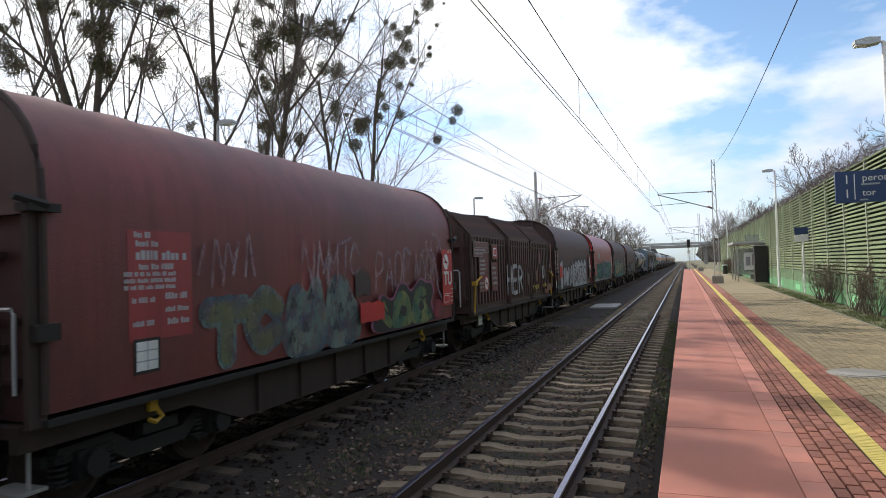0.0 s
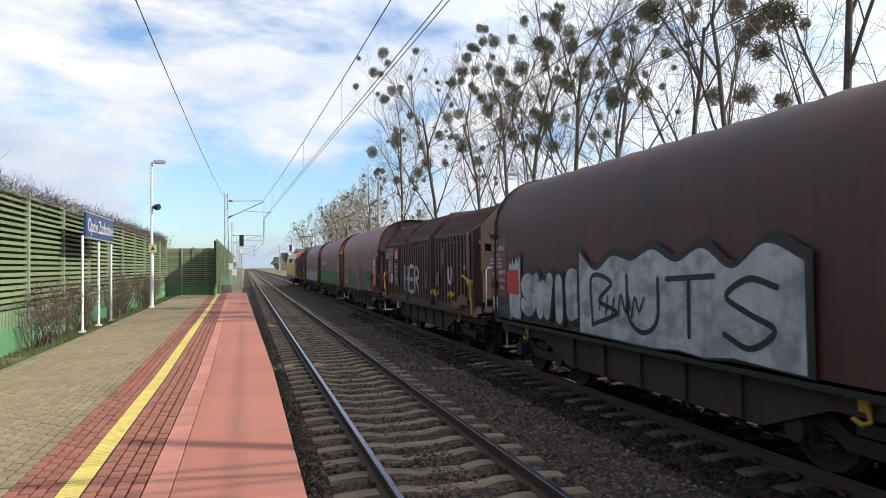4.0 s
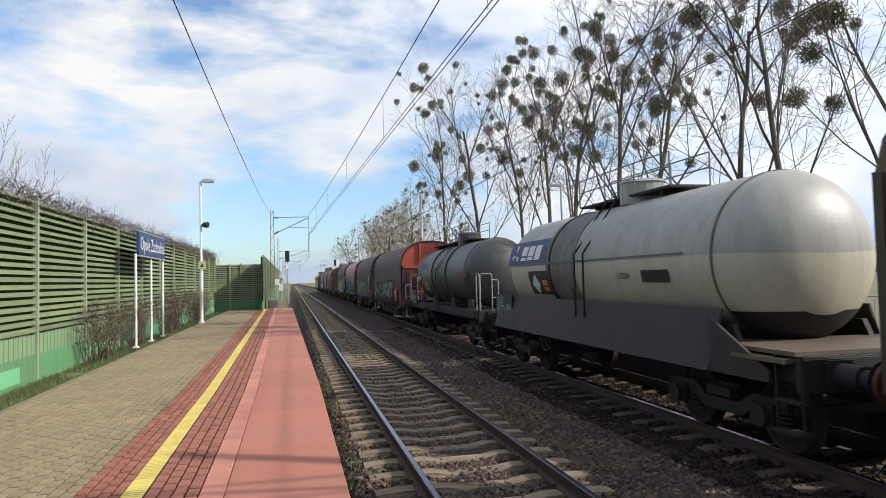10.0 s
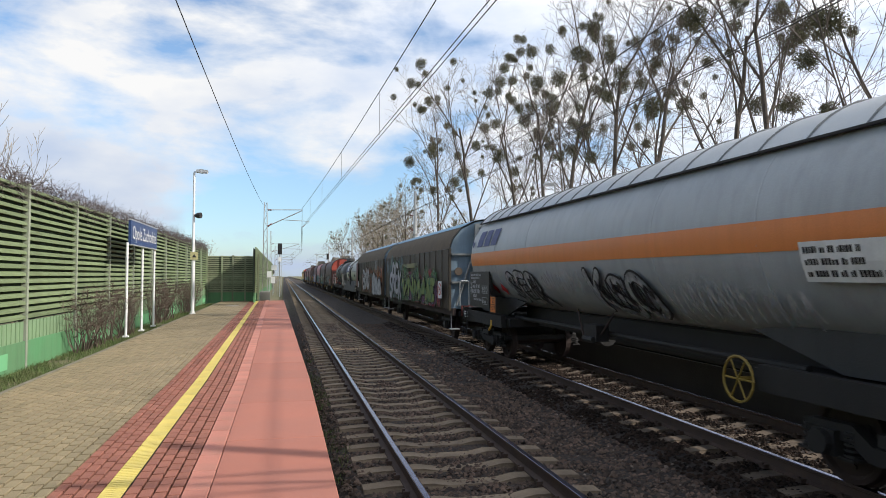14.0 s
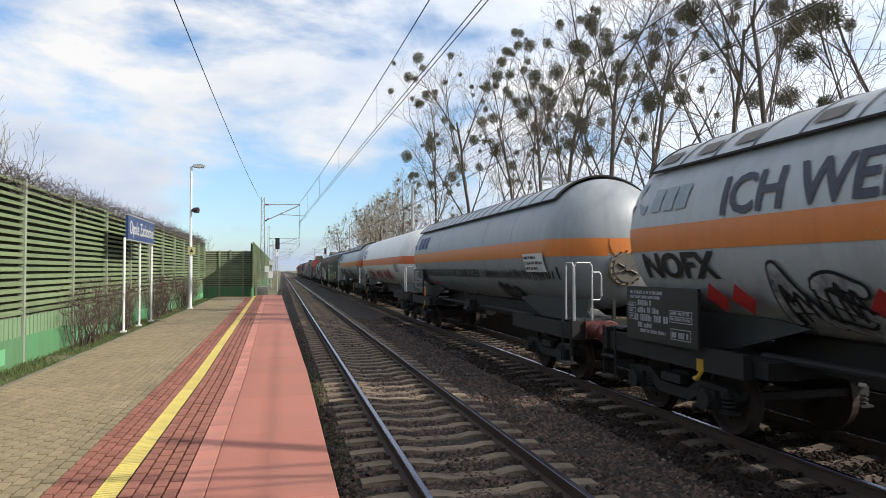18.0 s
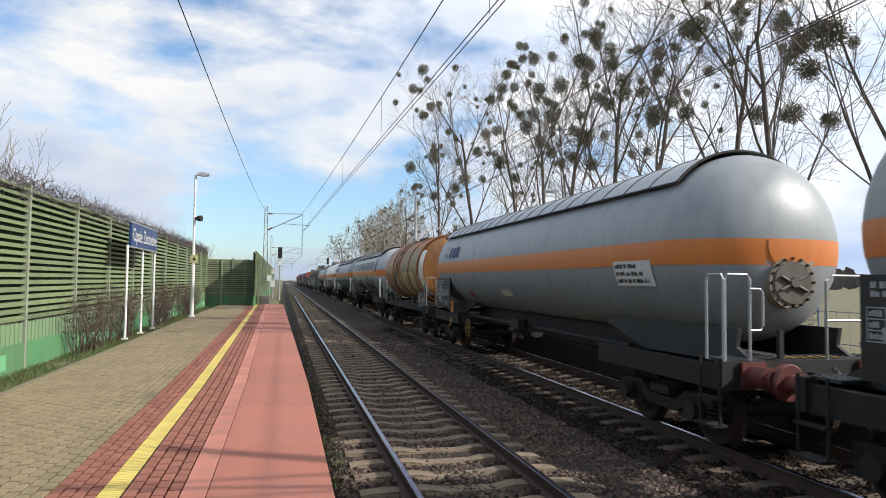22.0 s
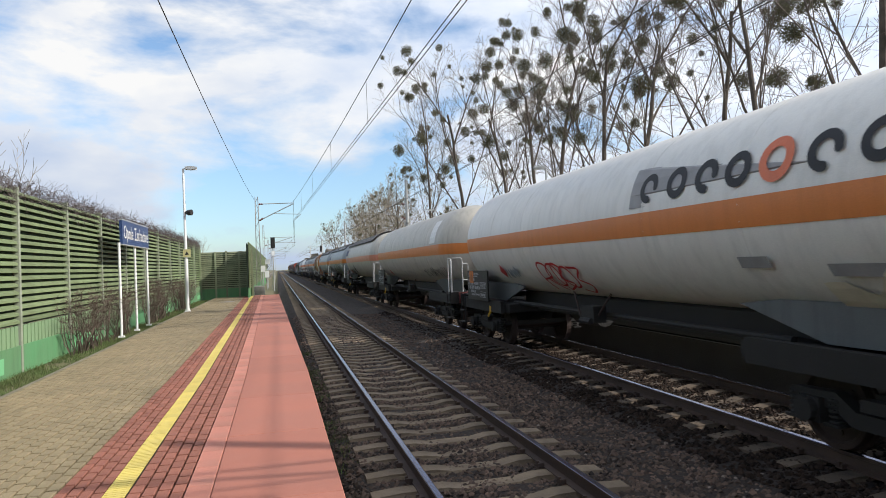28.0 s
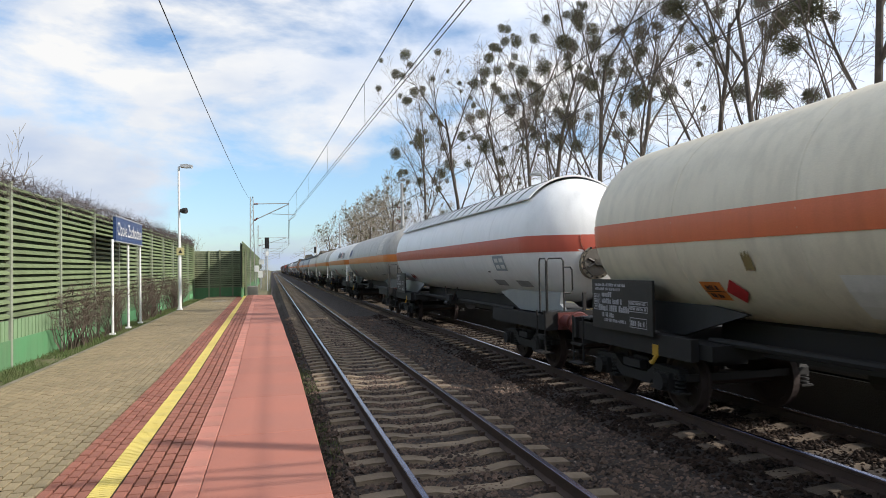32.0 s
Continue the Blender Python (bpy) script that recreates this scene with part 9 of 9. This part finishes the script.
BALLS = [ball_mesh(i, 1250) for i in range(3)]


def grow(r, out, p, d, length, rad, level, nodes, form):
    """One branch and, from it, its side branches."""
    segs = (7, 6, 4, 3, 2)[level]
    pts, rads = [p.copy()], [rad]
    for k in range(segs):
        d = (d + Vector((r.gauss(0, 0.07), r.gauss(0, 0.07), r.gauss(0, 0.05) + form["up"] * (0.0 if level == 0 else 0.07)))).normalized()
        p = p + d * length / segs
        pts.append(p.copy())
        rads.append(rad * (1 - (0.6 if level == 0 else 0.75) * (k + 1) / segs))
    out[level].append((pts, rads))
    if level in (1, 2, 3):
        nodes.append((pts[-1 - r.randrange(segs - 1)].copy(), level))
    count = form["count"]
    if level >= len(count):
        return
    turn = r.uniform(0, 6.283)
    for i in range(count[level]):
        f0 = form["bare"] if level == 0 else 0.15
        f = f0 + (1 - f0) * (i + r.uniform(0.1, 0.9)) / count[level]
        k = min(segs - 1, int(f * segs))
        q = pts[k].lerp(pts[k + 1], f * segs - k)
        dd = (pts[k + 1] - pts[k]).normalized()
        side = dd.orthogonal().normalized()
        side.rotate(Matrix.Rotation(turn + i * 2.4 + r.uniform(-0.5, 0.5), 3, dd))
        nd = (dd + side * form["spread"][level] * r.uniform(0.75, 1.25) + Vector((0, 0, form["up"] * 0.12))).normalized()
        ln = length * form["ratio"][level] * r.uniform(0.7, 1.15) * (1.15 - 0.5 * f)
        grow(r, out, q, nd, ln, min(rads[k] * 0.75, rad * (0.36, 0.4, 0.45, 0.5)[level]), level + 1, nodes, form)


SPREADING = dict(up=0.4, bare=0.22, count=(7, 7, 6, 4), spread=(0.54, 0.6, 0.75, 0.9), ratio=(0.66, 0.5, 0.5, 0.6))
DENSE = dict(up=1.0, bare=0.2, count=(8, 7, 6, 4), spread=(0.75, 0.85, 0.9, 0.9), ratio=(0.72, 0.52, 0.5, 0.6))
SAPLING = dict(up=1.3, bare=0.05, count=(8, 5, 4), spread=(0.42, 0.5, 0.7), ratio=(0.8, 0.5, 0.5))


def tree(label, seed, height, rad, balls, form, bark="bark", twig="twig", sizes=(0.13, 0.17, 0.21, 0.26, 0.31, 0.38, 0.48), fine=0.006, lean=(0, 0)):
    tr = thing("tree", label, "tree", group="bare trees beside the line")
    r = random.Random(seed)
    out, nodes = {k: [] for k in range(5)}, []
    grow(r, out, Vector((0, 0, -0.9)), Vector((lean[0], lean[1], 1)).normalized(), height * 0.78, rad, 0, nodes, form)
    top = max(p.z for g in out.values() for pts, _ in g for p in pts)
    s = Shape()
    for pts, rads in out[0]:
        s.tube(pts, [x * (1.4 if i == 0 else 1) for i, x in enumerate(rads)], 9)
    part("trunk", s, M[bark], tr, "", True, tidy=False)
    for pts, rads in out[1]:
        part("limb", Shape().tube(pts, rads, 6), M[bark], tr, tidy=False)
    s = Shape()
    for lv, n in ((2, 4), (3, 3), (4, 3)):
        for pts, rads in out[lv]:
            s.tube(pts, [max(x, fine) for x in rads], n, False)
    tagged(part("crown", s, M[twig], tr, "bare twigs", tidy=False), kind="stuff")
    pool = [p for p, lv in nodes if p.z > top * 0.25]
    r.shuffle(pool)
    for p in pool[:balls]:
        ob = new("mistletoe", BALLS[r.randrange(3)])
        k = r.choice(sizes) * r.uniform(0.8, 1.2)
        ob.parent, ob.location, ob.scale = tr, p, (k, k, k * r.uniform(0.85, 1.05))
        ob.rotation_euler = (r.uniform(0, 6), r.uniform(0, 6), r.uniform(0, 6))
    return tr


TALL = [tree("tall bare tree with many mistletoe balls", 100 + i, 15.8 + i * 0.6, 0.145 + 0.01 * i, 27, SPREADING) for i in range(4)]
PALE = tree("pale bare tree with small mistletoe balls", 205, 13.5, 0.2, 36, DENSE, "bark", "twig_pale", (0.1, 0.15, 0.2, 0.26), 0.012)
ROUND = tree("round brown bare tree without leaves", 306, 11.5, 0.2, 0, DENSE, fine=0.014)
YOUNG = tree("slender pale sapling behind the barrier", 411, 6.2, 0.05, 0, SAPLING, "bark", "twig_pale", fine=0.005)
rt = random.Random(55)
spots = [(16.0, 19.0, 0), (17.5, 23.4, 1), (15.8, 27.0, 2), (16.5, 31.6, 3), (16.2, 36.8, 0), (17.0, 44.2, 1), (16.0, 57.5, 2), (17.5, 16.0, 3), (17.6, 50.0, 0), (15.2, 64.5, 1),
         (16.0, -12.0, 1), (16.8, -15.6, 3), (15.8, -19.4, 0), (16.5, -23.6, 2), (16.0, -28.2, 1), (16.8, -35.0, 3), (18.2, -17.4, 2), (18.4, -26.0, 0)]
first = set()
for x, y, k in spots:
    m = pose(x, y, -0.75, 0, 0, rt.uniform(0, 360))
    if k in first:
        c = copy_thing(TALL[k], m)
        c.scale = [rt.uniform(1.14, 1.24) if y > 36 else rt.uniform(0.95, 1.08)] * 3
    else:
        first.add(k)
        TALL[k].matrix_basis = m
        TALL[k].scale = [1.0] * 3


def row_of(src, places):
    for i, (x, y, k) in enumerate(places):
        m = pose(x, y, -0.7, 0, 0, rt.uniform(0, 360))
        if i:
            copy_thing(src, m).scale = [k] * 3
        else:
            src.matrix_basis = m


row_of(PALE, [(15.5, 88, 1.0), (17.5, 95, 1.05), (15, 103, 0.95), (18, 110, 1.1), (16, 118, 1.0), (17, 128, 1.1), (16, 140, 1.05), (20, 155, 1.2), (15, 175, 1.1), (19, 80, 0.8)])
row_of(ROUND, [(19, -88, 1.0), (21, -98, 1.05), (18, -106, 0.95), (22, -114, 1.1), (17, -124, 1.0), (20, -135, 1.1), (16, -146, 1.0), (19, -160, 1.1), (15, -175, 1.0), (18, -195, 1.15), (15, -215, 1.1), (17, -240, 1.2),
               (-11.5, -60, 0.95), (-14, -46, 0.9), (-13, -84, 1.0), (-10, -108, 0.9), (-12, -128, 1.0), (-9, -150, 1.0), (-11, -175, 1.1), (-8, -200, 1.1), (-14, -215, 1.1)])
BUSH = tree("bare grey shrub beyond the opposite platform", 500, 3.4, 0.05, 0, dict(up=0.9, bare=0.0, count=(10, 7, 5), spread=(0.8, 0.8, 0.9), ratio=(0.75, 0.55, 0.55)), "bark", "twig", fine=0.008)
row_of(BUSH, [(24 + rt.uniform(-4, 6), -38 + i * 4.0 + rt.uniform(-1, 1), rt.uniform(0.75, 1.15)) for i in range(26)])
row_of(YOUNG, [(-6.3, 14.6, 0.72), (-6.5, 16.0, 0.85), (-6.7, 17.6, 1.0), (-6.6, 19.4, 0.72), (-6.6, 22.5, 0.66), (-6.8, 25.5, 0.6), (-7.0, 60, 0.9), (-8, 66, 1.0), (28, -20, 0.9), (30, 2, 0.9)])
# far woods closing the horizon
fw = Shape()
rw = random.Random(77)
for _ in range(2600):
    a = rw.uniform(0, 2 * math.pi)
    d = rw.uniform(380, 620)
    x, y = d * math.cos(a), d * math.sin(a)
    if abs(x - 4) < 16:
        continue
    h, w = rw.uniform(7, 15), rw.uniform(4, 9)
    pts = []
    for k in range(7):
        t = k / 6 * 2 * math.pi
        pts.append((x - math.sin(a) * w * math.cos(t) * rw.uniform(0.7, 1.1), y + math.cos(a) * w * math.cos(t) * rw.uniform(0.7, 1.1), -0.8 + h * 0.5 + h * 0.5 * math.sin(t) * rw.uniform(0.75, 1.1)))
    top = (x + rw.uniform(-3, 3), y + rw.uniform(-3, 3), h * 0.6)
    fw.add(pts + [top, (x, y, -0.8)], [(i, (i + 1) % 7, 7) for i in range(7)] + [(3, 4, 8), (4, 5, 8)])
M["woods"] = surface("far_bare_woods", (0.12, 0.105, 0.09), 0.95, dirt=(0.08, 0.08, 0.065), amount=0.7, scale=0.3, fine=3, relief=0, island=0.3)
solid("far_woods", fw, M["woods"], "distant bare woods along the horizon", "woods", kind="stuff")


# ---- motion of the train ----
def travelled(t):
    """Metres that the train has gone since the clip's middle."""
    k = (t - 16) / 16
    return 174.7 * k - 1.64 * k * k - 0.34 * k ** 3 + 4.41 * k ** 4


def motions():
    for w, mid in WAGONS:
        walk(w, [(t, pose(T2, mid + travelled(t), RAIL_Z)) for t in range(0, 33)])
    # wheels roll with the train; all wheelsets at one end of a bogie share one track of keys
    for q, sets in WHEELS.items():
        groups = {}
        for ws, y in sets:
            groups.setdefault(y, []).append(ws)
        for y, obs in groups.items():
            first = obs[0]
            rows = [(i / 30, pose(0, y, 0.46, -math.degrees(travelled(i / 30) / 0.46))) for i in range(0, 961)]
            walk(first, rows)
            act, slot = first.animation_data.action, first.animation_data.action_slot
            for ob in obs[1:]:
                ob.rotation_mode = "QUATERNION"
                ob.animation_data_create()
                ob.animation_data.action = act
                ob.animation_data.action_slot = slot


motions()
